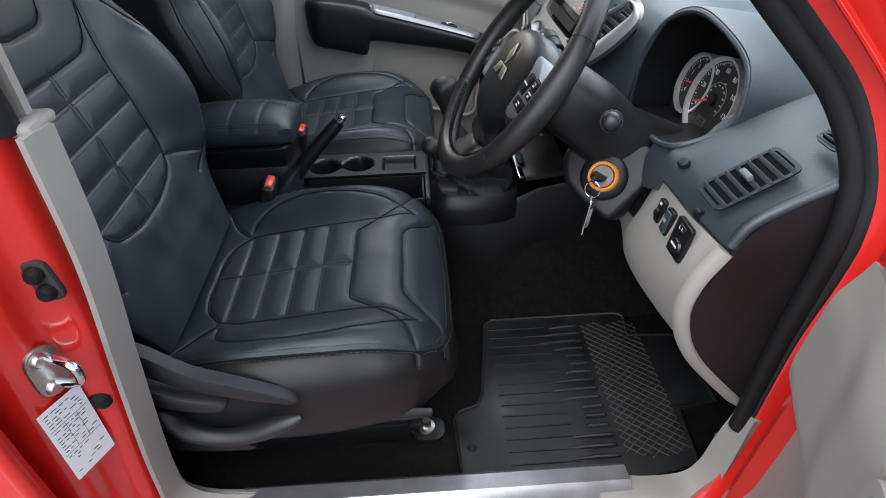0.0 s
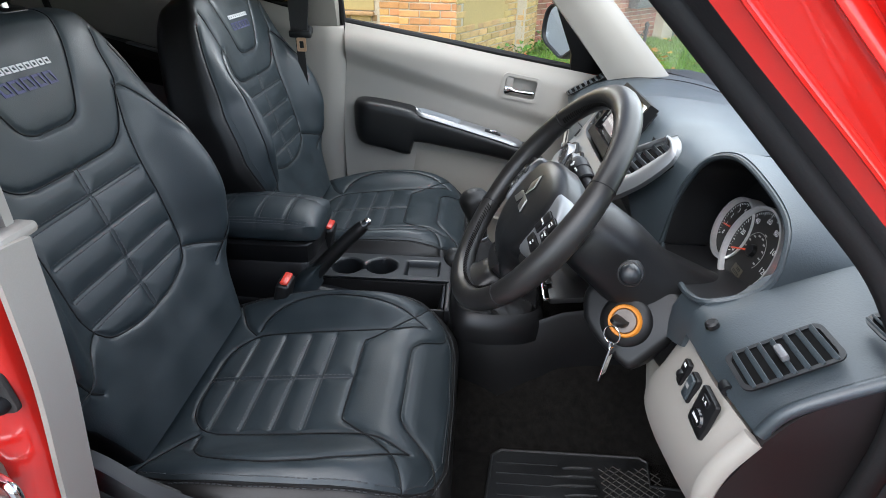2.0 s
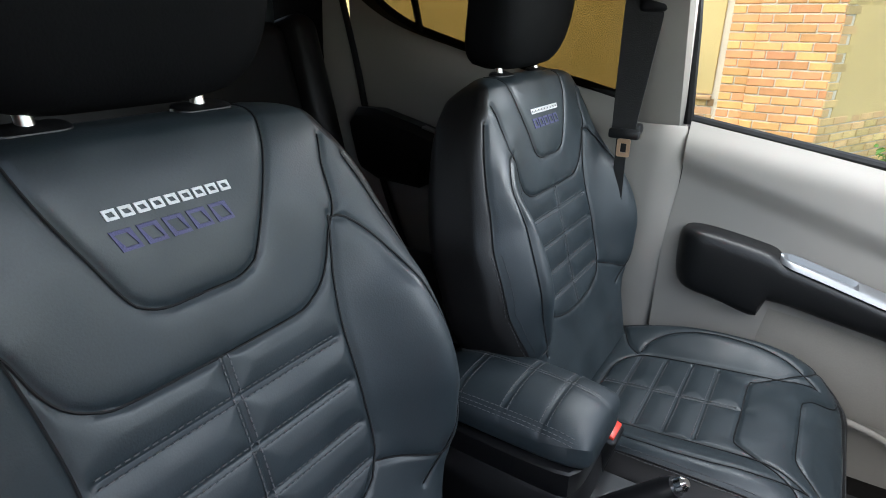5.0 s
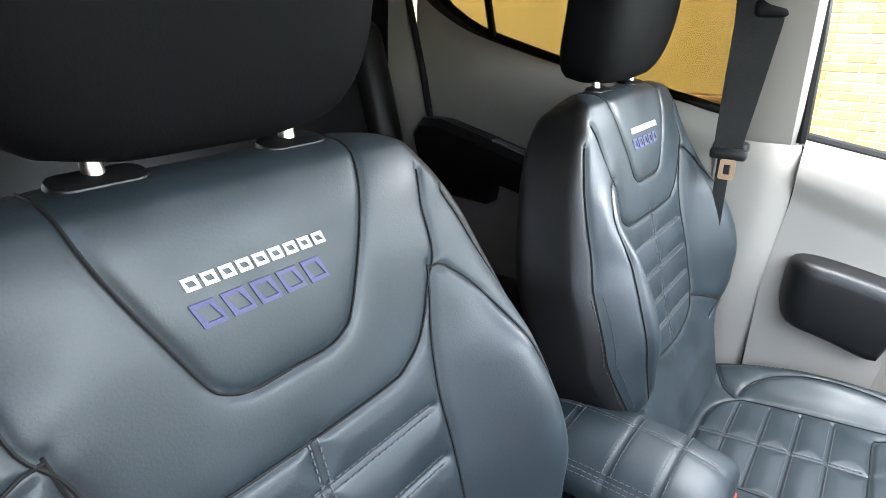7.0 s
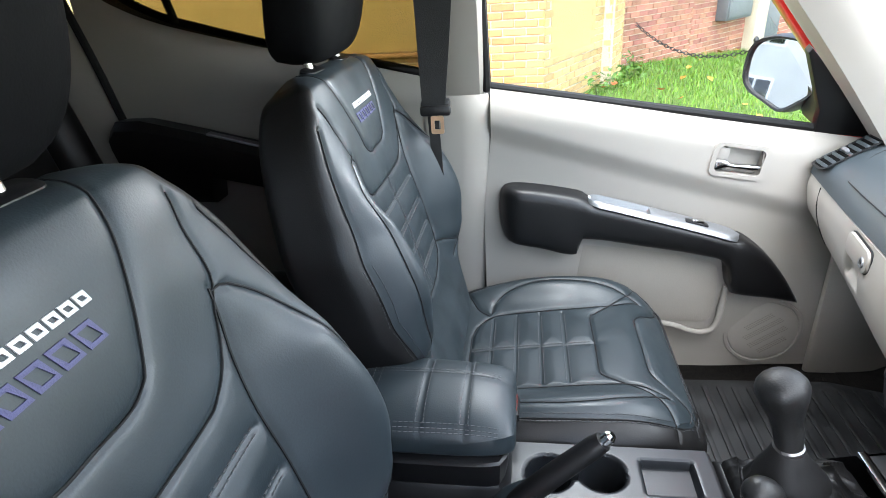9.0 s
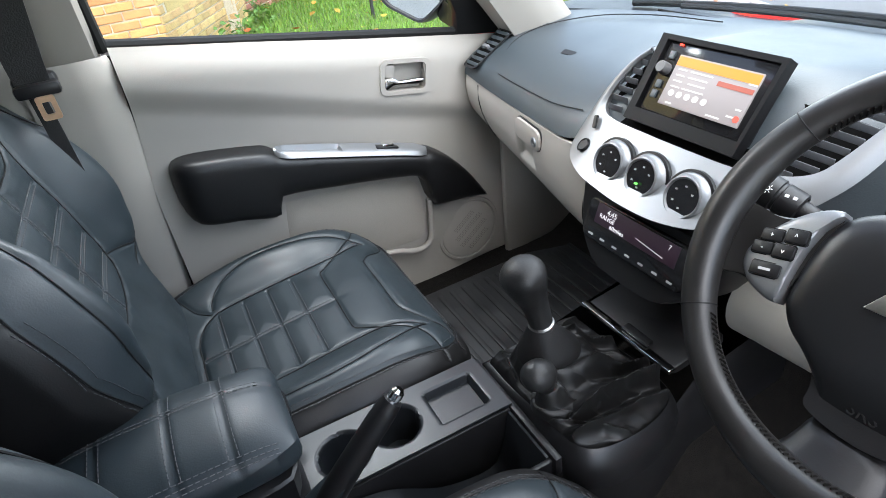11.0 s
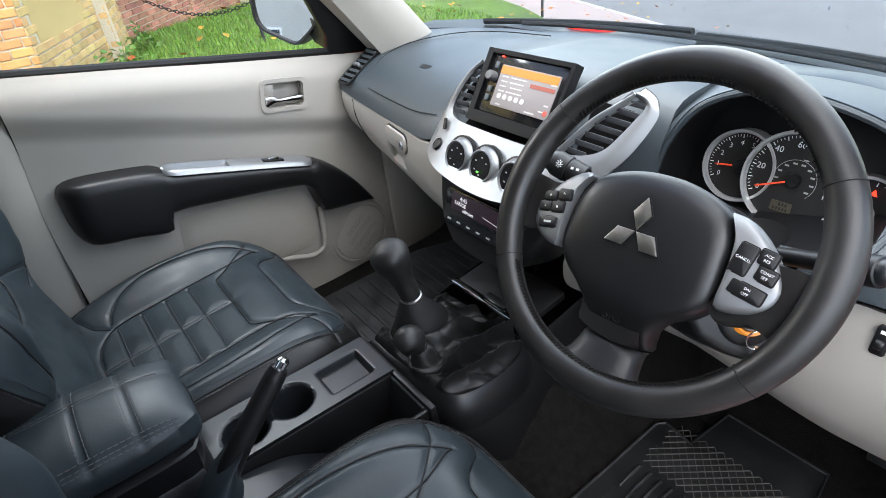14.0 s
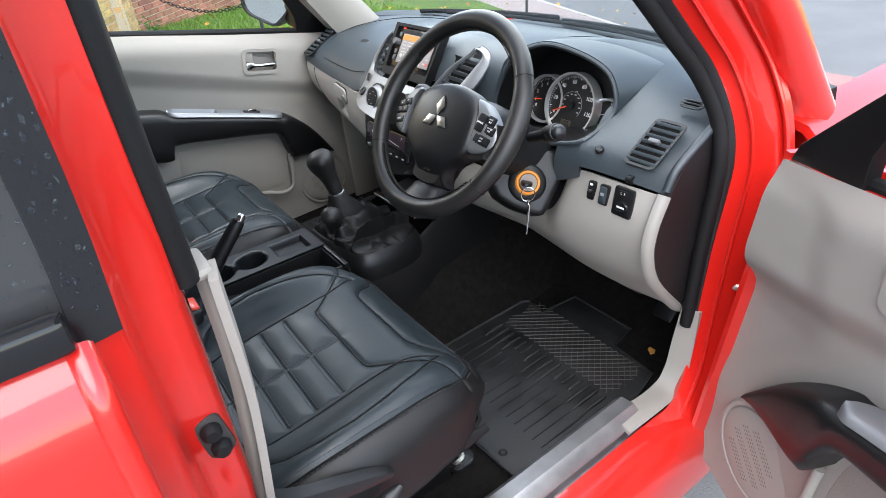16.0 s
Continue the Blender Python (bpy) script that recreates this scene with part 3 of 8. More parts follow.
left_keys = [
    (-0.205, [(0.54, 1.02), (0.548, 1.09), (0.562, 1.145), (0.60, 1.185), (0.76, 1.187), (0.905, 1.158)]),
    (-0.16, [(0.51, 1.03), (0.525, 1.10), (0.552, 1.165), (0.61, 1.195), (0.75, 1.19), (0.91, 1.16)]),
    (-0.10, [(0.49, 1.13), (0.515, 1.17), (0.555, 1.205), (0.62, 1.207), (0.75, 1.19), (0.915, 1.16)]),
    (0.11, [(0.49, 1.13), (0.515, 1.17), (0.555, 1.205), (0.62, 1.207), (0.75, 1.19), (0.915, 1.16)]),
    (0.15, [(0.455, 1.085), (0.48, 1.125), (0.53, 1.165), (0.60, 1.182), (0.74, 1.182), (0.91, 1.16)]),
    (0.22, [(0.44, 1.066), (0.458, 1.098), (0.515, 1.137), (0.58, 1.16), (0.72, 1.172), (0.9, 1.16)]),
    (0.37, [(0.466, 1.06), (0.48, 1.09), (0.53, 1.127), (0.59, 1.149), (0.70, 1.162), (0.875, 1.158)]),
    (0.54, [(0.49, 1.06), (0.50, 1.093), (0.545, 1.127), (0.605, 1.147), (0.70, 1.155), (0.82, 1.156)]),
    (0.63, [(0.494, 1.072), (0.503, 1.10), (0.545, 1.123), (0.605, 1.14), (0.68, 1.147), (0.775, 1.152)]),
]
part("top_pad", sheet(across(left_keys, 26, np.linspace(0.63, -0.205, 76)), 0.02), DASH, dash)
right_keys = [
    (-0.645, [(0.517, 1.044), (0.532, 1.078), (0.57, 1.108), (0.628, 1.136), (0.7, 1.148), (0.79, 1.15)]),
    (-0.58, [(0.502, 1.052), (0.515, 1.083), (0.56, 1.114), (0.63, 1.145), (0.71, 1.158), (0.83, 1.156)]),
    (-0.515, [(0.494, 1.055), (0.508, 1.085), (0.558, 1.118), (0.636, 1.155), (0.72, 1.168), (0.86, 1.158)]),
    (-0.47, [(0.495, 1.05), (0.506, 1.084), (0.545, 1.102), (0.585, 1.14), (0.72, 1.178), (0.87, 1.158)]),
]
part("top_pad", sheet(across(right_keys, 30, np.linspace(-0.478, -0.645, 26)), 0.02), DASH, dash)
mid_keys = [(-0.5, [(0.70, 1.02), (0.70, 1.10), (0.705, 1.155), (0.73, 1.17), (0.79, 1.168), (0.867, 1.158)]), (-0.33, [(0.70, 1.02), (0.70, 1.12), (0.705, 1.18), (0.73, 1.2), (0.8, 1.19), (0.895, 1.16)]), (-0.19, [(0.70, 1.02), (0.70, 1.12), (0.705, 1.175), (0.73, 1.187), (0.79, 1.18), (0.906, 1.158)])]
part("top_pad", sheet(across(mid_keys, 26, np.linspace(-0.195, -0.5, 24)), 0.02), DASH, dash)

# instrument hood: an arch that runs back into the pad
HOODLIP = spline([(0.548, -0.20, 1.03), (0.552, -0.20, 1.09), (0.56, -0.212, 1.14), (0.57, -0.248, 1.193), (0.578, -0.32, 1.222), (0.583, -0.40, 1.215), (0.588, -0.46, 1.192), (0.579, -0.49, 1.158), (0.57, -0.493, 1.128), (0.547, -0.485, 1.105), (0.514, -0.475, 1.09), (0.508, -0.44, 1.078), (0.512, -0.40, 1.068), (0.522, -0.32, 1.05), (0.536, -0.25, 1.036), (0.548, -0.205, 1.03)], 74)
hood = []
for v in np.linspace(0, 1, 14):
    row = []
    for x, y, z in HOODLIP:
        xb, yb = 0.735, -0.336 + (y + 0.336) * 1.03
        zb = min(z, 1.19 - 0.12 * (y + 0.32) ** 2 * 8)
        bend = 1.5
        if y > -0.26 and z > 1.1:
            zb, bend = 1.187, 0.35
        elif z < 1.08:
            zb = z - 0.03
        row.append((x + (xb - x) * v, y + (yb - y) * v, z + (zb - z) * v**bend))
    hood.append(row)
part("instrument_hood", sheet(hood, 0.006), DASH, dash)
part("hood_edge", tube(HOODLIP, 0.0045, 8), DASH, dash)
part("binnacle_lining", sheet([[(x + 0.002 + (0.66 - x) * v, -0.336 + (y + 0.336) * (0.988 - 0.093 * v), 1.1 + (z - 1.1) * (0.985 - 0.105 * v)) for x, y, z in HOODLIP] for v in np.linspace(0, 1, 5)], 0.003), BLACK, dash)


part("dash_corner", sheet([[(0.506, -0.425, 1.074), (0.497, -0.425, 1.05), (0.497, -0.425, 1.0)], [(0.509, -0.44, 1.078), (0.497, -0.44, 1.055), (0.495, -0.44, 1.01)], [(0.513, -0.462, 1.087), (0.499, -0.465, 1.062), (0.494, -0.465, 1.02)], [(0.515, -0.48, 1.093), (0.501, -0.485, 1.07), (0.494, -0.485, 1.03)]], -0.006), DASH, dash)

# instrument cluster
cl = thing("instrument_cluster", (0.63, -0.33, 1.08), "round instrument dials with silver rings and red needles", "instrument cluster")
DIALUP = (0.3, 0, 0.95)
part("backplate", prism([(-0.16, -0.075), (0.15, -0.075), (0.145, 0.03), (0.09, 0.085), (-0.1, 0.095), (-0.16, 0.03)], 0.006, axes((0.642, -0.345, 1.095), (0, -1, 0), DIALUP)), BLACK, cl)
NEEDLE = glow("red_needle", (0.9, 0.09, 0.03), 0.112)
REDLAMP = glow("red_lamp", (1.0, 0.05, 0.02), 0.352)
GREENLAMP = glow("green_lamp", (0.15, 0.9, 0.1), 0.192)


def lettering(text, size, m, material, parent, name="lettering", label=""):
    """Printed characters in the built-in font, turned into a thin mesh."""
    cu = bpy.data.curves.new("letters", "FONT")
    cu.body, cu.size, cu.align_x, cu.align_y, cu.extrude, cu.resolution_u = text, size, "CENTER", "CENTER", 0.00015, 2
    tmp = bpy.data.objects.new("letters", cu)
    me = bpy.data.meshes.new_from_object(tmp)
    bpy.data.objects.remove(tmp)
    bm = bmesh.new()
    bm.from_mesh(me)
    bpy.data.meshes.remove(me)
    bmesh.ops.transform(bm, matrix=m, verts=bm.verts)
    return part(name, bm, material, parent, label)


DIALRING = mat("dim_silver_ring", (0.68, 0.68, 0.67), 0.36, metal=0.75, bump=0)
DIALFACE = mat("dial_face_print", (0.012, 0.0115, 0.011), 0.55, spec=0.3, bump=0)
DIMPRINT = mat("dim_dial_print", (0.32, 0.32, 0.31), 0.6, bump=0)


def dial(y, z, r, ticks, numbers, needle, front):
    m = axes((0.625 - front, y, z), (0, -1, 0), DIALUP)
    face = part("dial_face", lathe([(0, 0.002), (r - 0.004, 0.002), (r - 0.004, -0.01)], m, 48), DIALFACE, cl)
    part("dial_ring", lathe([(r - 0.0062, 0.003), (r - 0.005, 0.0105), (r - 0.0015, 0.011), (r + 0.0005, -0.012)], m, 56), DIALRING, face, "silver dial ring")
    a0, a1 = ticks[0], ticks[1]
    bm = bmesh.new()
    for k in range(ticks[2] + 1):
        a = radians(a0 + (a1 - a0) * k / ticks[2])
        big = k % ticks[3] == 0
        l = 0.005 if big else 0.0028
        rbox((r - 0.008 - l / 2, 0, 0.0026), (l, 0.0012 if big else 0.0007, 0.0004), 0, m @ Matrix.Rotation(a, 4, "Z"), bm)
    part("dial_marks", bm, WHITE, face)
    for text, a, s in numbers:
        q = radians(a)
        lettering(text, s, m @ Matrix.Translation(((r - 0.0195) * math.cos(q), (r - 0.0195) * math.sin(q), 0.0024)), WHITE, face, "dial_number")
    if needle is not None:
        q = radians(needle)
        nd = rbox(((r - 0.02) / 2, 0, 0.006), (r - 0.016, 0.0022, 0.001), 0.0004, m @ Matrix.Rotation(q, 4, "Z"))
        part("needle", nd, NEEDLE, face, "red needle")
        part("needle_cap", lathe([(0, 0.008), (0.008, 0.008), (0.009, 0.002)], m, 20), BLACK, face)
    return face


dial(-0.436, 1.084, 0.045, (-75, 85, 12, 3), [], None, 0.0)
dial(-0.283, 1.099, 0.05, (214, 44, 30, 5), [("0", 214, 0.0095), ("1", 189, 0.0095), ("2", 160, 0.0095), ("3", 131, 0.0095), ("4", 102, 0.0095), ("5", 73, 0.0095), ("6", 44, 0.0095)], 190, 0.002)
speedo = dial(-0.356, 1.102, 0.064, (208, -14, 48, 4), [("0", 206, 0.009), ("20", 170, 0.011), ("40", 131, 0.011), ("60", 96, 0.011), ("80", 61, 0.011), ("100", 25, 0.011), ("120", -12, 0.011)], 204, 0.008)
SM = axes((0.617, -0.356, 1.102), (0, -1, 0), DIALUP)
part("inner_scale", tube([SM @ Vector((0.0262 * math.cos(radians(a)), 0.0262 * math.sin(radians(a)), 0.0024)) for a in np.linspace(200, -42, 40)], 0.0004, 4), DIMPRINT, speedo)
bm = bmesh.new()
for a in np.linspace(184, -30, 9):
    c = Vector((0.0215 * math.cos(radians(a)), 0.0215 * math.sin(radians(a)), 0.0024))
    rbox(tuple(c), (0.0052, 0.0022, 0.0003), 0, SM, bm)
rbox((0.006, 0.0275, 0.0024), (0.006, 0.0016, 0.0003), 0, SM, bm)
part("inner_marks", bm, DIMPRINT, speedo)
odo = part("odometer", prism(rrect(0.026, 0.013, 0.001), 0.0005, SM @ Matrix.Translation((-0.004, -0.036, 0.0022))), mat("odometer_panel", (0.05, 0.042, 0.028), 0.4, bump=0), speedo, "dim amber odometer display")
bm = bmesh.new()
for row, n in ((0.003, 3), (-0.003, 5)):
    for k in range(n):
        rbox((-0.012 + 0.004 * k + (0.006 if n == 3 else 0), -0.036 + row, 0.003), (0.0022, 0.0038, 0.0003), 0, SM, bm)
part("odometer_digits", bm, DIALFACE, odo)
wm = axes((0.622, -0.436, 1.084), (0, -1, 0), DIALUP)
part("warning_lamp", prism([(-0.004, 0.022), (0.004, 0.022), (0, 0.03)], 0.001, wm @ Matrix.Translation((0.004, 0, 0.003))), REDLAMP, cl, "lit red warning lamp")
part("warning_lamp", lathe([(0, 0.004), (0.0042, 0.004), (0.0042, 0.002)], wm @ Matrix.Translation((-0.008, -0.032, 0)), 14), REDLAMP, cl, "lit red warning lamp")
for dx in (-0.009, 0.004):
    part("drive_lamp", rbox((dx - 0.003, -0.01, 0.003), (0.006, 0.006, 0.001), 0.0004, wm), GREENLAMP, cl, "lit green lamp")
part("drive_display", lathe([(0.017, 0.004), (0.0185, 0.004), (0.0185, 0.002), (0.017, 0.002)], wm @ Matrix.Translation((-0.005, -0.004, 0)), 32), WHITE, cl)

# pale grey lower panels
glove_keys = [
    (0.11, [(0.43, 1.075), (0.418, 1.03), (0.412, 0.98), (0.425, 0.935), (0.46, 0.90)]),
    (0.22, [(0.438, 1.064), (0.432, 1.03), (0.432, 0.985), (0.448, 0.935), (0.49, 0.895)]),
    (0.4, [(0.47, 1.058), (0.468, 1.02), (0.472, 0.98), (0.49, 0.935), (0.54, 0.90)]),
    (0.54, [(0.493, 1.058), (0.489, 1.03), (0.494, 0.99), (0.515, 0.945), (0.57, 0.92)]),
    (0.63, [(0.497, 1.07), (0.494, 1.04), (0.507, 0.99), (0.54, 0.955), (0.60, 0.935)]),
]
GLOVE = across(glove_keys, 60, np.linspace(0.63, 0.11, 120))
# a finger well is sunk below the latch
GLOVE[:, :, 0] += 0.013 * smooth(0.318, 0.328, GLOVE[:, :, 1]) * smooth(0.397, 0.387, GLOVE[:, :, 1]) * smooth(0.962, 0.978, GLOVE[:, :, 2]) * smooth(1.03, 1.02, GLOVE[:, :, 2])
glove = part("glove_panel", sheet(GLOVE, -0.012), GREY, dash, "pale grey glovebox panel")
GM = axes((0.4555, 0.335, 1.034), (-0.18, -0.984, 0), (0.02, 0, 1))
part("latch_gap", prism(rrect(0.106, 0.043, 0.017), 0.003, GM @ Matrix.Translation((0, 0, -0.0015))), SEAL, glove)
latch = part("glove_latch", prism(rrect(0.102, 0.039, 0.015), 0.0075, GM @ Matrix.Translation((0.0, 0.0, -0.001)), 0.003), GREY, glove, "pale grey glovebox latch")
part("latch_lock", lathe([(0, 0.0072), (0.005, 0.0072), (0.005, 0.009), (0.0085, 0.009), (0.0095, 0.005)], GM @ Matrix.Translation((0.033, -0.003, 0)), 24), SILVER, latch, "metal key lock")
part("lock_slot", rbox((0.033, -0.003, 0.0076), (0.0014, 0.006, 0.0008), 0, GM), SEAL, latch)
for line in ([(y, z) for y, z in ((0.575, 1.058), (0.57, 1.02), (0.56, 0.98), (0.54, 0.95))], [(y, z) for y, z in ((0.125, 1.06), (0.135, 1.0), (0.14, 0.95), (0.13, 0.91))]):
    pts = []
    for y, z in line:
        i = int(np.argmin(np.abs(GLOVE[:, 0, 1] - y)))
        col = GLOVE[i]
        pts.append((np.interp(-z, -col[:, 2], col[:, 0]) - 0.0006, y, z))
    part("panel_gap", tube(spline(pts, 14), 0.0013, 6), SEAL, glove)
low_keys = [
    (-0.645, [(0.517, 1.04), (0.489, 0.998), (0.486, 0.945), (0.518, 0.872), (0.612, 0.765)]),
    (-0.57, [(0.50, 1.046), (0.488, 1.01), (0.478, 0.95), (0.498, 0.88), (0.57, 0.79)]),
    (-0.50, [(0.502, 1.044), (0.485, 1.0), (0.474, 0.945), (0.487, 0.885), (0.545, 0.81)]),
    (-0.455, [(0.507, 1.036), (0.492, 0.99), (0.476, 0.94), (0.487, 0.885), (0.538, 0.82)]),
    (-0.41, [(0.54, 0.95), (0.515, 0.93), (0.498, 0.91), (0.50, 0.875), (0.535, 0.83)]),
    (-0.3, [(0.57, 0.92), (0.545, 0.905), (0.53, 0.89), (0.53, 0.86), (0.55, 0.83)]),
    (-0.085, [(0.52, 0.95), (0.5, 0.93), (0.49, 0.9), (0.5, 0.86), (0.54, 0.82)]),
]
part("knee_panel", sheet(across(low_keys, 20, np.linspace(-0.085, -0.645, 60)), -0.012), GREY, dash, "pale grey knee panel")
cap = [(0.517, 1.044), (0.486, 0.945), (0.518, 0.872), (0.612, 0.765), (0.70, 0.75), (0.72, 0.9), (0.72, 1.14), (0.628, 1.136), (0.55, 1.09)]
part("end_cap", prism([(x, z) for x, z in spline(cap + cap[:1], 48)[:-1]], 0.02, axes((0, -0.637, 0), (1, 0, 0), (0, 0, 1))), PLUM, dash, "dark end cap")
EDGE = spline([(0.512, -0.649, 1.045), (0.488, -0.65, 0.998), (0.484, -0.65, 0.945), (0.515, -0.65, 0.872), (0.612, -0.65, 0.763)], 30)
part("end_trim", tube(EDGE, [0.008] * 28 + [0.006, 0.004], 10, flat=1.4), GREY, dash)
part("end_trim", tube(spline([(0.518, -0.648, 1.05), (0.532, -0.65, 1.08), (0.572, -0.652, 1.108), (0.628, -0.652, 1.136)], 20), 0.007, 10), DASH, dash)
part("under_dash", rbox((0.74, 0, 0.93), (0.16, 1.22, 0.26), 0.03), BLACK, dash)
# switches on the knee panel
KM = axes((0.4872, -0.55, 1.0), (0, -1, 0), (0.16, 0, 0.987))
for cx, w_, h_, kind in ((-0.027, 0.015, 0.034, "thumb"), (0.0, 0.019, 0.036, "rocker"), (0.04, 0.038, 0.05, "mirror")):
    sw = part("switch", prism(rrect(w_, h_, 0.0035), 0.006, KM @ Matrix.Translation((cx, 0.02, -0.002)), 0.0015), BLACK, dash, "black dashboard switch")
    if kind == "mirror":
        part("switch_key", lathe([(0, 0.007), (0.012, 0.007), (0.0135, 0.004)], KM @ Matrix.Translation((cx, 0.012, 0)) @ Matrix.Diagonal((1, 0.72, 1, 1)), 28), GLOSSBLACK, sw)
        part("switch_key", prism(rrect(0.018, 0.009, 0.003), 0.002, KM @ Matrix.Translation((cx, 0.036, 0.004)), 0.0006), BLACK, sw)
        lettering("L  R", 0.006, KM @ Matrix.Translation((cx, 0.036, 0.0063)), WHITE, sw)
        part("switch_mark", rbox((cx, 0.012, 0.0072), (0.015, 0.003, 0.0004), 0, KM), WHITE, sw)
    elif kind == "rocker":
        part("switch_key", prism(rrect(0.014, 0.03, 0.003), 0.004, KM @ Matrix.Translation((cx, 0.02, 0.003)), 0.0015), DASH, sw)
        part("switch_mark", rbox((cx, 0.022, 0.0072), (0.007, 0.005, 0.0003), 0, KM), mat("grey_print", (0.25, 0.25, 0.25), 0.6, bump=0), sw)
    else:
        part("switch_key", lathe([(0.0055, -0.004), (0.0062, -0.002), (0.0062, 0.002), (0.0055, 0.004)], KM @ Matrix.Translation((cx, 0.016, 0.003)) @ Matrix.Rotation(radians(90), 4, "Y"), 18), BLACK, sw)
        part("switch_mark", rbox((cx, 0.031, 0.0042), (0.006, 0.004, 0.0003), 0, KM), WHITE, sw)


# near-black colour that stands for the shade deep inside the vents
VENTSHADE = mat("vent_shade_black", (0.002, 0.002, 0.002), 0.9, spec=0.1, bump=0)


def air_vent(m, w_, h_, n, tilt, outline=None, tab=True):
    """A vent: slats in a frame, before a near-black sheet for the shade inside."""
    v = part("air_vent", ring_prism(outline or rrect(w_, h_, 0.01), [(x * (1 - 0.008 / w_ * 1.2), y * (1 - 0.008 / h_ * 1.2)) for x, y in (outline or rrect(w_, h_, 0.01))], 0.0022, m), BLACK, dash, "black air vent")
    part("vent_well", prism([(x * 0.97, y * 0.97) for x, y in (outline or rrect(w_, h_, 0.01))], 0.001, m @ Matrix.Translation((0, 0, -0.0005))), VENTSHADE, v)
    for k in range(n):
        y = h_ * ((k + 0.5) / n - 0.5) * 0.92
        part("slat", rbox((0, y, 0.0022), (w_ * 0.93, h_ / n * 0.42, 0.0016), 0.0007, m @ Matrix.Translation((0, y, 0.0022)) @ Matrix.Rotation(radians(tilt), 4, "X") @ Matrix.Translation((0, -y, -0.0022))), DASH, v)
    if tab:
        part("vent_tab", rbox((0, 0, 0.007), (0.02, 0.008, 0.008), 0.002, m), mat("grey_tab", (0.12, 0.12, 0.125), 0.4, bump=0), v)
    return v


PM = axes((0.508, -0.518, 1.086), (0, -1, 0), (0.856, 0, 0.517))
air_vent(PM @ Matrix.Translation((0.083, 0.042, 0.0012)), 0.058, 0.098, 7, 35)
air_vent(PM @ Matrix.Translation((0.092, 0.132, 0.002)), 0.042, 0.019, 3, 30, tab=False)
part("blank_plug", lathe([(0, 0.007), (0.005, 0.007), (0.0075, 0.005), (0.008, 0)], PM @ Matrix.Translation((0.002, 0, 0.001)), 20), BLACK, dash)
part("dimmer_wheel", lathe([(0.003, -0.006), (0.007, -0.0055), (0.0075, 0.0), (0.007, 0.0055), (0.003, 0.006)], axes((0.506, -0.588, 1.055), (0.3, 0, 0.95), (-0.95, 0, 0.3)), 20), BLACK, dash)
EV = axes((0.545, 0.595, 1.128), (0, -1, 0), (0.86, 0, 0.5))
air_vent(EV @ Matrix.Translation((0, -0.012, 0.0)), 0.05, 0.115, 7, 35)
air_vent(axes((0.655, 0.582, 1.149), (0, -1, 0), (0.99, 0, 0.1)), 0.05, 0.03, 3, 20, tab=False)
part("airbag_seam", tube(spline([(0.50, 0.50, 1.096), (0.56, 0.545, 1.133), (0.64, 0.55, 1.153), (0.74, 0.50, 1.162), (0.80, 0.40, 1.165), (0.815, 0.25, 1.169)], 40), 0.0012, 6), SEAL, dash)
part("airbag_seam", tube(spline([(0.50, 0.50, 1.096), (0.485, 0.40, 1.097), (0.468, 0.28, 1.102), (0.464, 0.2, 1.112)], 24), 0.0012, 6), SEAL, dash)
part("airbag_mark", prism(rrect(0.034, 0.012, 0.002), 0.0006, axes((0.572, 0.373, 1.1455), (0, -1, 0), (0.92, 0, 0.38))), BLACK, dash)
part("top_vent", rbox((0.872, 0.0, 1.157), (0.02, 0.9, 0.006), 0.002), BLACK, dash)

# ---------- centre stack ----------
UP = (0.524, 0, 0.851)
FACE = axes((0.462, 0, 1.118), (0, -1, 0), UP)
SLAT = mat("vent_slat_plastic", (0.05, 0.053, 0.058), 0.3, grain=600, bump=0.1)
stack = thing("centre_stack", (0.46, 0, 1.0), "silver centre panel with screen, air vents and heater dials", "centre stack")


def bent(bm, k=0.9):
    for v in bm.verts:
        q = FACE.inverted() @ v.co
        q.z -= k * max(0, abs(q.x + 0.018) - 0.1) ** 2 * 2.2
        if q.y < 0:
            q.z += 0.35 * q.y * q.y * 8
        v.co = FACE @ q
    return bm


def strip(inner, outer, t, lift):
    """A band between two curves on the panel, t thick."""
    a, b = [], []
    for i in range(len(inner) - 1):
        for side_, got in ((inner, a), (outer, b)):
            p = [np.array(side_[k]) for k in (max(0, i - 1), i, i + 1, min(len(side_) - 1, i + 2))]
            for t_ in np.linspace(0, 1, 5, endpoint=False):
                got.append(0.5 * (2 * p[1] + (p[2] - p[0]) * t_ + (2 * p[0] - 5 * p[1] + 4 * p[2] - p[3]) * t_**2 + (3 * p[1] - p[0] - 3 * p[2] + p[3]) * t_**3))
    a, b = a + [np.array(inner[-1])], b + [np.array(outer[-1])]
    rows = [[FACE @ Vector((-(p[0] + (q[0] - p[0]) * s), p[1] + (q[1] - p[1]) * s, lift + 0.004 * math.sin(math.pi * s))) for s in np.linspace(0, 1, 8)] for p, q in zip(a, b)]
    return sheet(rows, t)


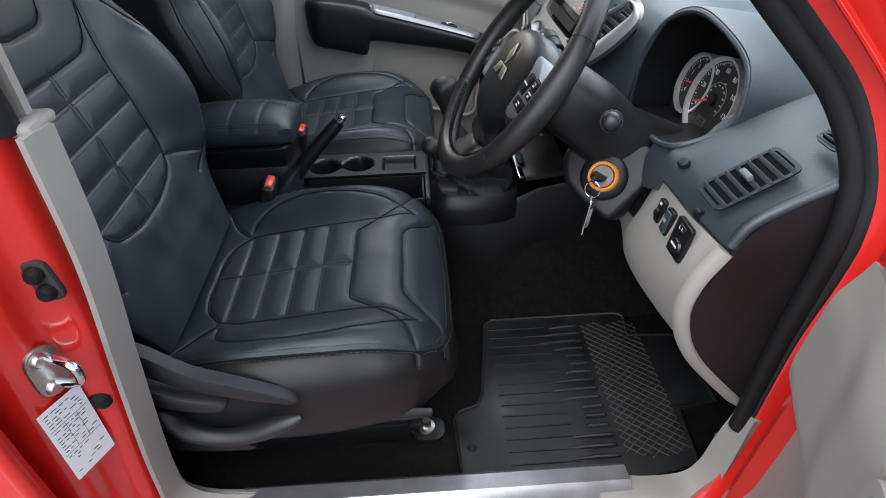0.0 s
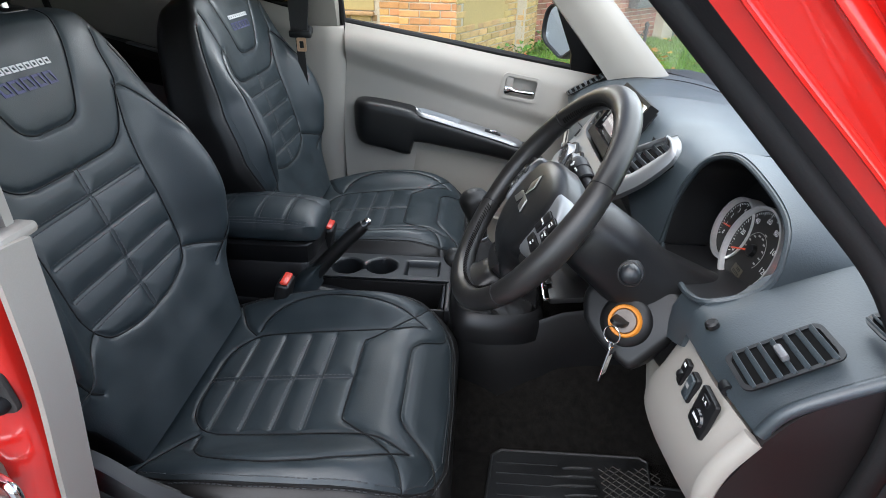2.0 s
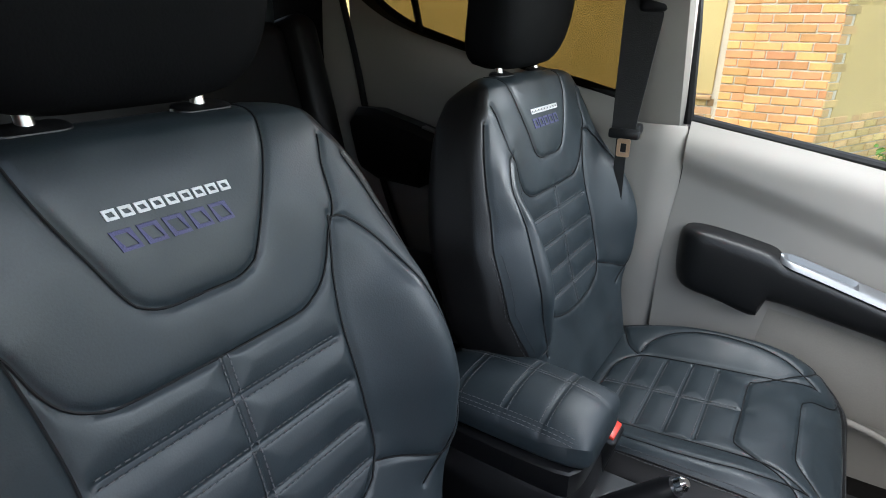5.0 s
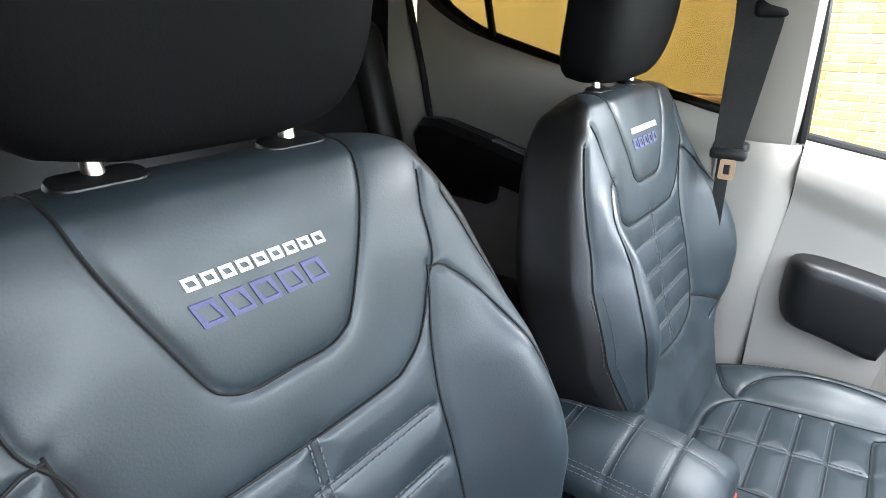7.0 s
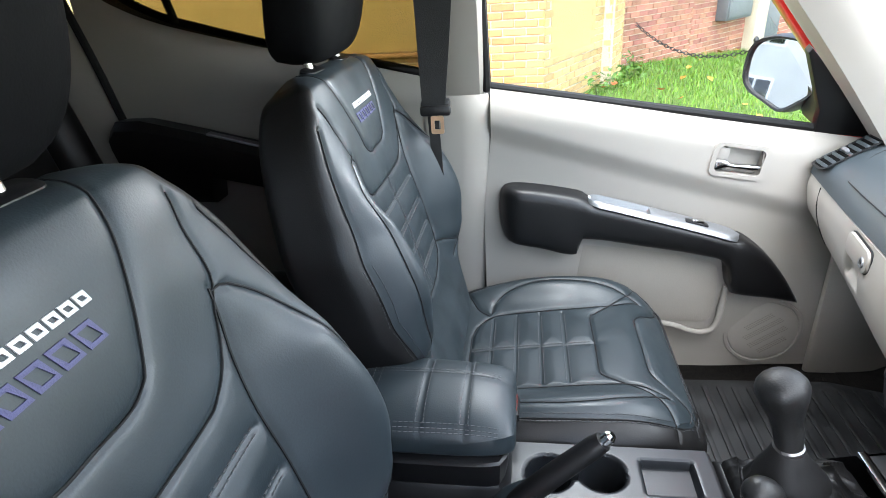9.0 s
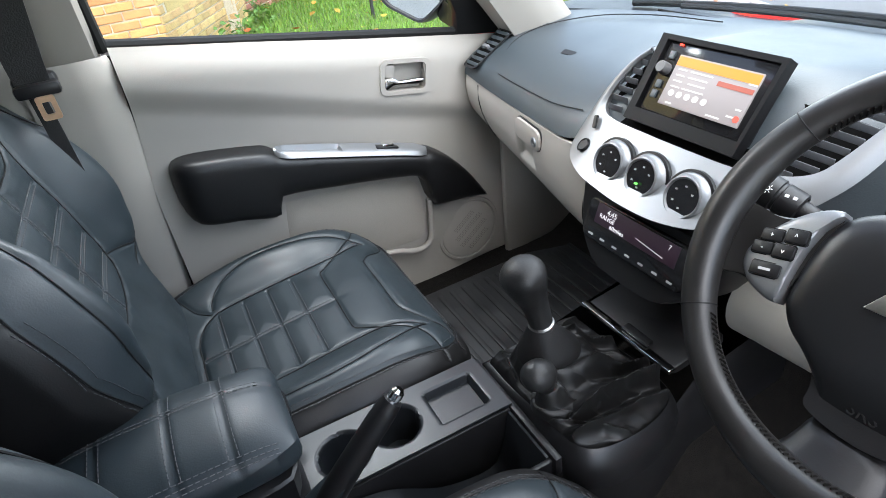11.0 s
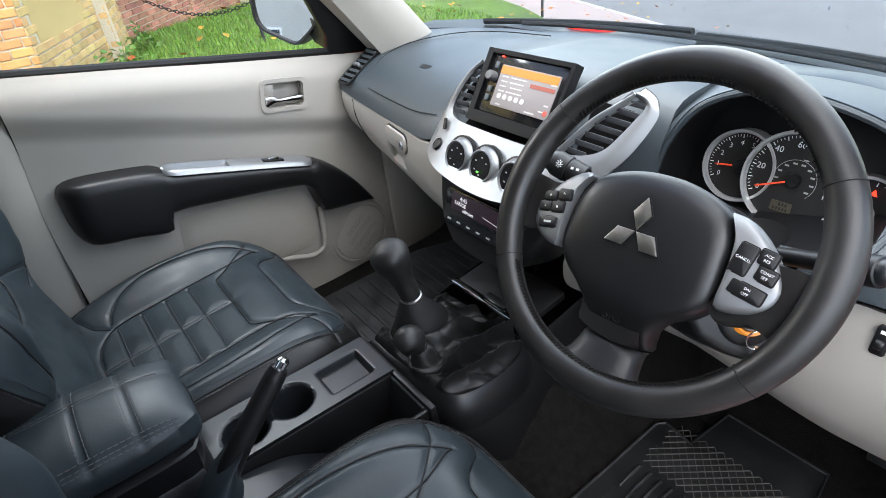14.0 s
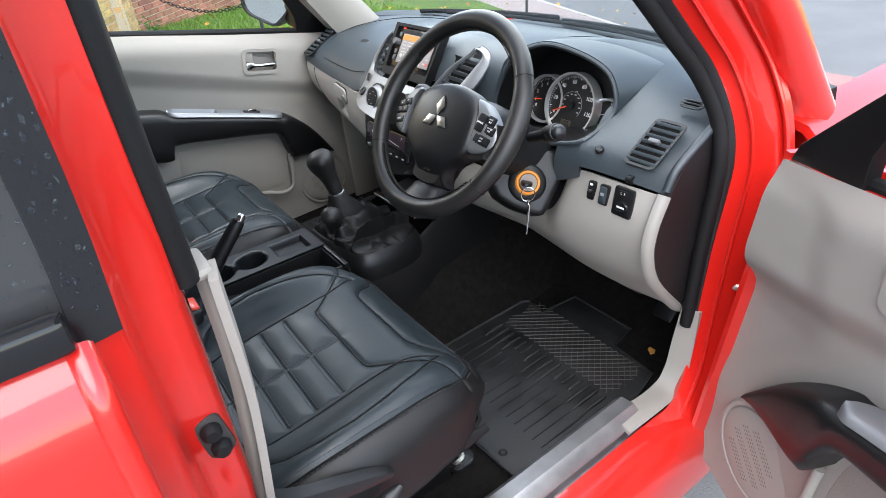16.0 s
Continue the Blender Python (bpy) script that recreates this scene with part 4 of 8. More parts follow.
outer_l = [(0.12, 0.108), (0.145, 0.083), (0.166, 0.052), (0.182, 0.005), (0.188, -0.03), (0.184, -0.055), (0.165, -0.074), (0.12, -0.09), (0.06, -0.098), (0.02, -0.1), (-0.03, -0.098), (-0.08, -0.086), (-0.125, -0.06), (-0.16, -0.027), (-0.184, 0.01), (-0.197, 0.04), (-0.206, 0.075), (-0.206, 0.096), (-0.192, 0.109), (-0.175, 0.112)]
inner_l = [(0.116, 0.10), (0.132, 0.085), (0.148, 0.056), (0.157, 0.03), (0.155, 0.012), (0.145, 0.004), (0.132, 0.001), (0.118, -0.001), (0.09, -0.002), (0.02, -0.003), (-0.03, -0.003), (-0.075, -0.002), (-0.11, 0.004), (-0.14, 0.012), (-0.16, 0.026), (-0.172, 0.048), (-0.182, 0.073), (-0.189, 0.093), (-0.185, 0.102), (-0.173, 0.106)]
panel = part("silver_panel", bent(strip(inner_l, outer_l, -0.016, 0.002)), SILVER, stack)
part("vent_trim", bent(strip([(-0.08, -0.004), (-0.096, 0.010), (-0.126, 0.058), (-0.15, 0.086), (-0.171, 0.109)], [(-0.088, -0.008), (-0.102, 0.007), (-0.132, 0.053), (-0.156, 0.081), (-0.174, 0.105)], -0.01, 0.003)), SILVER, stack)
# flat near-black backing puts the shade behind panel and slats into its colour
part("panel_backing", bent(prism([(-y, v) for y, v in ((0.12, 0.1), (0.15, 0.06), (0.17, 0.0), (0.165, -0.05), (0.06, -0.08), (-0.06, -0.08), (-0.13, -0.04), (-0.175, 0.03), (-0.19, 0.08), (-0.17, 0.088))], 0.01, FACE @ Matrix.Translation((0, 0, -0.024)))), VENTSHADE, stack)
for y0, pts in ((0.13, ((0.118, 0.086, 0.132), (0.12, 0.072, 0.141), (0.12, 0.058, 0.147), (0.121, 0.044, 0.152), (0.122, 0.03, 0.155), (0.124, 0.016, 0.154))), (-0.14, ((-0.166, 0.096, -0.187), (-0.154, 0.082, -0.184), (-0.144, 0.068, -0.179), (-0.134, 0.054, -0.173), (-0.125, 0.04, -0.166), (-0.115, 0.026, -0.158), (-0.108, 0.012, -0.138)))):
    for a, v, b in pts:
        c = 0.5 * (a + b)
        part("slat", bent(rbox((-c, v, -0.002), (abs(a - b), 0.0085, 0.002), 0.0008, FACE @ Matrix.Translation((0, v, -0.002)) @ Matrix.Rotation(radians(30), 4, "X") @ Matrix.Translation((0, -v, 0.002)))), SLAT, stack)
bz_o, bz_i = [(0.11, 0.128), (-0.076, 0.128), (-0.071, 0.008), (0.11, 0.008)], [(0.098, 0.121), (-0.069, 0.121), (-0.067, 0.026), (0.098, 0.026)]
part("screen_bezel", ring_prism([(-y, v) for y, v in bz_o], [(-y, v) for y, v in bz_i], 0.018, FACE @ Matrix.Translation((0, 0, -0.012))), mat("satin_black_frame", (0.004, 0.004, 0.0045), 0.55, spec=0.18, bump=0), stack, "black screen surround")
unit = part("head_unit", rbox((-0.012, 0.074, -0.008), (0.166, 0.096, 0.02), 0.002, FACE), GLOSSBLACK, stack, "gloss black head unit")
SCREEN = glow("lit_screen", (0.55, 0.5, 0.5), 0.05)
part("screen", rbox((-0.005, 0.073, 0.0035), (0.124, 0.066, 0.003), 0.0008, FACE), SCREEN, unit, "lit touch screen")
part("screen_bar", rbox((-0.005, 0.098, 0.0052), (0.122, 0.012, 0.0008), 0, FACE), glow("orange_screen", (1.0, 0.36, 0.03), 0.085), unit, "orange screen header")
part("screen_bar", rbox((0.03, 0.083, 0.0052), (0.05, 0.006, 0.0008), 0, FACE), glow("dim_red_screen", (0.5, 0.12, 0.08), 0.096), unit)
PALE = glow("pale_screen", (0.9, 0.88, 0.86), 0.1)
for k in range(4):
    v = 0.088 - 0.0075 * k
    part("screen_row", rbox((-0.052, v, 0.0052), (0.014, 0.0018, 0.0006), 0, FACE), PALE, unit)
    part("screen_row", rbox((-0.022 - 0.002 * (k % 2), v, 0.0052), (0.034 - 0.004 * (k % 3), 0.0018, 0.0006), 0, FACE), PALE, unit)
for k in range(5):
    part("screen_icon", prism(rrect(0.0085, 0.008, 0.0035), 0.0006, FACE @ Matrix.Translation((-0.053 + 0.013 * k, 0.057, 0.005))), PALE, unit)
for x, v, w_ in ((0.042, 0.05, 0.01), (0.048, 0.06, 0.008), (0.02, 0.044, 0.02), (-0.05, 0.044, 0.01), (0.05, 0.091, 0.012)):
    part("screen_row", rbox((x, v, 0.0052), (w_, 0.002, 0.0006), 0, FACE), PALE, unit)
part("screen_icon", prism(rrect(0.008, 0.008, 0.0035), 0.0006, FACE @ Matrix.Translation((0.051, 0.049, 0.0052))), glow("red_icon", (0.8, 0.1, 0.06), 0.12), unit)
part("unit_knob", lathe([(0, 0.014), (0.007, 0.014), (0.008, 0.012), (0.0085, 0)], FACE @ Matrix.Translation((-0.081, 0.084, 0.002)), 22), mat("dark_knob", (0.06, 0.06, 0.062), 0.45, bump=0), unit, "chrome volume knob")
for v in (0.103, 0.064, 0.05):
    part("unit_key", rbox((-0.081, v, 0.003), (0.009, 0.011, 0.003), 0.001, FACE), DASH, unit)
part("unit_lamp", rbox((-0.074, 0.118, 0.003), (0.006, 0.0025, 0.002), 0, FACE), REDLAMP, unit)
part("hazard_slot", bent(prism(rrect(0.006, 0.02, 0.002), 0.004, FACE @ Matrix.Translation((-0.152, -0.013, 0.008)) @ Matrix.Rotation(radians(25), 4, "Z"))), BLACK, stack)
part("round_button", bent(lathe([(0, 0.006), (0.008, 0.006), (0.0095, 0.003), (0.0105, 0.006), (0.0115, 0)], FACE @ Matrix.Translation((-0.15, -0.05, 0.003)), 24)), BLACK, stack)
KEYGREY = mat("grey_print_on_dial", (0.3, 0.3, 0.3), 0.6, bump=0)
for y in (0.082, 0.02, -0.05):
    k = FACE @ Matrix.Translation((-y, -0.054, 0.009)) @ Matrix.Scale(1.22, 4) @ Matrix.Rotation(radians(10), 4, "X")
    knob = part("heater_dial", lathe([(0.0186, 0.0125), (0.0205, 0.014), (0.0222, 0.013), (0.0228, 0.006), (0.0245, 0.004), (0.0258, 0.003), (0.0265, 0.0)], k, 40), SILVER, stack, "silver ringed heater dial")
    part("dial_centre", lathe([(0, 0.0122), (0.0186, 0.0122), (0.0186, 0.006)], k, 32), GLOSSBLACK, knob)
    part("dial_gap", lathe([(0.0262, 0.0035), (0.029, 0.003), (0.029, -0.002)], k, 40), BLACK, knob)
    bm = bmesh.new()
    for q in range(5):
        rbox((0.0115 * math.cos(radians(30 + q * 60)), 0.0115 * math.sin(radians(30 + q * 60)), 0.0124), (0.0026, 0.0018, 0.0003), 0, k, bm)
    part("dial_marks", bm, KEYGREY, knob)
part("dial_lamp", rbox((-0.02, -0.066, 0.0262), (0.005, 0.003, 0.001), 0, FACE), GREENLAMP, stack)
RM = axes((0.402, 0.003, 0.985), (0, -1, 0), (0.3, 0, 0.95))
part("lower_housing", loft([[RM @ Vector((x * s, y, z)) for x, y in spline([(-0.13, 0.05), (-0.08, 0.052), (0.08, 0.052), (0.13, 0.05), (0.115, 0.0), (0.09, -0.035), (0.05, -0.055), (-0.05, -0.055), (-0.09, -0.035), (-0.115, 0.0), (-0.13, 0.05)], 40)[:-1]] for z, s in ((-0.08, 1.0), (-0.01, 1.0), (0.004, 0.97), (0.008, 0.93))], True, (True, True)), BLACK, stack, "black lower centre housing")
rad = part("display_panel", prism(rrect(0.19, 0.062, 0.012), 0.012, RM @ Matrix.Translation((0, 0.01, 0.004)), 0.004), GLOSSBLACK, stack, "black trip display panel")
part("display", rbox((0.0, 0.022, 0.0165), (0.15, 0.03, 0.001), 0.0003, RM), glow("dim_display", (0.05, 0.025, 0.045), 0.03), rad, "dim violet trip display")
LIT = glow("lit_characters", (0.9, 0.9, 0.95), 0.14)
lettering("4:45", 0.011, RM @ Matrix.Translation((-0.045, 0.029, 0.0172)), LIT, rad)
lettering("RANGE", 0.009, RM @ Matrix.Translation((-0.052, 0.02, 0.0172)), LIT, rad)
lettering("60miles", 0.009, RM @ Matrix.Translation((-0.03, 0.0115, 0.0172)), LIT, rad)
lettering("7", 0.009, RM @ Matrix.Translation((0.06, 0.03, 0.0172)), LIT, rad)
part("display_line", rbox((0.028, 0.018, 0.0172), (0.05, 0.0012, 0.0004), 0, RM @ Matrix.Rotation(radians(-6), 4, "Z")), WHITE, rad)
for k in range(7):
    part("display_key", rbox((-0.075 + 0.025 * k, -0.012, 0.016), (0.009, 0.003, 0.002), 0.0005, RM), mat("pale_key", (0.3, 0.3, 0.3), 0.5, bump=0), rad)

# ---------- steering wheel ----------
wheel = thing("steering_wheel", (0.31, -0.35, 1.17), "black leather steering wheel with silver switch panels", "steering wheel")
WM = axes((0.318, -0.35, 1.18), Vector((0, -1, 0)), Vector((0.594, 0, 0.804)))


ang = np.linspace(0, 2 * math.pi, 109)[:-1]
RW = axes((0.3122, -0.3488, 1.165), (0.0247, -1, 0), (0.587, 0.0145, 0.809))
rim = part("rim", tube([RW @ Vector((0.163 * math.cos(a), 0.163 * math.sin(a), 0)) for a in ang], [0.0158 + 0.0012 * math.cos(4 * a) for a in ang], 18, True), RIMLEATHER, wheel)
for a in (32, 148, 212, 328):
    q = radians(a)
    c, d = Vector((math.cos(q), math.sin(q), 0)), Vector((-math.sin(q), math.cos(q), 0))
    part("rim_seam", tube([RW @ (c * 0.163 + 0.0152 * (math.cos(t) * c + math.sin(t) * Vector((0, 0, 1)))) for t in np.linspace(0, 2 * math.pi, 25)[:-1]], 0.0006, 6, True), SEAL, rim)
bm = bmesh.new()
for a in np.linspace(36, 144, 64).tolist() + np.linspace(216, 324, 64).tolist():
    q = radians(a)
    c = Vector((math.cos(q), math.sin(q), 0))
    d = Vector((-math.sin(q), math.cos(q), 0))
    p0 = c * 0.148 + Vector((0, 0, 0.005))
    tube([RW @ (p0 - d * 0.0016 + Vector((0, 0, 0.004))), RW @ (p0 - c * 0.001), RW @ (p0 + d * 0.0016 - Vector((0, 0, 0.004)))], 0.0009, 5, bm=bm)
part("rim_lacing", bm, CARPET, rim, "black laced stitching")["kind"] = "stuff"


# the hub lies a little turned in the rim's own plane
HUB = RW @ Matrix.Rotation(radians(3), 4, "Z")


def fall(x, y):
    """How the face of the hub stands off the plane of the rim."""
    return 0.0125 - 1.1 * x * x - 1.2 * min(y + 0.005, 0.0) ** 2 - 2.6 * max(y - 0.005, 0.0) ** 2 - 0.022 * float(smooth(-0.07, -0.12, y))


def dished(outline, rise, edge, back, n=9, inset=1.0):
    """A plate over the hub's face: a rolled edge and a crowned middle."""
    o = np.array(outline)
    c = np.array((o[:, 0].mean(), o[:, 1].mean()))
    rows = [[HUB @ Vector((x, y, fall(x, y) + rise - back)) for x, y in o]]
    for k in range(n):
        t = k / (n - 1)
        sc = 1 - 0.985 * t**1.6 * inset
        drop = edge * (1 - min(1.0, t / 0.35)) ** 2
        q = c + (o - c) * sc
        rows.append([HUB @ Vector((x, y, fall(x, y) + rise - drop)) for x, y in q])
    return loft(rows, True, (True, True))


half = [(0.0, 0.0545), (0.02, 0.0535), (0.04, 0.0495), (0.06, 0.0425), (0.0725, 0.033), (0.080, 0.018), (0.0835, 0.0), (0.0845, -0.024), (0.0835, -0.044), (0.072, -0.061), (0.054, -0.0735), (0.0415, -0.087), (0.0355, -0.1), (0.033, -0.114), (0.016, -0.119), (0.0, -0.12)]
hub_o = [tuple(p) for p in spline(half + [(-x, y) for x, y in half[-2:0:-1]] + half[:1], 96)[:-1]]
part("airbag_cover", dished(hub_o, 0.0, 0.011, 0.03), mat("airbag_cover_plastic", (0.0058, 0.006, 0.0066), 0.38, spec=0.48, var=0.1, grain=900, bump=0.1, dist=0.0005), wheel)
part("hub_back", loft([[RW @ Vector((x * q, y * q, z)) for x, y in hub_o] for q, z in ((0.97, -0.012), (1.0, -0.03), (0.8, -0.06), (0.5, -0.075))], True, (True, True)), BLACK, wheel)
# emblem of three plain lozenges on a sunken bed
for a in (90, 210, 330):
    m = HUB @ Matrix.Translation((0, -0.0063, 0.0123)) @ Matrix.Rotation(radians(a), 4, "Z")
    part("emblem", prism([(0.0008, 0), (0.0172, 0.0096), (0.0336, 0), (0.0172, -0.0096)], 0.0028, m, 0.001), STEEL, wheel, "silver lozenge emblem")
    part("emblem_bed", prism([(-0.0004, 0), (0.0172, 0.0112), (0.0358, 0), (0.0172, -0.0112)], 0.0009, m), SEAL, wheel)
panel = [(0.0735, 0.036), (0.088, 0.034), (0.105, 0.0225), (0.12, 0.006), (0.1315, -0.014), (0.131, -0.028), (0.121, -0.039), (0.103, -0.0465), (0.0885, -0.048), (0.0862, -0.04), (0.0868, -0.024), (0.0858, 0.0), (0.0822, 0.019)]
KEYPRINT = mat("key_print", (0.5, 0.5, 0.5), 0.6, bump=0)
WHEEL_KEYS = {-1: ((-0.114, 0.0015, 0.0185, 0.0105, "+"), (-0.0945, 0.0065, 0.0175, 0.0115, "^"), (-0.117, -0.0105, 0.0185, 0.0105, "-"), (-0.0985, -0.008, 0.0175, 0.0115, "v"), (-0.1055, -0.0265, 0.026, 0.0115, "")),
        1: ((0.0965, 0.0005, 0.0145, 0.0265, "CANCEL"), (0.1135, 0.0065, 0.0145, 0.0135, "ACC RES"), (0.1165, -0.0075, 0.0165, 0.0125, "COAST SET"), (0.1075, -0.025, 0.029, 0.0125, "ON OFF"))}
for side in (-1, 1):
    o = [(side * x, y) for x, y in panel]
    o = o if side > 0 else o[::-1]
    pl = part("switch_panel", dished([tuple(p) for p in spline(o + o[:1], 56)[:-1]], 0.0035, 0.004, 0.022, 7), SILVER, wheel, "silver wheel switch panel")
    sp = [(side * x, y) for x, y in [(0.08, 0.03), (0.1, 0.02), (0.125, 0.012), (0.152, 0.012), (0.156, -0.02), (0.152, -0.05), (0.125, -0.046), (0.09, -0.05)]]
    sp = sp if side > 0 else sp[::-1]
    part("spoke", loft([[RW @ Vector((x * q, y * q, z)) for x, y in spline(sp + sp[:1], 40)[:-1]] for q, z in ((0.97, -0.016), (1.0, -0.011), (0.99, -0.006), (0.95, -0.004))], True, (True, True)), RIMLEATHER, wheel)
    for x, y, w_, h_, text in WHEEL_KEYS[side]:
        turn = radians(-9 * side)
        km = HUB @ Matrix.Translation((x, y, fall(x, y) + 0.0025)) @ Matrix.Rotation(turn, 4, "Z") @ Matrix.Rotation(radians(9 * side), 4, "Y")
        part("key_gap", prism(rrect(w_ + 0.0018, h_ + 0.0018, 0.0026), 0.0015, km), SEAL, pl)
        key = part("wheel_key", prism(rrect(w_, h_, 0.0022), 0.0035, km, 0.0009), BLACK, pl)
        if not text:
            part("key_mark", rbox((0, 0, 0.0036), (w_ * 0.4, 0.0022, 0.0003), 0, km), KEYPRINT, key)
        words = text.split()
        for k, word in enumerate(words):
            lettering(word, 0.006 if len(word) == 1 else 0.0034, km @ Matrix.Translation((0, 0.0022 - 0.0044 * k if len(words) == 2 else 0.0, 0.0037)), WHITE, key)
part("lower_spoke", sheet([[HUB @ Vector((dx * w_, y, z + h_)) for dx, z in ((-1, -0.022), (-0.99, -0.007), (-0.86, 0.0), (-0.5, 0.0035), (0.0, 0.0045), (0.5, 0.0035), (0.86, 0.0), (0.99, -0.007), (1, -0.022))] for w_, y, h_ in ((0.0325, -0.1165, -0.024), (0.033, -0.1195, -0.018), (0.034, -0.127, -0.0145), (0.037, -0.139, -0.0095), (0.042, -0.15, -0.004), (0.05, -0.158, 0.0), (0.056, -0.166, 0.001))], 0.008), BLACK, wheel)
lettering("SRS", 0.014, HUB @ Matrix.Translation((0.0, -0.093, fall(0, -0.093) + 0.0002)), BLACK, wheel, "moulded_letters")

# steering column with stalks, ignition and key
col = thing("steering_column", (0.45, -0.36, 1.05), "black steering column shroud with stalks and ignition", "steering column")
rows = []
for o, rx_, ry_ in (((0.375, -0.35, 1.127), 0.042, 0.042), ((0.385, -0.351, 1.12), 0.05, 0.05), ((0.43, -0.353, 1.085), 0.048, 0.054), ((0.47, -0.356, 1.05), 0.044, 0.053), ((0.56, -0.37, 0.985), 0.062, 0.08)):
    rows.append([Vector(o) + WM.to_3x3() @ Vector((rx_ * math.copysign(abs(math.cos(a)) ** 0.75, math.cos(a)), ry_ * math.copysign(abs(math.sin(a)) ** 0.75, math.sin(a)), 0)) for a in np.linspace(0, 2 * math.pi, 41)[:-1]])
part("shroud", loft(rows, True, (True, True)), BLACK, col)
IG = axes((0.447, -0.4065, 1.0095), Vector((0.85, -0.53, 0.0)), Vector((0.225, 0.363, 0.76)))
part("ignition_ring", lathe([(0.0178, 0.004), (0.018, 0.0105), (0.0212, 0.0115), (0.0228, 0.008), (0.0228, -0.01)], IG, 40), glow("amber_ring", (1.0, 0.36, 0.04), 0.088), col, "lit amber ignition ring")
part("ignition_barrel", lathe([(0, 0.0105), (0.016, 0.0105), (0.0178, 0.006), (0.0178, -0.01)], IG, 30), mat("dull_barrel_metal", (0.15, 0.125, 0.11), 0.5, metal=0.5, bump=0), col, "dull metal ignition barrel")
part("ignition_housing", lathe([(0.0238, 0.006), (0.031, 0.004), (0.036, -0.001), (0.038, -0.01)], IG, 32), BLACK, col)
COVER = [(-0.06, -0.018), (-0.03, -0.042), (0.008, -0.06), (0.026, -0.062), (0.045, -0.035), (0.07, 0.01), (0.072, 0.05), (0.04, 0.062), (0.0, 0.062), (-0.05, 0.05), (-0.07, 0.02)]
part("lower_cover", prism([tuple(p) for p in spline(COVER + COVER[:1], 44)[:-1]], 0.075, IG @ Matrix.Translation((0, 0, -0.077)), 0.012, seg=4), BLACK, col, "black lower column cover")


def stalk(a, b, r, grip):
    """A column stalk: a thin arm with a ribbed, rounded twist grip at its end."""
    a, b = Vector(a), Vector(b)
    d = (b - a).normalized()
    u = d.cross(Vector((0, 0, 1))).normalized()
    m = axes(tuple(b), tuple(u), tuple(d.cross(u) * -1))
    m = m if (m.to_3x3() @ Vector((0, 0, 1))).dot(d) > 0 else axes(tuple(b), tuple(u * -1), tuple(d.cross(u) * -1))
    part("stalk", tube([a, a + (b - a) * 0.5, b - d * grip * 0.9], [0.009, 0.0095, 0.011], 14), BLACK, col)
    part("stalk_end", lathe([(r * 0.8, -grip), (r * 0.95, -grip * 0.97), (r * 0.97, -grip * 0.62), (r * 0.9, -grip * 0.6), (r * 0.9, -grip * 0.55), (r, -grip * 0.53), (r, -0.012), (r * 0.95, -0.009), (r * 0.8, -0.008)], m, 30), BLACK, col)
    part("stalk_tip", lathe([(r * 0.82, -0.01), (r * 0.82, -0.004), (r * 0.7, 0.0), (r * 0.42, 0.003), (0, 0.0042)], m, 26), CONSOLE, col, "grey twist tip")
    return m


stalk((0.438, -0.426, 1.107), (0.40, -0.529, 1.154), 0.0145, 0.044)
stalk((0.43, -0.30, 1.095), (0.399, -0.142, 1.147), 0.0172, 0.055)
LM = axes((0.3885, -0.168, 1.1515), (0.1, -1, 0), (0.6, 0, 0.8))
bm = lathe([(0.0016, 0.0004), (0.0024, 0.0006), (0.0024, 0.0)], LM, 16)
for k in range(8):
    rbox((0.0042, 0, 0.0003), (0.0018, 0.0007, 0.0005), 0, LM @ Matrix.Rotation(k * math.pi / 4, 4, "Z"), bm)
part("lamp_mark", bm, WHITE, col, "white lamp symbol")
for x in (0.02, 0.028):
    part("stalk_mark", rbox((x, -0.001, 0.0), (0.004, 0.003, 0.0006), 0.0002, LM), WHITE, col)
key = thing("car_key", (0.438, -0.424, 1.02), "metal car key with ring and picture fob hanging from the ignition", "car key")
kn = IG.to_3x3() @ Vector((0, 0, 1))
kp = IG @ Vector((0, 0, 0.0105))
part("key_bow", prism(spline([(-0.002, 0.011), (0.012, 0.009), (0.021, 0.0), (0.018, -0.009), (0.006, -0.011), (-0.002, -0.008), (-0.002, 0.011)], 26)[:-1], 0.006, axes(tuple(kp + IG.to_3x3() @ Vector((-0.004, -0.002, 0.0))), tuple(kn + IG.to_3x3() @ Vector((-0.1, -0.35, 0))), tuple(IG.to_3x3() @ Vector((0.95, -0.3, 0)))), 0.002), BLACK, key, "black key head")
rc = kp + kn * 0.016 + IG.to_3x3() @ Vector((-0.006, -0.022, 0))
ru, rv_ = (IG.to_3x3() @ Vector((0.95, 0, 0.3))), Vector((0, 0, 1))
part("split_ring", tube([rc + ru * (0.0125 * math.cos(a)) + rv_ * (0.0135 * math.sin(a)) for a in np.linspace(0, 2 * math.pi, 33)[:-1]], 0.0011, 8, True), CHROME, key)
fm = pose(rc.x, rc.y, rc.z - 0.05, 4, -6, 135)
part("fob", rbox((0, 0, 0), (0.003, 0.015, 0.06), 0.0015, fm), CHROME, key, "clear keyring fob with a worn picture")
part("fob_picture", rbox((0, 0, 0), (0.0036, 0.010, 0.034), 0.0005, fm), mat("fob_print", (0.4, 0.38, 0.34), 0.35, var=0.9, scale=90, grain=300, bump=0), key)
part("loop", tube([rc + Vector((0, 0, -0.011)), rc + Vector((0, 0, -0.023))], 0.0018, 8), CHROME, key)

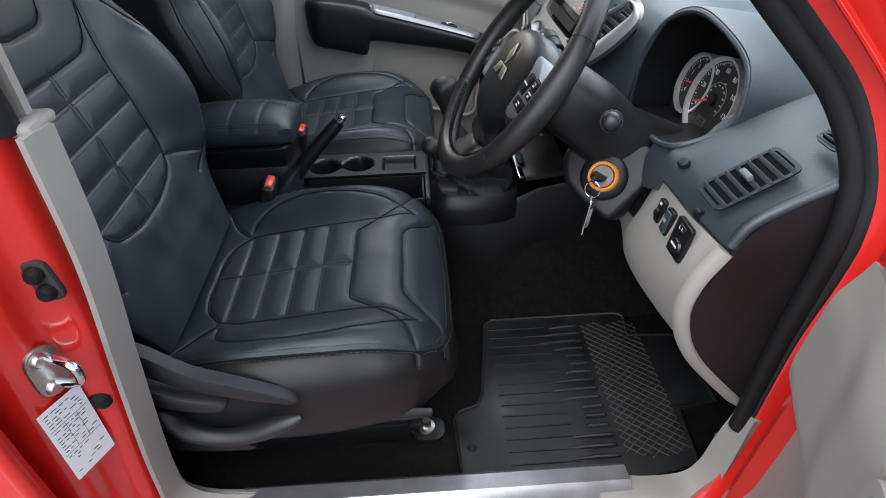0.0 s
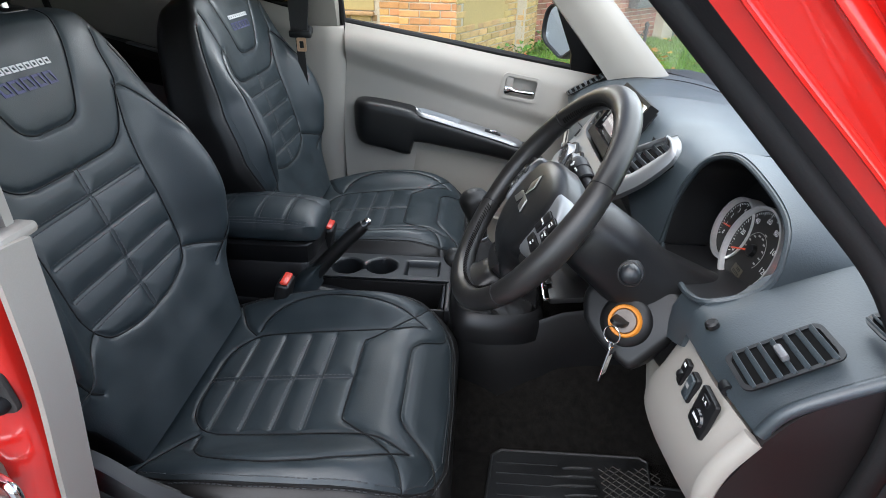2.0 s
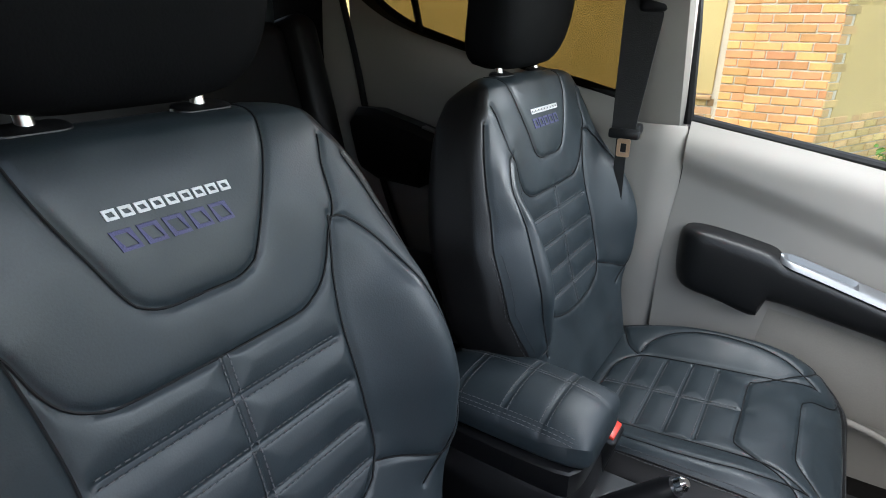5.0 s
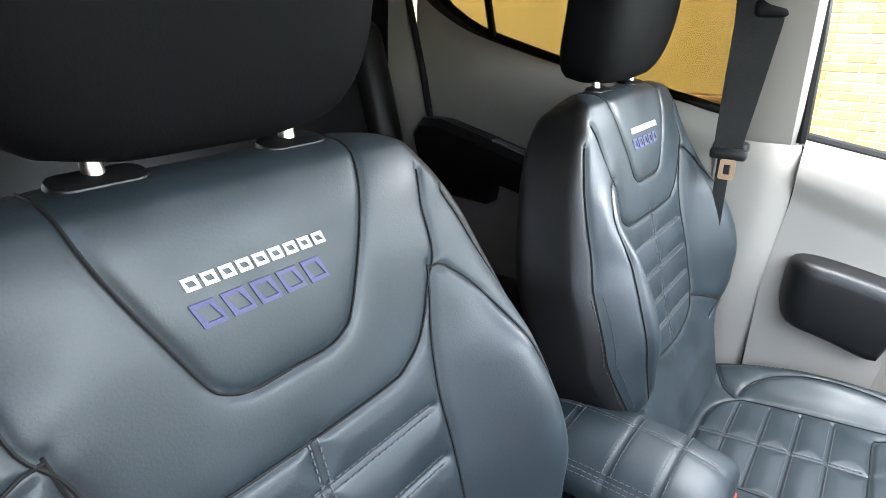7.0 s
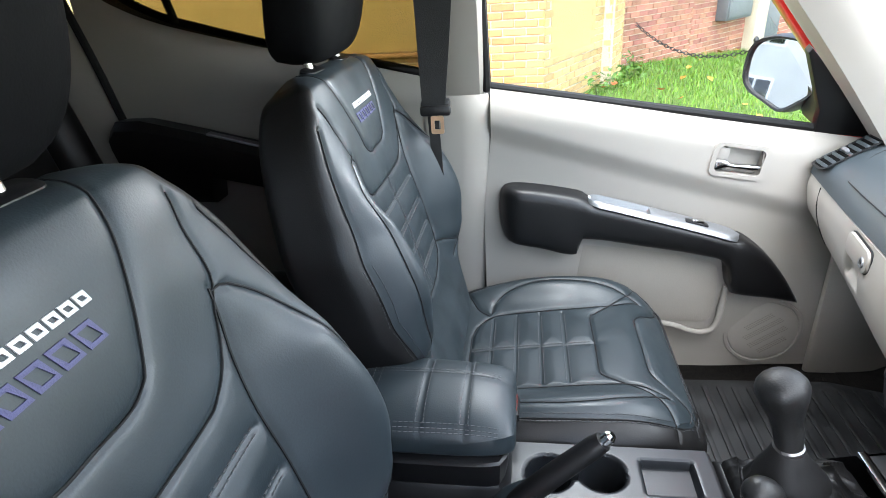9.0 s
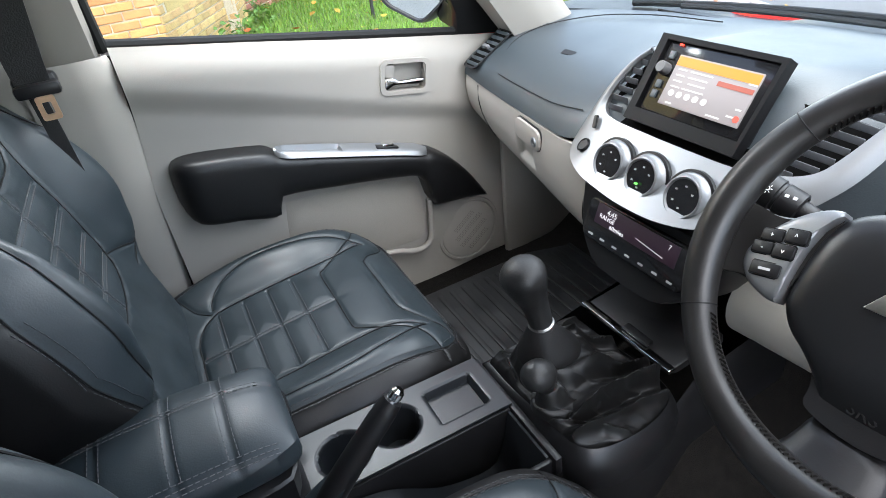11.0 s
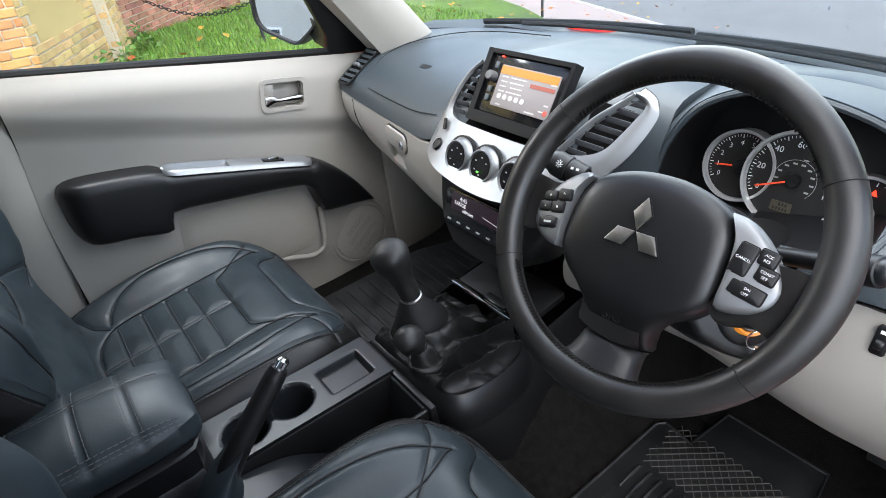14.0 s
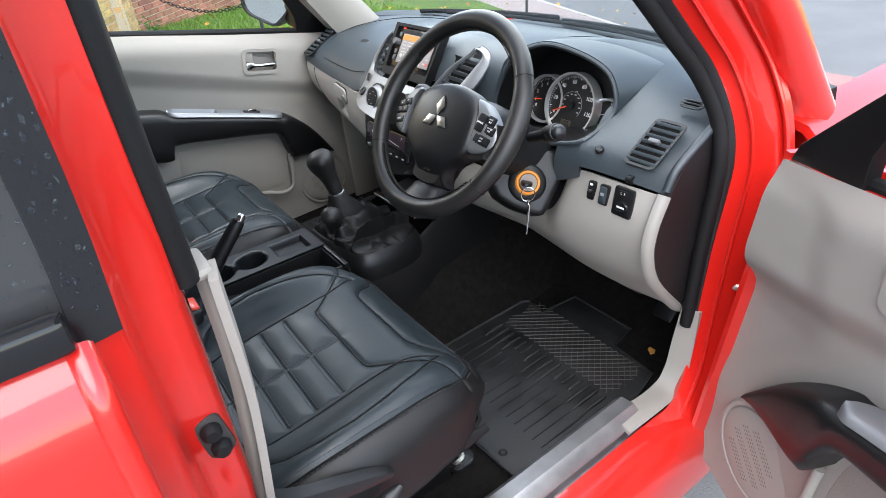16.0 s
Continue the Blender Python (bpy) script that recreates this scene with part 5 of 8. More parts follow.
# ---------- centre console ----------
con = thing("centre_console", (0, 0, 0.56), "black plastic centre console with cup holders and tray", "console")
part("console_side", loft([[(x, y, z) for y, z in ((ya, 0.56), (ya + 0.002, 0.68), (ya + 0.006, zt - 0.012), (ya + 0.012, zt - 0.003))] for x, ya, zt in ((-0.46, -0.085, 0.80), (-0.1, -0.1, 0.80), (0.0, -0.103, 0.80), (0.185, -0.105, 0.80), (0.3, -0.15, 0.785), (0.42, -0.12, 0.82), (0.62, -0.12, 0.86))]), BLACK, con)
part("console_side", loft([[(x, y, z) for y, z in ((ya - 0.012, zt - 0.003), (ya - 0.006, zt - 0.012), (ya - 0.002, 0.68), (ya, 0.56))] for x, ya, zt in ((-0.46, 0.14, 0.80), (-0.1, 0.115, 0.80), (0.0, 0.112, 0.80), (0.185, 0.112, 0.80), (0.3, 0.118, 0.80), (0.42, 0.115, 0.83), (0.62, 0.12, 0.86))]), BLACK, con)


def holed_plate(x0, x1, y0, y1, z, holes, t):
    """A plate with round or square holes and walls down into them, on a fine grid."""
    bm = bmesh.new()
    nx, ny = 230, 110
    xs, ys = np.linspace(x0, x1, nx), np.linspace(y0, y1, ny)
    X, Y = np.meshgrid(xs, ys, indexing="ij")
    Z = np.full(X.shape, z)
    for kind, cx, cy, rx_, ry_, depth in holes:
        if kind == "round":
            d = np.hypot((X - cx) / rx_, (Y - cy) / ry_) - 1
            d = d * min(rx_, ry_)
        else:
            qx, qy = np.abs(X - cx) - rx_ + 0.006, np.abs(Y - cy) - ry_ + 0.006
            d = np.hypot(np.maximum(qx, 0), np.maximum(qy, 0)) + np.minimum(np.maximum(qx, qy), 0) - 0.006
        Z = np.minimum(Z, z - depth * smooth(0.0015, -0.0035, d))
    return sheet([[(X[i, j], Y[i, j], Z[i, j]) for j in range(ny)] for i in range(nx)], t)


part("cup_plate", holed_plate(-0.105, 0.185, 0.0, 0.108, 0.806, [("round", -0.05, 0.05, 0.037, 0.037, 0.07), ("round", 0.028, 0.056, 0.037, 0.037, 0.07), ("box", 0.123, 0.053, 0.04, 0.034, 0.014), ("box", -0.012, 0.05, 0.03, 0.012, 0.03)], -0.004), CONSOLE, con, "cup holder plate with a shallow tray")
part("side_bin", sheet([[(x, y, zz) for x, zz in spline([(-0.11, 0.79), (-0.02, 0.77), (0.06, 0.715), (0.14, 0.70), (0.165, 0.74), (0.178, 0.803)], 24)] for y in np.linspace(-0.006, -0.095, 8)], -0.004), CONSOLE, con)
part("bin_wall", rbox((0.04, 0.0, 0.75), (0.28, 0.006, 0.108), 0.002), BLACK, con)
part("bin_wall", rbox((0.04, -0.098, 0.747), (0.28, 0.008, 0.108), 0.003), BLACK, con)
part("front_edge", rbox((0.186, 0.0, 0.79), (0.012, 0.215, 0.034), 0.004), BLACK, con)
part("silver_strip", rbox((0.386, -0.003, 0.838), (0.013, 0.185, 0.008), 0.002), CHROME, con, "silver trim strip")
lid = part("front_lid", prism(rrect(0.1, 0.18, 0.008), 0.012, axes((0.442, -0.003, 0.832), (1, 0, 0.12), (0, 1, 0)), 0.003), BLACK, con, "black ashtray lid")
part("lid_tab", rbox((0.394, -0.02, 0.846), (0.014, 0.05, 0.006), 0.002), BLACK, lid)
frame_o = spline([(0.192, 0.098), (0.28, 0.108), (0.37, 0.104), (0.384, 0.06), (0.384, -0.09), (0.36, -0.135), (0.29, -0.152), (0.215, -0.14), (0.193, -0.09), (0.192, 0.0), (0.192, 0.098)], 60)[:-1]
frame_i = [np.array((0.288, -0.01)) + (np.array(p) - np.array((0.288, -0.01))) * 0.9 for p in frame_o]
part("gaiter_frame", loft([[(0.288 + (x - 0.288) * q, -0.01 + (y + 0.01) * q, z + lift * float(smooth(0.06, -0.09, y))) for x, y in frame_o] for q, z, lift in ((1.0, 0.76, 0.0), (1.01, 0.792, 0.0), (0.985, 0.8, 0.004), (0.93, 0.806, 0.013), (0.9, 0.807, 0.016), (0.885, 0.802, 0.012), (0.88, 0.79, 0.0))], True), BLACK, con, "black gaiter surround")
GAITER = mat("gaiter_leather", (0.0062, 0.0061, 0.0062), 0.5, var=0.3, scale=25, grain=350, bump=0.1, dist=0.001, spec=0.35)
gear = thing("gear_lever", (0.3, 0.0, 0.8), "black gear lever with wrinkled leather gaiter", "gear lever")


RIDGES = [((0.245, -0.03), (0.378, -0.058), 0.034), ((0.235, -0.075), (0.378, -0.072), 0.04), ((0.205, -0.098), (0.365, -0.108), 0.026), ((0.3, 0.03), (0.378, 0.01), 0.02), ((0.27, 0.06), (0.362, 0.085), 0.014), ((0.205, 0.03), (0.22, 0.085), 0.012), ((0.2, -0.06), (0.28, -0.13), 0.016)]


def gaiter(base, top, r0, z0, z1, amp, seed, ridges=()):
    """A loose leather boot from a frame up to a collar, with long sharp folds that run forwards."""
    n = 240
    b = np.array(spline(base + base[:1], n + 1)[:-1])
    rows = []
    for t in np.linspace(0, 1, 120):
        row = []
        for k in range(n):
            a = math.atan2(b[k][1] - top[1], b[k][0] - top[0])
            tx, ty = top[0] + r0 * math.cos(a), top[1] + r0 * math.sin(a)
            s = t - 0.05 * math.sin(math.pi * min(1.0, t * 4))
            x, y = b[k][0] + (tx - b[k][0]) * s, b[k][1] + (ty - b[k][1]) * s
            z = z0 + (z1 - z0) * (0.36 * math.sin(0.5 * math.pi * min(1.0, t / 0.22)) + 0.64 * float(smooth(0.45, 1.0, t)))
            wob = 0.006 * noise.noise(Vector((x * 18 + seed, y * 18, 0.3))) + 0.0025 * noise.noise(Vector((x * 55, y * 55 + seed, 1.7)))
            f = 0.0
            for (ax_, ay_), (bx_, by_), h in ridges:
                dx, dy = bx_ - ax_, by_ - ay_
                l = math.hypot(dx, dy)
                q = ((x - ax_) * dx + (y - ay_) * dy) / l / l
                d = abs(((x - ax_) * dy - (y - ay_) * dx) / l + wob)
                along = float(smooth(-0.25, 0.12, q) * smooth(1.2, 0.9, q))
                f = max(f, h * along * 1.3 * math.exp(-d / 0.0095))
            c = (0.7 * x + y + 2 * wob) / 0.024 + seed
            f += amp * (1 - abs(math.sin(math.pi * c))) ** 1.5
            f *= float(smooth(0.015, 0.1, t) * smooth(1.0, 0.8, t))
            row.append((x - 0.1 * f, y - 0.35 * f, z + f - 0.004 * float(smooth(0.02, 0.2, t))))
        rows.append(row)
    return loft(rows, True, (False, True))


fi = [tuple(p) for p in frame_i][::3]
part("gaiter", gaiter(fi, (0.262, 0.014), 0.04, 0.797, 0.868, 0.003, 0.2, RIDGES), GAITER, gear, "wrinkled black leather gaiter", angle=50)
part("sleeve", loft([[(cx + r * math.cos(a), cy + 0.92 * r * math.sin(a), z - 0.12 * r * math.cos(a)) for a in np.linspace(0, 2 * math.pi, 33)[:-1]] for cx, cy, z, r in ((0.262, 0.014, 0.855, 0.049), (0.261, 0.014, 0.872, 0.044), (0.257, 0.014, 0.886, 0.035), (0.252, 0.0145, 0.9, 0.026), (0.249, 0.0152, 0.912, 0.0205), (0.2485, 0.0155, 0.914, 0.017))], True, (True, True)), SEAL, gear, "matt black rubber sleeve")
part("small_gaiter", gaiter([(0.232 + 0.04 * math.cos(a), -0.045 + 0.034 * math.sin(a)) for a in np.linspace(0, 2 * math.pi, 24)[:-1]], (0.215, -0.045), 0.0125, 0.826, 0.872, 0.005, 0.6), GAITER, gear, angle=50)
KNOB = mat("worn_knob_leather", (0.010, 0.0102, 0.0105), 0.46, var=0.3, scale=30, grain=350, bump=0.3, dist=0.001, wear=0.2, spec=0.36)
ax = [(0.2485, 0.0155, 0.914), (0.2455, 0.0175, 0.93), (0.242, 0.0205, 0.948), (0.2375, 0.024, 0.966), (0.233, 0.0275, 0.984), (0.2295, 0.03, 1.0), (0.227, 0.0315, 1.012), (0.226, 0.032, 1.019)]
part("knob", loft([[Vector(p) + Vector((rx_ * math.cos(a), ry_ * math.sin(a), 0.28 * rx_ * math.cos(a) - 0.1 * ry_ * math.sin(a))) for a in np.linspace(0, 2 * math.pi, 37)[:-1]] for p, rx_, ry_ in zip(spline(ax, 22), *[np.interp(np.linspace(0, 1, 22), [0, 0.15, 0.3, 0.45, 0.58, 0.7, 0.8, 0.88, 0.95, 1], v) for v in ([0.0155, 0.0165, 0.0175, 0.02, 0.0245, 0.0285, 0.03, 0.0275, 0.02, 0.006], [0.0155, 0.0168, 0.0182, 0.0212, 0.0262, 0.0305, 0.032, 0.0292, 0.021, 0.006])])], True, (True, True)), KNOB, gear)
part("collar", lathe([(0.015, 0), (0.0182, 0.001), (0.0188, 0.004), (0.0182, 0.007), (0.015, 0.0085)], Matrix.Translation((0.249, 0.0152, 0.910)) @ Matrix.Rotation(radians(-12), 4, "Y"), 28), mat("dark_chrome", (0.22, 0.22, 0.225), 0.3, metal=0.9, bump=0), gear, "chrome collar")
gear2 = thing("transfer_lever", (0.21, -0.045, 0.83), "short black transfer lever with round knob", "gear lever")
part("knob", loft([[Vector(p) + Vector((r * math.cos(a), r * math.sin(a), 0.3 * r * math.cos(a))) for a in np.linspace(0, 2 * math.pi, 27)[:-1]] for p, r in zip(spline([(0.215, -0.045, 0.862), (0.205, -0.045, 0.885), (0.195, -0.046, 0.905), (0.19, -0.046, 0.917)], 10), (0.012, 0.0125, 0.0135, 0.0165, 0.02, 0.0225, 0.0225, 0.0205, 0.0155, 0.006))], True, (True, True)), KNOB, gear2)
part("collar", lathe([(0.011, 0), (0.0125, 0.002), (0.0125, 0.006), (0.011, 0.008)], Matrix.Translation((0.2155, -0.045, 0.866)) @ Matrix.Rotation(radians(-20), 4, "Y"), 22), CHROME, gear2)
part("shaft", tube([(0.225, -0.044, 0.83), (0.213, -0.045, 0.868)], 0.009, 12), BLACK, gear2)
brake = thing("handbrake", (-0.1, -0.035, 0.8), "black handbrake lever with chrome button", "handbrake")
part("grip", tube(spline([(-0.11, -0.036, 0.822), (-0.085, -0.035, 0.855), (-0.04, -0.034, 0.905), (0.0, -0.033, 0.946)], 14), [0.0165, 0.0165, 0.0165, 0.0163, 0.016, 0.016, 0.0158, 0.0155, 0.0152, 0.015, 0.0148, 0.0146, 0.0145, 0.014], 18), BLACK, brake)
part("boot", loft([[(cx + rx_ * math.cos(a), -0.036 + ry_ * math.sin(a), z + 0.6 * rx_ * math.cos(a)) for a in np.linspace(0, 2 * math.pi, 29)[:-1]] for cx, z, rx_, ry_ in ((-0.15, 0.775, 0.065, 0.044), (-0.143, 0.80, 0.056, 0.04), (-0.125, 0.825, 0.042, 0.034), (-0.105, 0.848, 0.029, 0.026), (-0.085, 0.866, 0.0205, 0.0205))], True, (True, True)), LEATHER, brake)
part("cap", tube([(0.0, -0.033, 0.946), (0.01, -0.033, 0.956)], [0.0142, 0.012], 18), BLACK, brake)
part("button", tube([(0.009, -0.033, 0.955), (0.018, -0.033, 0.964), (0.021, -0.033, 0.967)], [0.0085, 0.0085, 0.005], 16), CHROME, brake, "chrome release button")

# armrest box
arm = thing("armrest", (-0.25, 0.06, 0.8), "black leather centre armrest box with stitched lid", "armrest")


def lid_top(x, y):
    t = np.clip((x + 0.36) / 0.26, 0, 1)
    cy, hw_ = 0.068 - 0.008 * t, 0.088 - 0.006 * t
    e = np.clip(1 - np.abs((y - cy) / hw_) ** 2.4, 0, 1) ** (1 / 2.4)
    f = np.clip(1 - np.abs((x + 0.235) / 0.138) ** 2.8, 0, 1) ** (1 / 2.8)
    return 0.922 + 0.038 * e * f


rows = []
for i, x in enumerate(np.r_[-0.373, -0.3715, -0.368, -0.362, np.linspace(-0.35, -0.12, 60), -0.11, -0.104, -0.1, -0.0975, -0.0968]):
    t = min(1, max(0, (x + 0.36) / 0.26))
    f = max(0.02, 1 - abs((x + 0.235) / 0.1385) ** 4.5) ** (1 / 4.5)
    cy, hw_ = 0.068 - 0.008 * t, (0.088 - 0.006 * t) * (0.45 + 0.55 * f)
    row = []
    for a in np.linspace(0, math.pi, 60):
        c = math.cos(a)
        y = cy + hw_ * math.copysign(abs(c) ** 0.6, c)
        z = float(lid_top(np.array(x), np.array(y)))
        for xs in (-0.3, -0.225, -0.165):
            z -= 0.0022 * math.exp(-(((x - xs) / 0.004) ** 2))
        z -= 0.0015 * math.exp(-(((y - cy - 0.025) / 0.004) ** 2))
        row.append((x, y, z))
    for a in np.linspace(math.pi, 2 * math.pi, 20)[1:-1]:
        c = math.cos(a)
        row.append((x, cy + hw_ * math.copysign(abs(c) ** 0.35, c), 0.925 - 0.032 * abs(math.sin(a)) ** 0.5 * min(1, 0.4 + f)))
    rows.append(row)
lidm = part("armrest_lid", loft(rows, True, (True, True)), LEATHER, arm, "padded leather lid")
bm = bmesh.new()
for xs in (-0.3, -0.225, -0.165):
    for off in (-0.0055, 0.0055):
        for y in np.arange(-0.005, 0.14, 0.0075):
            e = [(xs + off, q, float(lid_top(np.array(xs), np.array(q))) + 0.0002) for q in (y, y + 0.005)]
            tube(e, 0.0006, 4, bm=bm)
for x in np.arange(-0.35, -0.12, 0.0075):
    for yy in (0.088, 0.094):
        e = [(q, yy, float(lid_top(np.array(q), np.array(yy))) + 0.0001) for q in (x, x + 0.005)]
        tube(e, 0.0006, 4, bm=bm)
    for yy in (-0.006, -0.0115, -0.0155):
        e = [(q, yy + 0.02 * (q + 0.36) * 0, float(lid_top(np.array(q), np.array(yy))) + 0.0004) for q in (x, x + 0.005)]
        tube(e, 0.0006, 4, bm=bm)
part("stitching", bm, THREAD, lidm, "grey twin stitching")
part("armrest_box", loft([[(x, y, z) for x, y in spline([(-0.36 - e, 0.0), (-0.36 - e, 0.13), (-0.33, 0.142 + e), (-0.15, 0.135 + e), (-0.115 + e, 0.12), (-0.108 + e, 0.05), (-0.115 + e, -0.01), (-0.15, -0.022 - e), (-0.33, -0.018 - e), (-0.36 - e, 0.0)], 48)[:-1]] for z, e in ((0.56, 0.02), (0.80, 0.005), (0.845, 0.0), (0.85, -0.003), (0.855, 0.0), (0.893, 0.004), (0.896, 0.0))], True, (False, True)), BLACK, arm)
# buckles
for x, y, z, tilt, lab in ((-0.135, -0.118, 0.868, 14, "driver"), (-0.105, 0.128, 0.872, 14, "passenger")):
    bk = thing("seat_belt_buckle", (x, y, 0.8), "black seat belt buckle with red release button", "seat belt buckle", "seat belt buckles")
    m = Matrix.Translation((x, y, z)) @ Matrix.Rotation(radians(tilt), 4, "Y")
    part("buckle_body", rbox((0, 0, -0.045), (0.028, 0.052, 0.09), 0.007, m, seg=3), BLACK, bk)
    part("release_button", rbox((0, 0, 0.001), (0.016, 0.042, 0.008), 0.003, m), REDBUCKLE, bk, "red release button")
    part("buckle_strap", sheet([[tuple(m @ Vector((0.0, s * 0.02, -0.085 - 0.1 * t))) for s in (-1, 0, 1)] for t in np.linspace(0, 1, 5)], 0.004), BLACK, bk)

# ---------- cabin shell ----------
truck = thing("pickup_cab", (0, 0, 0), "red pickup truck cab with the driver door open", "pickup truck")
part("cab_floor", rbox((-0.35, 0, 0.54), (2.05, 1.36, 0.03), 0), CARPET, truck, "dark carpet floor")
part("toe_board", sheet([[(x, y, z) for x, z in spline([(0.66, 0.557), (0.76, 0.575), (0.88, 0.70), (0.93, 0.95)], 14)] for y in np.linspace(0.68, -0.68, 8)], 0.02), CARPET, truck)
part("tunnel", loft([[(x, y, 0.55 + h * math.cos(math.pi * y / 0.5) ** 1.5) for y in np.linspace(0.25, -0.25, 14)] for x, h in ((-1.3, 0.1), (0.2, 0.14), (0.45, 0.22), (0.8, 0.3))]), CARPET, truck)
part("kick_panel", rbox((0.72, 0.655, 0.75), (0.26, 0.02, 0.42), 0.008), GREY, truck, "pale grey kick panel")
part("kick_panel", rbox((0.74, -0.66, 0.72), (0.2, 0.02, 0.3), 0.008), CARPET, truck)
part("headlining", sheet([[(x, y, 1.63 - 0.06 * (y / 0.56) ** 2 - 0.02 * ((x + 0.5) / 0.8) ** 2) for y in np.linspace(-0.56, 0.56, 16)] for x in np.linspace(-1.35, 0.15, 16)], -0.01), mat("headlining_cloth", (0.62, 0.60, 0.56), 0.95, var=0.05, grain=600, bump=0.3), truck, "pale headlining")
part("roof", sheet([[(x, y, 1.66 - 0.06 * (y / 0.6) ** 2 - 0.02 * ((x + 0.5) / 0.8) ** 2) for y in np.linspace(-0.6, 0.6, 16)] for x in np.linspace(-1.38, 0.16, 16)], -0.02), RED, truck)
for sd in (-1, 1):
    part("roof_rail", sheet([[(x, sd * y, z) for y, z in ((0.5, 1.635), (0.58, 1.62), (0.7, 1.6), (0.78, 1.55))] for x in np.linspace(-1.4, -0.19, 6)], 0.02), RED, truck)
part("rear_wall", rbox((-1.36, 0, 0.95), (0.05, 1.36, 0.82), 0.01), CARPET, truck)
# out of view; the pane is opaque to keep light from behind out
part("rear_window", sheet([[(-1.35 + 0.0 * z, y, z) for z in np.linspace(1.36, 1.58, 4)] for y in np.linspace(-0.6, 0.6, 6)], 0.004), mat("rear_light_block", (0.03, 0.03, 0.031), 0.06, var=0.05, bump=0, spec=0.8), truck)
part("windscreen", sheet([[(xb + (xt - xb) * v + 0.02 * math.sin(math.pi * v), yb + (yt - yb) * v, 1.14 + (1.60 - 1.14) * v) for v in np.linspace(0, 1, 10)] for xb, yb, xt, yt in [(0.945 - 0.18 * abs(u) ** 2.2, 0.68 * u, 0.24 - 0.05 * u * u, 0.5 * u) for u in np.linspace(-1, 1, 24)]], 0.004), CLEAR, truck).visible_shadow = False
part("windscreen_edge", tube([(0.94 - 0.18 * abs(u) ** 2.2, 0.67 * u, 1.134) for u in np.linspace(-1, 1, 40)], 0.01, 8), SEAL, truck)
for s in (-1, 1):
    lo = [(0.597, s * 0.575, 1.13), (0.757, s * 0.588, 1.13), (0.78, s * 0.63, 1.13), (0.62, s * 0.66, 1.13)]
    hi = [(0.14, s * 0.42, 1.62), (0.26, s * 0.42, 1.62), (0.27, s * 0.47, 1.635), (0.16, s * 0.5, 1.63)]
    if s < 0:
        lo = [(0.725, -0.615, 1.13), (0.79, -0.61, 1.13), (0.81, -0.65, 1.13), (0.73, -0.66, 1.13)]
        hi = [(0.26, -0.555, 1.61), (0.32, -0.55, 1.62), (0.34, -0.59, 1.64), (0.28, -0.6, 1.63)]
    rows = []
    for t in np.linspace(0, 1, 14):
        q = [Vector(a) + (Vector(b) - Vector(a)) * t for a, b in zip(lo, hi)]
        q[0].x += 0.012 * math.sin(math.pi * t)
        ring = spline([tuple(p) for p in (q[0], (q[0] + q[1]) / 2 + Vector((0, -s * 0.012, 0)), q[1], q[2], q[3], q[0])], 24)[:-1]
        rows.append(ring)
    part("a_pillar_trim", loft(rows, True, (True, True)), GREY, truck, "pale grey pillar trim")
# driver's door frame: seal, red pillar and jamb
INNER = [(0.16, -0.555, 1.62), (0.291, -0.58, 1.5), (0.40, -0.6, 1.395), (0.50, -0.615, 1.295), (0.575, -0.63, 1.218), (0.61, -0.652, 1.15), (0.613, -0.668, 1.09), (0.61, -0.672, 1.03), (0.603, -0.672, 0.92), (0.598, -0.672, 0.75)]
IN = [(0.2, -0.62, 1.605), (0.314, -0.63, 1.5), (0.42, -0.632, 1.4), (0.535, -0.637, 1.295), (0.60, -0.65, 1.225), (0.63, -0.675, 1.145), (0.634, -0.688, 1.08), (0.628, -0.69, 1.02), (0.613, -0.69, 0.92), (0.603, -0.69, 0.75), (0.58, -0.70, 0.66), (0.52, -0.715, 0.595)]
MIDL = [tuple(np.array(a) * 0.62 + np.array(b) * 0.38) for a, b in zip(INNER, IN)]
part("door_seal", tube([tuple((np.array(a) + np.array(b)) / 2) for a, b in zip(spline(INNER, 60), spline(MIDL, 60))], 0.012, 12), SEAL, truck, "black rubber door seal")
part("door_seal", tube(spline([(-0.182, -0.676, 1.235), (-0.184, -0.686, 1.36), (-0.183, -0.695, 1.5), (-0.178, -0.69, 1.6), (-0.1, -0.64, 1.63), (0.1, -0.56, 1.6), (0.2, -0.545, 1.56)], 40), 0.0115, 12, flat=0.8), SEAL, truck, "black rubber door seal")


def band(a, b, n=40, t=0.02, bulge=0.0):
    """A panel between two lines in space."""
    A, B = spline(a, n), spline(b, n)
    rows = []
    for p, q in zip(A, B):
        r = []
        for s in np.linspace(0, 1, 8):
            v = p + (q - p) * s
            v = v + np.array((0.0, -bulge * math.sin(math.pi * s), bulge * 0.5 * math.sin(math.pi * s)))
            r.append(v)
        rows.append(r)
    return sheet(rows, t)


part("seal_lip", band(MIDL, IN[:10], 60, 0.012, 0.004), mat("grey_seal_rubber", (0.014, 0.014, 0.015), 0.6, spec=0.25, var=0.15, grain=400, bump=0.2, dist=0.001), truck, "dark grey seal lip")
OUT = [(0.32, -0.66, 1.62), (0.41, -0.665, 1.51), (0.52, -0.668, 1.405), (0.63, -0.68, 1.3), (0.685, -0.70, 1.225), (0.708, -0.725, 1.15), (0.716, -0.74, 1.08), (0.72, -0.75, 1.02), (0.718, -0.752, 0.90), (0.71, -0.752, 0.74), (0.69, -0.756, 0.62), (0.62, -0.762, 0.55)]
part("a_pillar", band(IN, OUT, 60, 0.03, 0.012), RED, truck, "red door pillar")
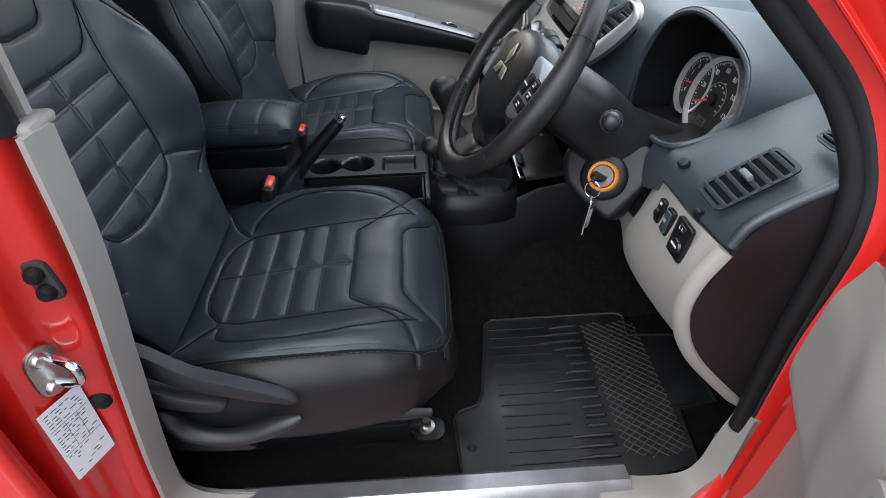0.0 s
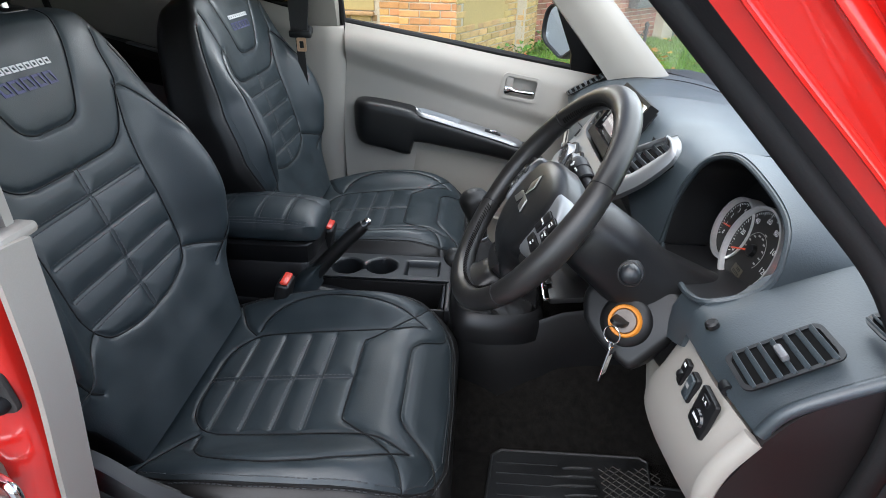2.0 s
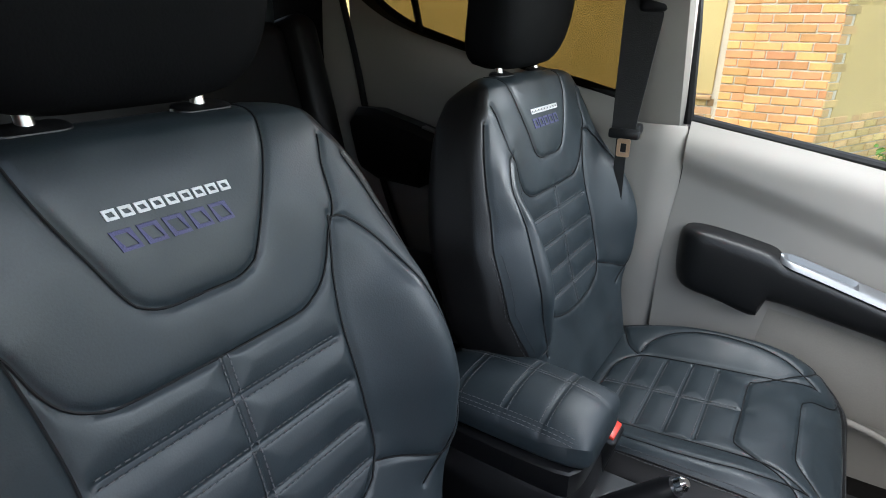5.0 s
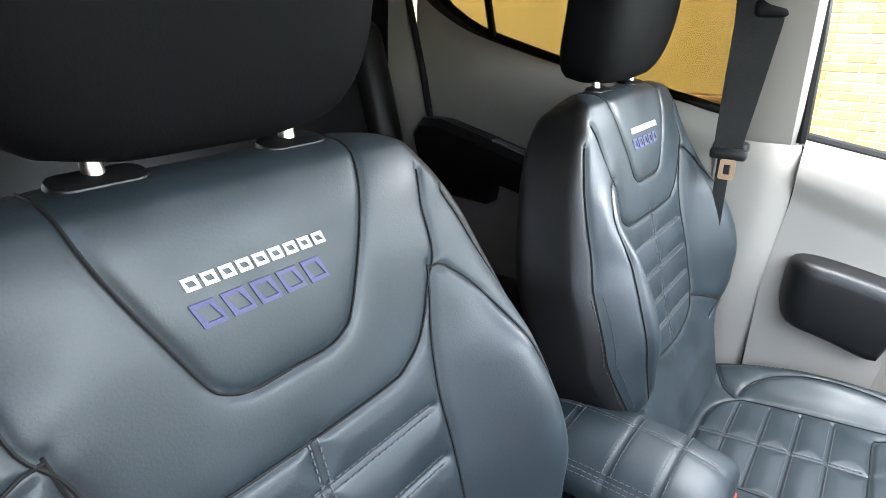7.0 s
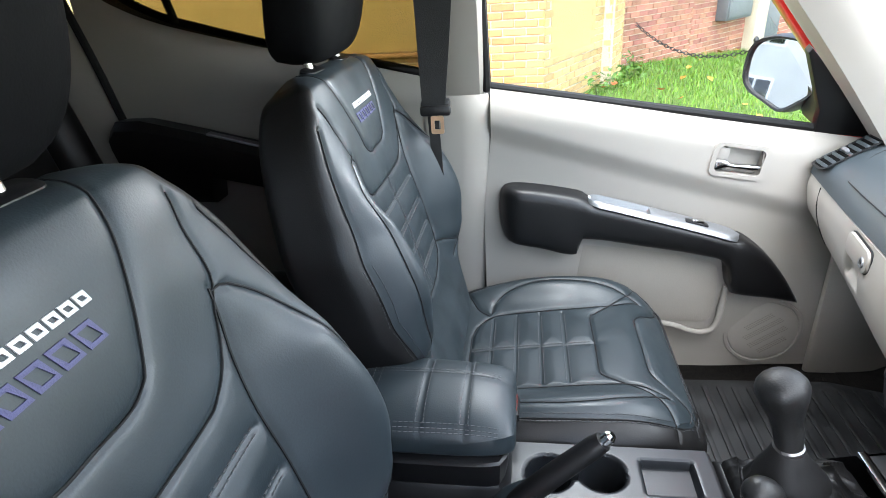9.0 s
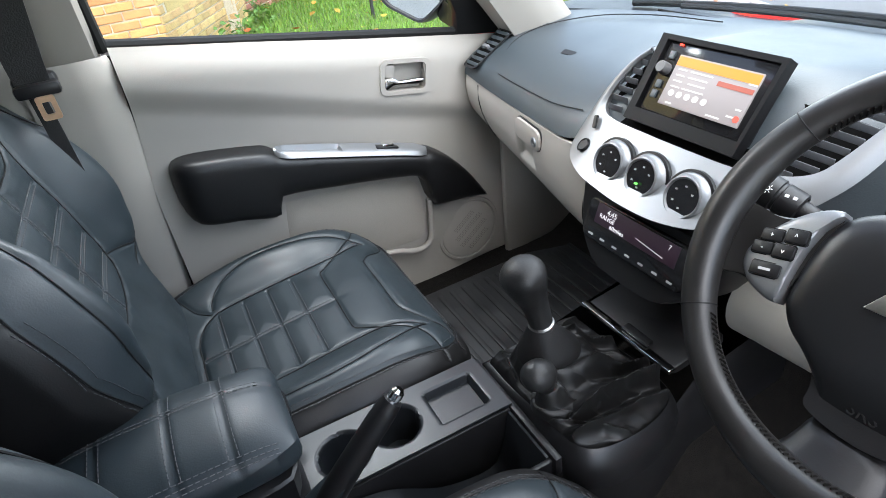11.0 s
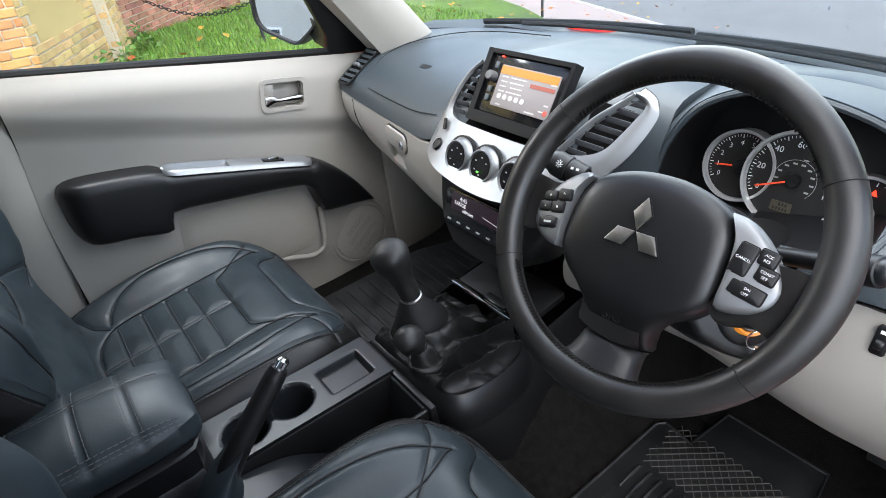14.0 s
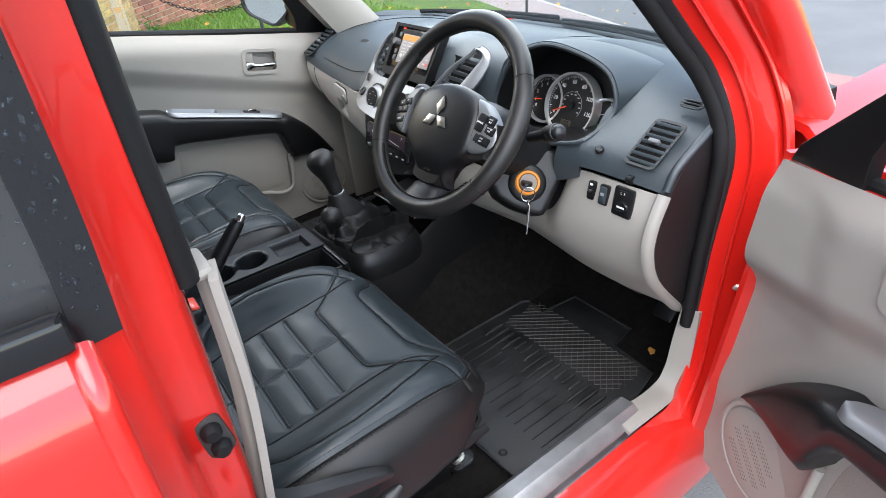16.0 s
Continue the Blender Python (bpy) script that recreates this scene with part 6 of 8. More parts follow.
LIPA, LIPB = spline(IN, 60), spline(OUT, 60)
part("pillar_flange", tube([tuple(p + (q - p) * 0.2 + np.array((0, -0.007, 0.003))) for p, q in zip(LIPA, LIPB)], 0.006, 10, flat=0.6), RED, truck, "red folded flange")
part("pillar_step", tube([tuple(p + (q - p) * 0.72 + np.array((0, -0.012, 0.004))) for p, q in zip(LIPA, LIPB)], 0.011, 10, flat=0.4), RED, truck, "red folded step")
part("a_pillar_outer", tube([(0.80, -0.71, 1.12), (0.66, -0.69, 1.29), (0.42, -0.655, 1.545), (0.24, -0.64, 1.655), (-0.4, -0.62, 1.68)], [0.04, 0.036, 0.034, 0.034, 0.034], 14), RED, truck)
part("a_pillar_outer", tube([(0.70, 0.735, 1.11), (0.52, 0.70, 1.29), (0.27, 0.62, 1.57), (0.15, 0.60, 1.64), (-0.4, 0.60, 1.67)], [0.04, 0.036, 0.034, 0.034, 0.034], 14), RED, truck)
# check strap and hinge bolt
part("check_strap", rbox((0.66, -0.715, 0.835), (0.03, 0.012, 0.022), 0.004, None), STEEL, truck, "zinc door check bracket")
part("strap_bolt", lathe([(0, 0.012), (0.007, 0.012), (0.008, 0.0)], axes((0.655, -0.722, 0.836), (1, 0, 0), (0, 0, 1)), 14), STEEL, truck)
# driver's B pillar: pale trim, red post
TB = [(-0.162, -0.655, 1.235), (-0.166, -0.655, 1.1), (-0.184, -0.655, 0.95), (-0.201, -0.655, 0.80), (-0.207, -0.655, 0.72), (-0.203, -0.655, 0.665), (-0.17, -0.652, 0.628), (-0.1, -0.65, 0.612)]
TA = [(x - 0.012, y + 0.004, z) for x, y, z in TB]
TC = [(x - 0.008 if i < 5 else x - 0.012, -0.69, z - (0.0 if i < 5 else 0.012)) for i, (x, y, z) in enumerate(TB)]
part("b_pillar_trim", join(band(TA, TB, 50, 0.008, 0.004), band(TB, TC, 50, 0.008, 0.003)), GREY, truck, "pale grey pillar trim")
part("trim_end", rbox((-0.172, -0.657, 1.236), (0.022, 0.045, 0.012), 0.005), GREY, truck)
part("upper_b_trim", band([(-0.175, -0.655, 1.24), (-0.172, -0.665, 1.6)], [(-0.28, -0.655, 1.24), (-0.26, -0.65, 1.6)], 10, 0.01), GREY, truck)
post = []
for z, yo, xf in ((0.56, 0.69, -0.225), (0.66, 0.69, -0.224), (0.8, 0.692, -0.212), (1.0, 0.69, -0.19), (1.22, 0.69, -0.186), (1.28, 0.695, -0.184), (1.45, 0.705, -0.182), (1.62, 0.70, -0.18)):
    post.append([(xf, -yo + 0.03, z), (xf - 0.006, -yo + 0.006, z), (xf - 0.02, -yo, z), (xf - 0.034, -yo - 0.003, z), (xf - 0.044, -yo - 0.012, z), (xf - 0.06, -yo - (0.046 if z < 1.24 else 0.026), z), (xf - 0.13, -yo - (0.052 if z < 1.24 else 0.026), z), (xf - 0.13, -yo + 0.05, z)])
part("b_pillar", loft([spline(r + r[:1], 40)[:-1] for r in post], True, (True, True)), RED, truck, "red door post")
lock = thing("door_striker", (-0.239, -0.70, 0.977), "zinc door striker loop bolted to the red post", "door striker")
m = axes((-0.2365, -0.7175, 0.986), (0.43, 0.903, 0), (0, 0, 1))
part("striker_plate", prism(rrect(0.036, 0.066, 0.0178), 0.005, m, 0.002), STEEL, lock)
part("striker_loop", tube([m @ Vector(p) for p in spline([(0.004, 0.016, 0.0), (0.006, 0.017, 0.026), (0.007, 0.013, 0.04), (0.007, -0.004, 0.041), (0.005, -0.013, 0.028), (0.0, -0.018, 0.0)], 36)], 0.0055, 10), CHROME, lock, "bright steel loop")
for q in (-0.02, 0.02):
    part("striker_screw", lathe([(0, 0.007), (0.006, 0.007), (0.009, 0.003), (0.009, 0)], m @ Matrix.Translation((-0.004, q, 0.004)), 16), STEEL, lock)
bump = thing("door_bumper", (-0.21, -0.69, 1.085), "grey plastic door switch with two studs", "door switch")
m = axes((-0.21, -0.688, 1.085), (1, 0, 0.15), (0, 0, 1))
part("bumper_base", prism(rrect(0.026, 0.05, 0.009), 0.006, m, 0.003), mat("grey_rubber", (0.03, 0.028, 0.026), 0.6, bump=0.2), bump)
for dz in (-0.014, 0.014):
    part("stud", lathe([(0, 0.012), (0.006, 0.012), (0.009, 0.008), (0.0095, 0.0)], m @ Matrix.Translation((0, dz * 0.8, 0.004)), 18), SEAL, bump)
solo("rubber_plug", lathe([(0, 0.008), (0.008, 0.008), (0.012, 0.005), (0.0135, 0)], axes((-0.222, -0.689, 0.902), (1, 0, 0.1), (0, 0, 1)), 20), SEAL, "black rubber plug in the red door post", "plug")
lab = thing("tyre_label", (-0.25, -0.697, 0.86), "white paper data label stuck on the red post", "label")
m = axes((-0.241, -0.721, 0.884), (0.42, 0.907, 0), (0, 0, 1)) @ Matrix.Scale(1.55, 4)
part("label_sheet", prism(rrect(0.034, 0.074, 0.001), 0.0008, m), PAPER, lab)
bm = bmesh.new()
random.seed(11)
for k in range(22):
    y = 0.033 - 0.003 * k
    if k in (5, 14):
        rbox((0, y, 0.0009), (0.031, 0.0003, 0.0002), 0, m, bm)
        continue
    x = -0.014
    while x < 0.011:
        w_ = random.uniform(0.002, 0.0055)
        if random.random() < (0.75 if k < 14 else 0.55):
            rbox((x + w_ / 2, y, 0.0009), (w_, 0.0007, 0.0002), 0, m, bm)
        x += w_ + 0.0016
for x in (-0.004, 0.006):
    rbox((x, 0.004, 0.0009), (0.0003, 0.027, 0.0002), 0, m, bm)
part("label_print", bm, INK, lab)
# sill with tread plates
part("sill_trim", sheet([[(x, y, z + dz) for y, z in ((-0.634, 0.558), (-0.637, 0.596), (-0.647, 0.609), (-0.668, 0.612), (-0.676, 0.606), (-0.68, 0.596))] for x, dz in zip(np.linspace(-0.13, 0.47, 24), np.zeros(24))], 0.012), SILLMETAL, truck, "metal tread plate")
bm = bmesh.new()
for y in np.linspace(-0.652, -0.667, 5):
    tube([(-0.1, y, 0.6125), (0.44, y, 0.6125)], 0.0014, 6, bm=bm)
part("tread_ribs", bm, SILLMETAL, truck)
part("outer_tread", sheet([[(x, y, z) for y, z in ((-0.682, 0.595), (-0.684, 0.573), (-0.69, 0.57), (-0.722, 0.568), (-0.732, 0.564))] for x in np.linspace(-0.13, 0.475, 16)], 0.004), SILLMETAL, truck, "brushed outer tread plate")
for x in (0.44, 0.26, 0.05):
    part("tread_screw", lathe([(0, 0.003), (0.004, 0.003), (0.006, 0.0)], Matrix.Translation((x, -0.706, 0.57)), 14), STEEL, truck)
part("sill_curve", band([(0.42, -0.645, 0.604), (0.49, -0.66, 0.604), (0.553, -0.66, 0.608), (0.582, -0.66, 0.642), (0.594, -0.66, 0.705), (0.612, -0.66, 0.778)], [(0.42, -0.70, 0.6), (0.5, -0.702, 0.602), (0.568, -0.702, 0.606), (0.592, -0.70, 0.645), (0.6, -0.698, 0.7), (0.612, -0.695, 0.785)], 30, 0.01, 0.006), GREY, truck, "pale grey sill moulding")
part("sill_red", sheet([[(x, y, z) for y, z in spline([(-0.70, 0.585), (-0.735, 0.58), (-0.755, 0.565), (-0.77, 0.52), (-0.77, 0.42), (-0.74, 0.36)], 16)] for x in np.linspace(-0.4, 0.75, 20)], 0.01), RED, truck, "red sill")
part("jamb_low", band([(0.46, -0.70, 0.585), (0.53, -0.702, 0.60), (0.60, -0.70, 0.66), (0.64, -0.70, 0.75)], [(0.48, -0.76, 0.555), (0.60, -0.762, 0.56), (0.68, -0.76, 0.62), (0.71, -0.755, 0.75)], 30, 0.01, 0.005), RED, truck)
# rear door on the driver's side
rdd = thing("rear_driver_door", (-0.6, -0.75, 0.6), "closed red rear door with wet black window frame", "car door")
part("door_skin", sheet([[(x, y, z) for y, z in spline([(-0.742, 1.262), (-0.765, 1.235), (-0.778, 1.15), (-0.785, 1.0), (-0.78, 0.8), (-0.76, 0.6)], 20)] for x in np.linspace(-0.263, -1.2, 18)], 0.012), RED, rdd, "red door skin")
part("door_edge", tube(spline([(-0.262, -0.745, 1.258), (-0.262, -0.768, 1.235), (-0.265, -0.78, 1.15), (-0.268, -0.785, 1.0), (-0.27, -0.78, 0.8), (-0.27, -0.76, 0.6)], 30), 0.009, 10), RED, rdd)
part("waist_strip", rbox((-0.72, -0.752, 1.277), (0.92, 0.02, 0.026), 0.006), GLOSSBLACK, rdd, "gloss waist strip")
FR = [(-0.236, 1.25), (-0.229, 1.34), (-0.2255, 1.45), (-0.221, 1.58)]
part("window_frame", band([(x, -0.732 - 0.1 * (z - 1.262), z) for x, z in FR], [(x - 0.027, -0.737 - 0.1 * (z - 1.262), z) for x, z in FR], 24, 0.012), mat("wet_black_trim", (0.014, 0.0145, 0.016), 0.3, var=0.15, grain=300, bump=0.1), rdd, "black window frame with raindrops")
part("window_glass", band([(x - 0.027, -0.733 - 0.1 * (z - 1.262), z) for x, z in FR], [(-1.1, -0.733 - 0.1 * (z - 1.262), z) for x, z in FR], 12, 0.004), mat("dark_privacy_glass", (0.04, 0.04, 0.041), 0.06, var=0.05, bump=0, spec=0.8), rdd, "dark privacy glass")
random.seed(5)
bm = bmesh.new()
for k in range(190):
    z = random.uniform(1.27, 1.5)
    x = np.interp(z, [p[1] for p in FR], [p[0] for p in FR]) - random.uniform(0.002, 0.05)
    y = -0.7365 - 0.1 * (z - 1.262)
    r = random.choice((0.0006, 0.0009, 0.0012, 0.0018))
    bmesh.ops.create_icosphere(bm, subdivisions=1, radius=r, matrix=Matrix.Translation((x, y, z)) @ Matrix.Diagonal((1, 0.5, random.uniform(0.8, 1.6), 1)))
for k in range(110):
    t = random.random()
    x, z = -0.262 - random.random() * 0.5, random.uniform(1.0, 1.24)
    bmesh.ops.create_icosphere(bm, subdivisions=1, radius=random.choice((0.0009, 0.0014)), matrix=Matrix.Translation((x, -0.778 - 0.012 * (1.2 - z), z)) @ Matrix.Diagonal((1, 0.6, 1, 1)))
WATER = glass("water", (0.82, 0.86, 0.9))
dr = part("raindrops", bm, WATER, rdd, "beaded raindrops")
dr["kind"] = "stuff"

# bonnet, wing, scuttle and wipers
part("bonnet", sheet([[(x, y, 1.126 - 0.09 * float(smooth(1.04, 1.22, x)) - 0.2 * (x - 1.02) - 0.05 * (y / 0.8) ** 4 - 0.02 * float(smooth(0.22, 0.05, y)) + 0.024 * math.exp(-(((y - 0.31) / 0.1) ** 4)) * float(smooth(1.3, 1.1, x))) for y in np.linspace(-0.74, 0.74, 20)] for x in np.linspace(1.02, 2.2, 24)], 0.02), RED, truck, "red bonnet")
part("front_wing", sheet([[(x, y - 0.03 * smooth(1.0, 0.8, z) * 1.0, z) for y, z in spline([(-0.70, 1.115), (-0.745, 1.10), (-0.775, 1.05), (-0.79, 0.9), (-0.79, 0.6)], 16)] for x in np.linspace(0.735, 2.1, 16)], 0.015), RED, truck, "red front wing")
part("scuttle", sheet([[(x - 0.2 * abs(y / 0.72) ** 2.2, y, z) for x, z in ((0.95, 1.14), (1.0, 1.128 + 0.012 * (1 - math.exp(-(((y - 0.31) / 0.1) ** 4)))), (1.05, 1.12 + 0.022 * (1 - math.exp(-(((y - 0.31) / 0.1) ** 4)))), (1.07, 1.08))] for y in np.linspace(-0.72, 0.72, 60)], 0.01), BLACK, truck, "black scuttle panel")
for y0, y1 in ((0.42, -0.18), (-0.1, -0.6)):
    wp = thing("windscreen_wiper", (0.98, y0, 1.13), "black windscreen wiper resting on the glass", "wiper", "wipers")
    f = lambda y: 0.955 - 0.18 * abs(y / 0.68) ** 2.2
    part("wiper_arm", tube([(f(y) + 0.035 - 0.02 * t, y, 1.158 + 0.012 * t) for t, y in zip(np.linspace(0, 1, 12), np.linspace(y0 + 0.12, y1 + 0.2, 12))], 0.006, 8, flat=1.4), SEAL, wp)
    part("wiper_blade", tube([(f(y) + 0.005, y, 1.162) for y in np.linspace(y0, y1, 18)], 0.0055, 8), SEAL, wp)

# ---------- doors ----------
def put(bm, m):
    if m:
        bmesh.ops.transform(bm, matrix=m, verts=bm.verts)
        if m.determinant() < 0:
            bmesh.ops.reverse_faces(bm, faces=bm.faces)
    return bm


def waist(x):
    return 1.247 - 0.163 * (x + 0.1)


FRONT_STEP = [(0.739, 0.621), (0.858, 0.523), (0.91, 0.494), (0.964, 0.479), (1.01, 0.481), (1.057, 0.5), (1.077, 0.497), (1.109, 0.51), (1.132, 0.54), (1.145, 0.58)]


def lining_y(x, z):
    """The inner face of a front door: a rolled waist, a soft crease and a step where the dashboard's end meets it."""
    top = waist(x)
    crease = 1.178 - 0.28 * (x + 0.13)
    y = 0.632 + 0.022 * smooth(top - 0.07, top + 0.012, z) ** 2
    y += 0.018 * smooth(crease + 0.006, crease - 0.05, z)
    y += 0.01 * smooth(0.72, 0.60, z) + 0.05 * smooth(0.34, 0.62, x) * smooth(1.0, 0.9, z) * 0.4
    sx = np.interp(z, *zip(*FRONT_STEP))
    y += 0.006 * smooth(sx - 0.03, sx + 0.03, x) * smooth(0.70, 0.76, z) * smooth(1.135, 1.10, z)
    return y


def front_door(door, m):
    hz, hx = 1.098, 0.353
    rows = []
    for x in np.linspace(-0.178, 0.62, 134):
        rows.append([(x + 0.02 * float(smooth(0.95, 1.2, z) * smooth(0.3, 0.0, x)) + 0.03 * float(smooth(1.0, 0.85, z) * smooth(0.62, 0.5, z) * smooth(0.5, 0.62, x)), float(lining_y(x, z)), float(z)) for z in np.linspace(0.50, waist(x), 120)])
    lin = sheet(rows, 0.02)
    # the handle's well goes through the lining
    bmesh.ops.delete(lin, geom=[f for f in lin.faces if abs(f.calc_center_median().x - hx) < 0.047 and abs(f.calc_center_median().z + 0.16 * (f.calc_center_median().x - hx) - hz) < 0.029], context="FACES")
    part("lining", put(lin, m), GREY, door, "pale grey moulded lining")
    part("window_seal", put(tube([(x, 0.664, waist(x) + 0.006) for x in np.linspace(-0.165, 0.53, 20)], 0.009, 8), m), SEAL, door, "black window seal")
    # armrest: two lofts over a common outline
    top = [(-0.143, 1.0), (-0.138, 1.035), (-0.115, 1.048), (-0.05, 1.043), (0.06, 1.022), (0.2, 0.985), (0.33, 0.948), (0.385, 0.925), (0.44, 0.882), (0.49, 0.825), (0.535, 0.757)]
    bot = [(-0.143, 0.97), (-0.135, 0.935), (-0.115, 0.915), (-0.05, 0.902), (0.028, 0.886), (0.043, 0.926), (0.17, 0.91), (0.30, 0.888), (0.352, 0.868), (0.372, 0.80), (0.39, 0.786), (0.46, 0.768), (0.532, 0.75)]
    T = spline(top, 70)
    bx, bz = zip(*spline(bot, 260))
    rows = []
    for x, zt in T:
        zb = float(np.interp(x, bx, bz))
        zt -= 0.009 * float(smooth(0.036, 0.056, x) * smooth(0.385, 0.36, x))
        h = max(0.004, zt - zb)
        d = 0.062 * (1 - 0.55 * smooth(0.36, 0.53, x)) * math.sqrt(max(0.02, 1 - (max(0.0, -0.09 - x) / 0.0535) ** 2))
        d = max(d, 0.008)
        yb = float(lining_y(x, 0.5 * (zt + zb))) + 0.004
        rows.append([tuple(p) for p in spline([(x, yb, zt + 0.004), (x, yb - d * 0.7, zt + 0.002), (x, yb - d * 0.92, zt - 0.004), (x, yb - d, zt - 0.14 * h - 0.004), (x, yb - d * 0.96, zb + 0.35 * h), (x, yb - d * 0.8, zb + 0.08 * h), (x, yb - d * 0.5, zb), (x, yb, zb)], 26)])
    armp = part("door_armrest", put(loft(rows, False, (True, True)), m), mat("soft_black_vinyl", (0.006, 0.006, 0.0064), 0.42, spec=0.4, grain=500, bump=0.3, dist=0.001), door, "soft black door armrest")
    ins = []
    for t in np.linspace(0, 1, 64):
        x = 0.05 + 0.322 * t
        zt = float(np.interp(x, [p[0] for p in T], [p[1] for p in T]))
        k = min(1.0, (min(t, 1 - t) * 12) ** 0.5 + 0.08)
        L_ = float(lining_y(x, zt)) + 0.004
        dip = 0.011 * float(smooth(0.02, 0.05, t) * smooth(0.42, 0.39, t))
        sec = [(0.020, 0.0072, 0.0), (0.0245, 0.0080, 0.0), (0.0275, 0.0076, 1.0), (0.0400, 0.0062, 1.0), (0.0500, 0.0030, 0.9), (0.0525, 0.0016, 0.0), (0.0575, -0.0020, 0.0), (0.0612, -0.0085, 0.0)]
        ins.append([(x, L_ - (0.042 + (o - 0.042) * k), zt + h - dip * c) for o, h, c in sec])
    part("switch_strip", put(sheet(ins, -0.004), m), SILVER, armp, "silver switch strip with a pull recess")
    zt = float(np.interp(0.27, [p[0] for p in T], [p[1] for p in T]))
    part("switch_bed", put(rbox((0.28, float(lining_y(0.28, zt)) - 0.037, zt + 0.0015), (0.05, 0.018, 0.006), 0.002, Matrix.Translation((0.28, 0, zt)) @ Matrix.Rotation(radians(15), 4, "Y") @ Matrix.Translation((-0.28, 0, -zt))), m), BLACK, armp)
    part("window_switch", put(rbox((0.282, float(lining_y(0.28, zt)) - 0.037, zt + 0.006), (0.026, 0.014, 0.009), 0.003, Matrix.Translation((0.28, 0, zt)) @ Matrix.Rotation(radians(9), 4, "Y") @ Matrix.Translation((-0.28, 0, -zt))), m), CHROME, armp, "bright window switch")
    # lower insert, pocket and speaker
    pock = spline([(0.046, 0.90), (0.17, 0.888), (0.30, 0.868), (0.348, 0.85), (0.36, 0.80), (0.358, 0.72), (0.34, 0.69), (0.2, 0.70), (0.06, 0.735), (0.035, 0.80), (0.046, 0.90)], 40)[:-1]
    part("pocket_panel", put(prism([tuple(p) for p in pock], 0.010, axes((0, 0.659, 0), (1, 0, 0), (0, 0, 1)), 0.006), m), mat("lower_lining", (0.25, 0.228, 0.2), 0.85, var=0.08, grain=500, bump=0.4, dist=0.001), door)
    part("pocket_lip", put(tube([(x, 0.635, z) for x, z in spline([(0.22, 0.70), (0.275, 0.688), (0.30, 0.678), (0.335, 0.672), (0.362, 0.69), (0.37, 0.75), (0.372, 0.80)], 30)], 0.007, 10), m), GREY, door)
    sm = axes((0.484, float(lining_y(0.484, 0.66)) - 0.003, 0.66), (1, 0.035, 0), (0, 0, 1))
    part("speaker_grille", put(lathe([(0, 0.006), (0.05, 0.006), (0.072, 0.0045), (0.079, 0.0025), (0.0815, -0.001), (0.084, 0.0025), (0.089, 0.0025), (0.092, -0.002)], sm, 64), m), GREY, door, "pale speaker grille")
    bm = bmesh.new()
    for row, u0 in enumerate((-0.036, -0.014, 0.010, 0.034)):
        for line in range(3):
            for k in range(-9, 10):
                u, v = u0 + 0.0055 * line + 0.0018 * k, 0.0062 * k - 0.4 * u0
                if math.hypot(u, v) < 0.064 and abs(k) < 9 - 2 * abs(row - 1.5):
                    rbox((u, v, 0.0054), (0.0022, 0.0036, 0.0016), 0.0, sm @ Matrix.Rotation(radians(-38), 4, "Z"), bm)
    part("grille_slots", put(bm, m), mat("grille_shade", (0.15, 0.14, 0.12), 0.8, bump=0), door)
    hm = axes((hx, float(lining_y(hx, hz)) + 0.0005, hz), (1, 0, -0.16), (0.16, 0, 1))
    part("handle_surround", put(ring_prism(rrect(0.111, 0.073, 0.014), rrect(0.093, 0.055, 0.01), 0.0055, hm), m), GREY, door)
    part("handle_well", put(join(prism(rrect(0.1, 0.062, 0.01), 0.001, hm @ Matrix.Translation((0, 0, -0.024))), ring_prism(rrect(0.1, 0.062, 0.011), rrect(0.094, 0.056, 0.01), 0.027, hm @ Matrix.Translation((0, 0, -0.0245)))), m), GREY, door)
    part("handle_lever", put(prism([tuple(p) for p in spline([(-0.045, -0.003), (-0.024, -0.002), (-0.012, -0.008), (0.04, -0.005), (0.0445, -0.012), (0.03, -0.0165), (-0.02, -0.017), (-0.044, -0.0255), (-0.045, -0.003)], 32)[:-1]], 0.012, hm @ Matrix.Translation((0, 0, -0.007)), 0.004), m), CHROME, door, "chrome door handle")
    part("lock_tab", put(rbox((-0.034, 0.0115, -0.006), (0.022, 0.027, 0.014), 0.003, hm), m), GREY, door)
    part("mirror_corner", put(prism([(0.495, waist(0.495) - 1.148), (0.615, -0.015), (0.60, 0.015), (0.44, 0.18), (0.435, 0.17), (0.49, 0.05)], 0.02, axes((0, 0.672, 1.15), (1, 0, 0), (0, -0.25, 1)), 0.004), m), BLACK, door, "black mirror corner trim")
    g = part("window_glass", put(sheet([[(x, 0.674 - 0.3 * (z0 + (zt - z0) * v - 1.2) * v, z0 + (zt - z0) * v) for v in np.linspace(0, 1, 6)] for x, z0, zt in ((-0.165, waist(-0.165), 1.56), (0.1, waist(0.1), 1.57), (0.3, waist(0.3), 1.45), (0.49, waist(0.49), 1.22))], 0.004), m), CLEAR, door)
    g.visible_shadow = False


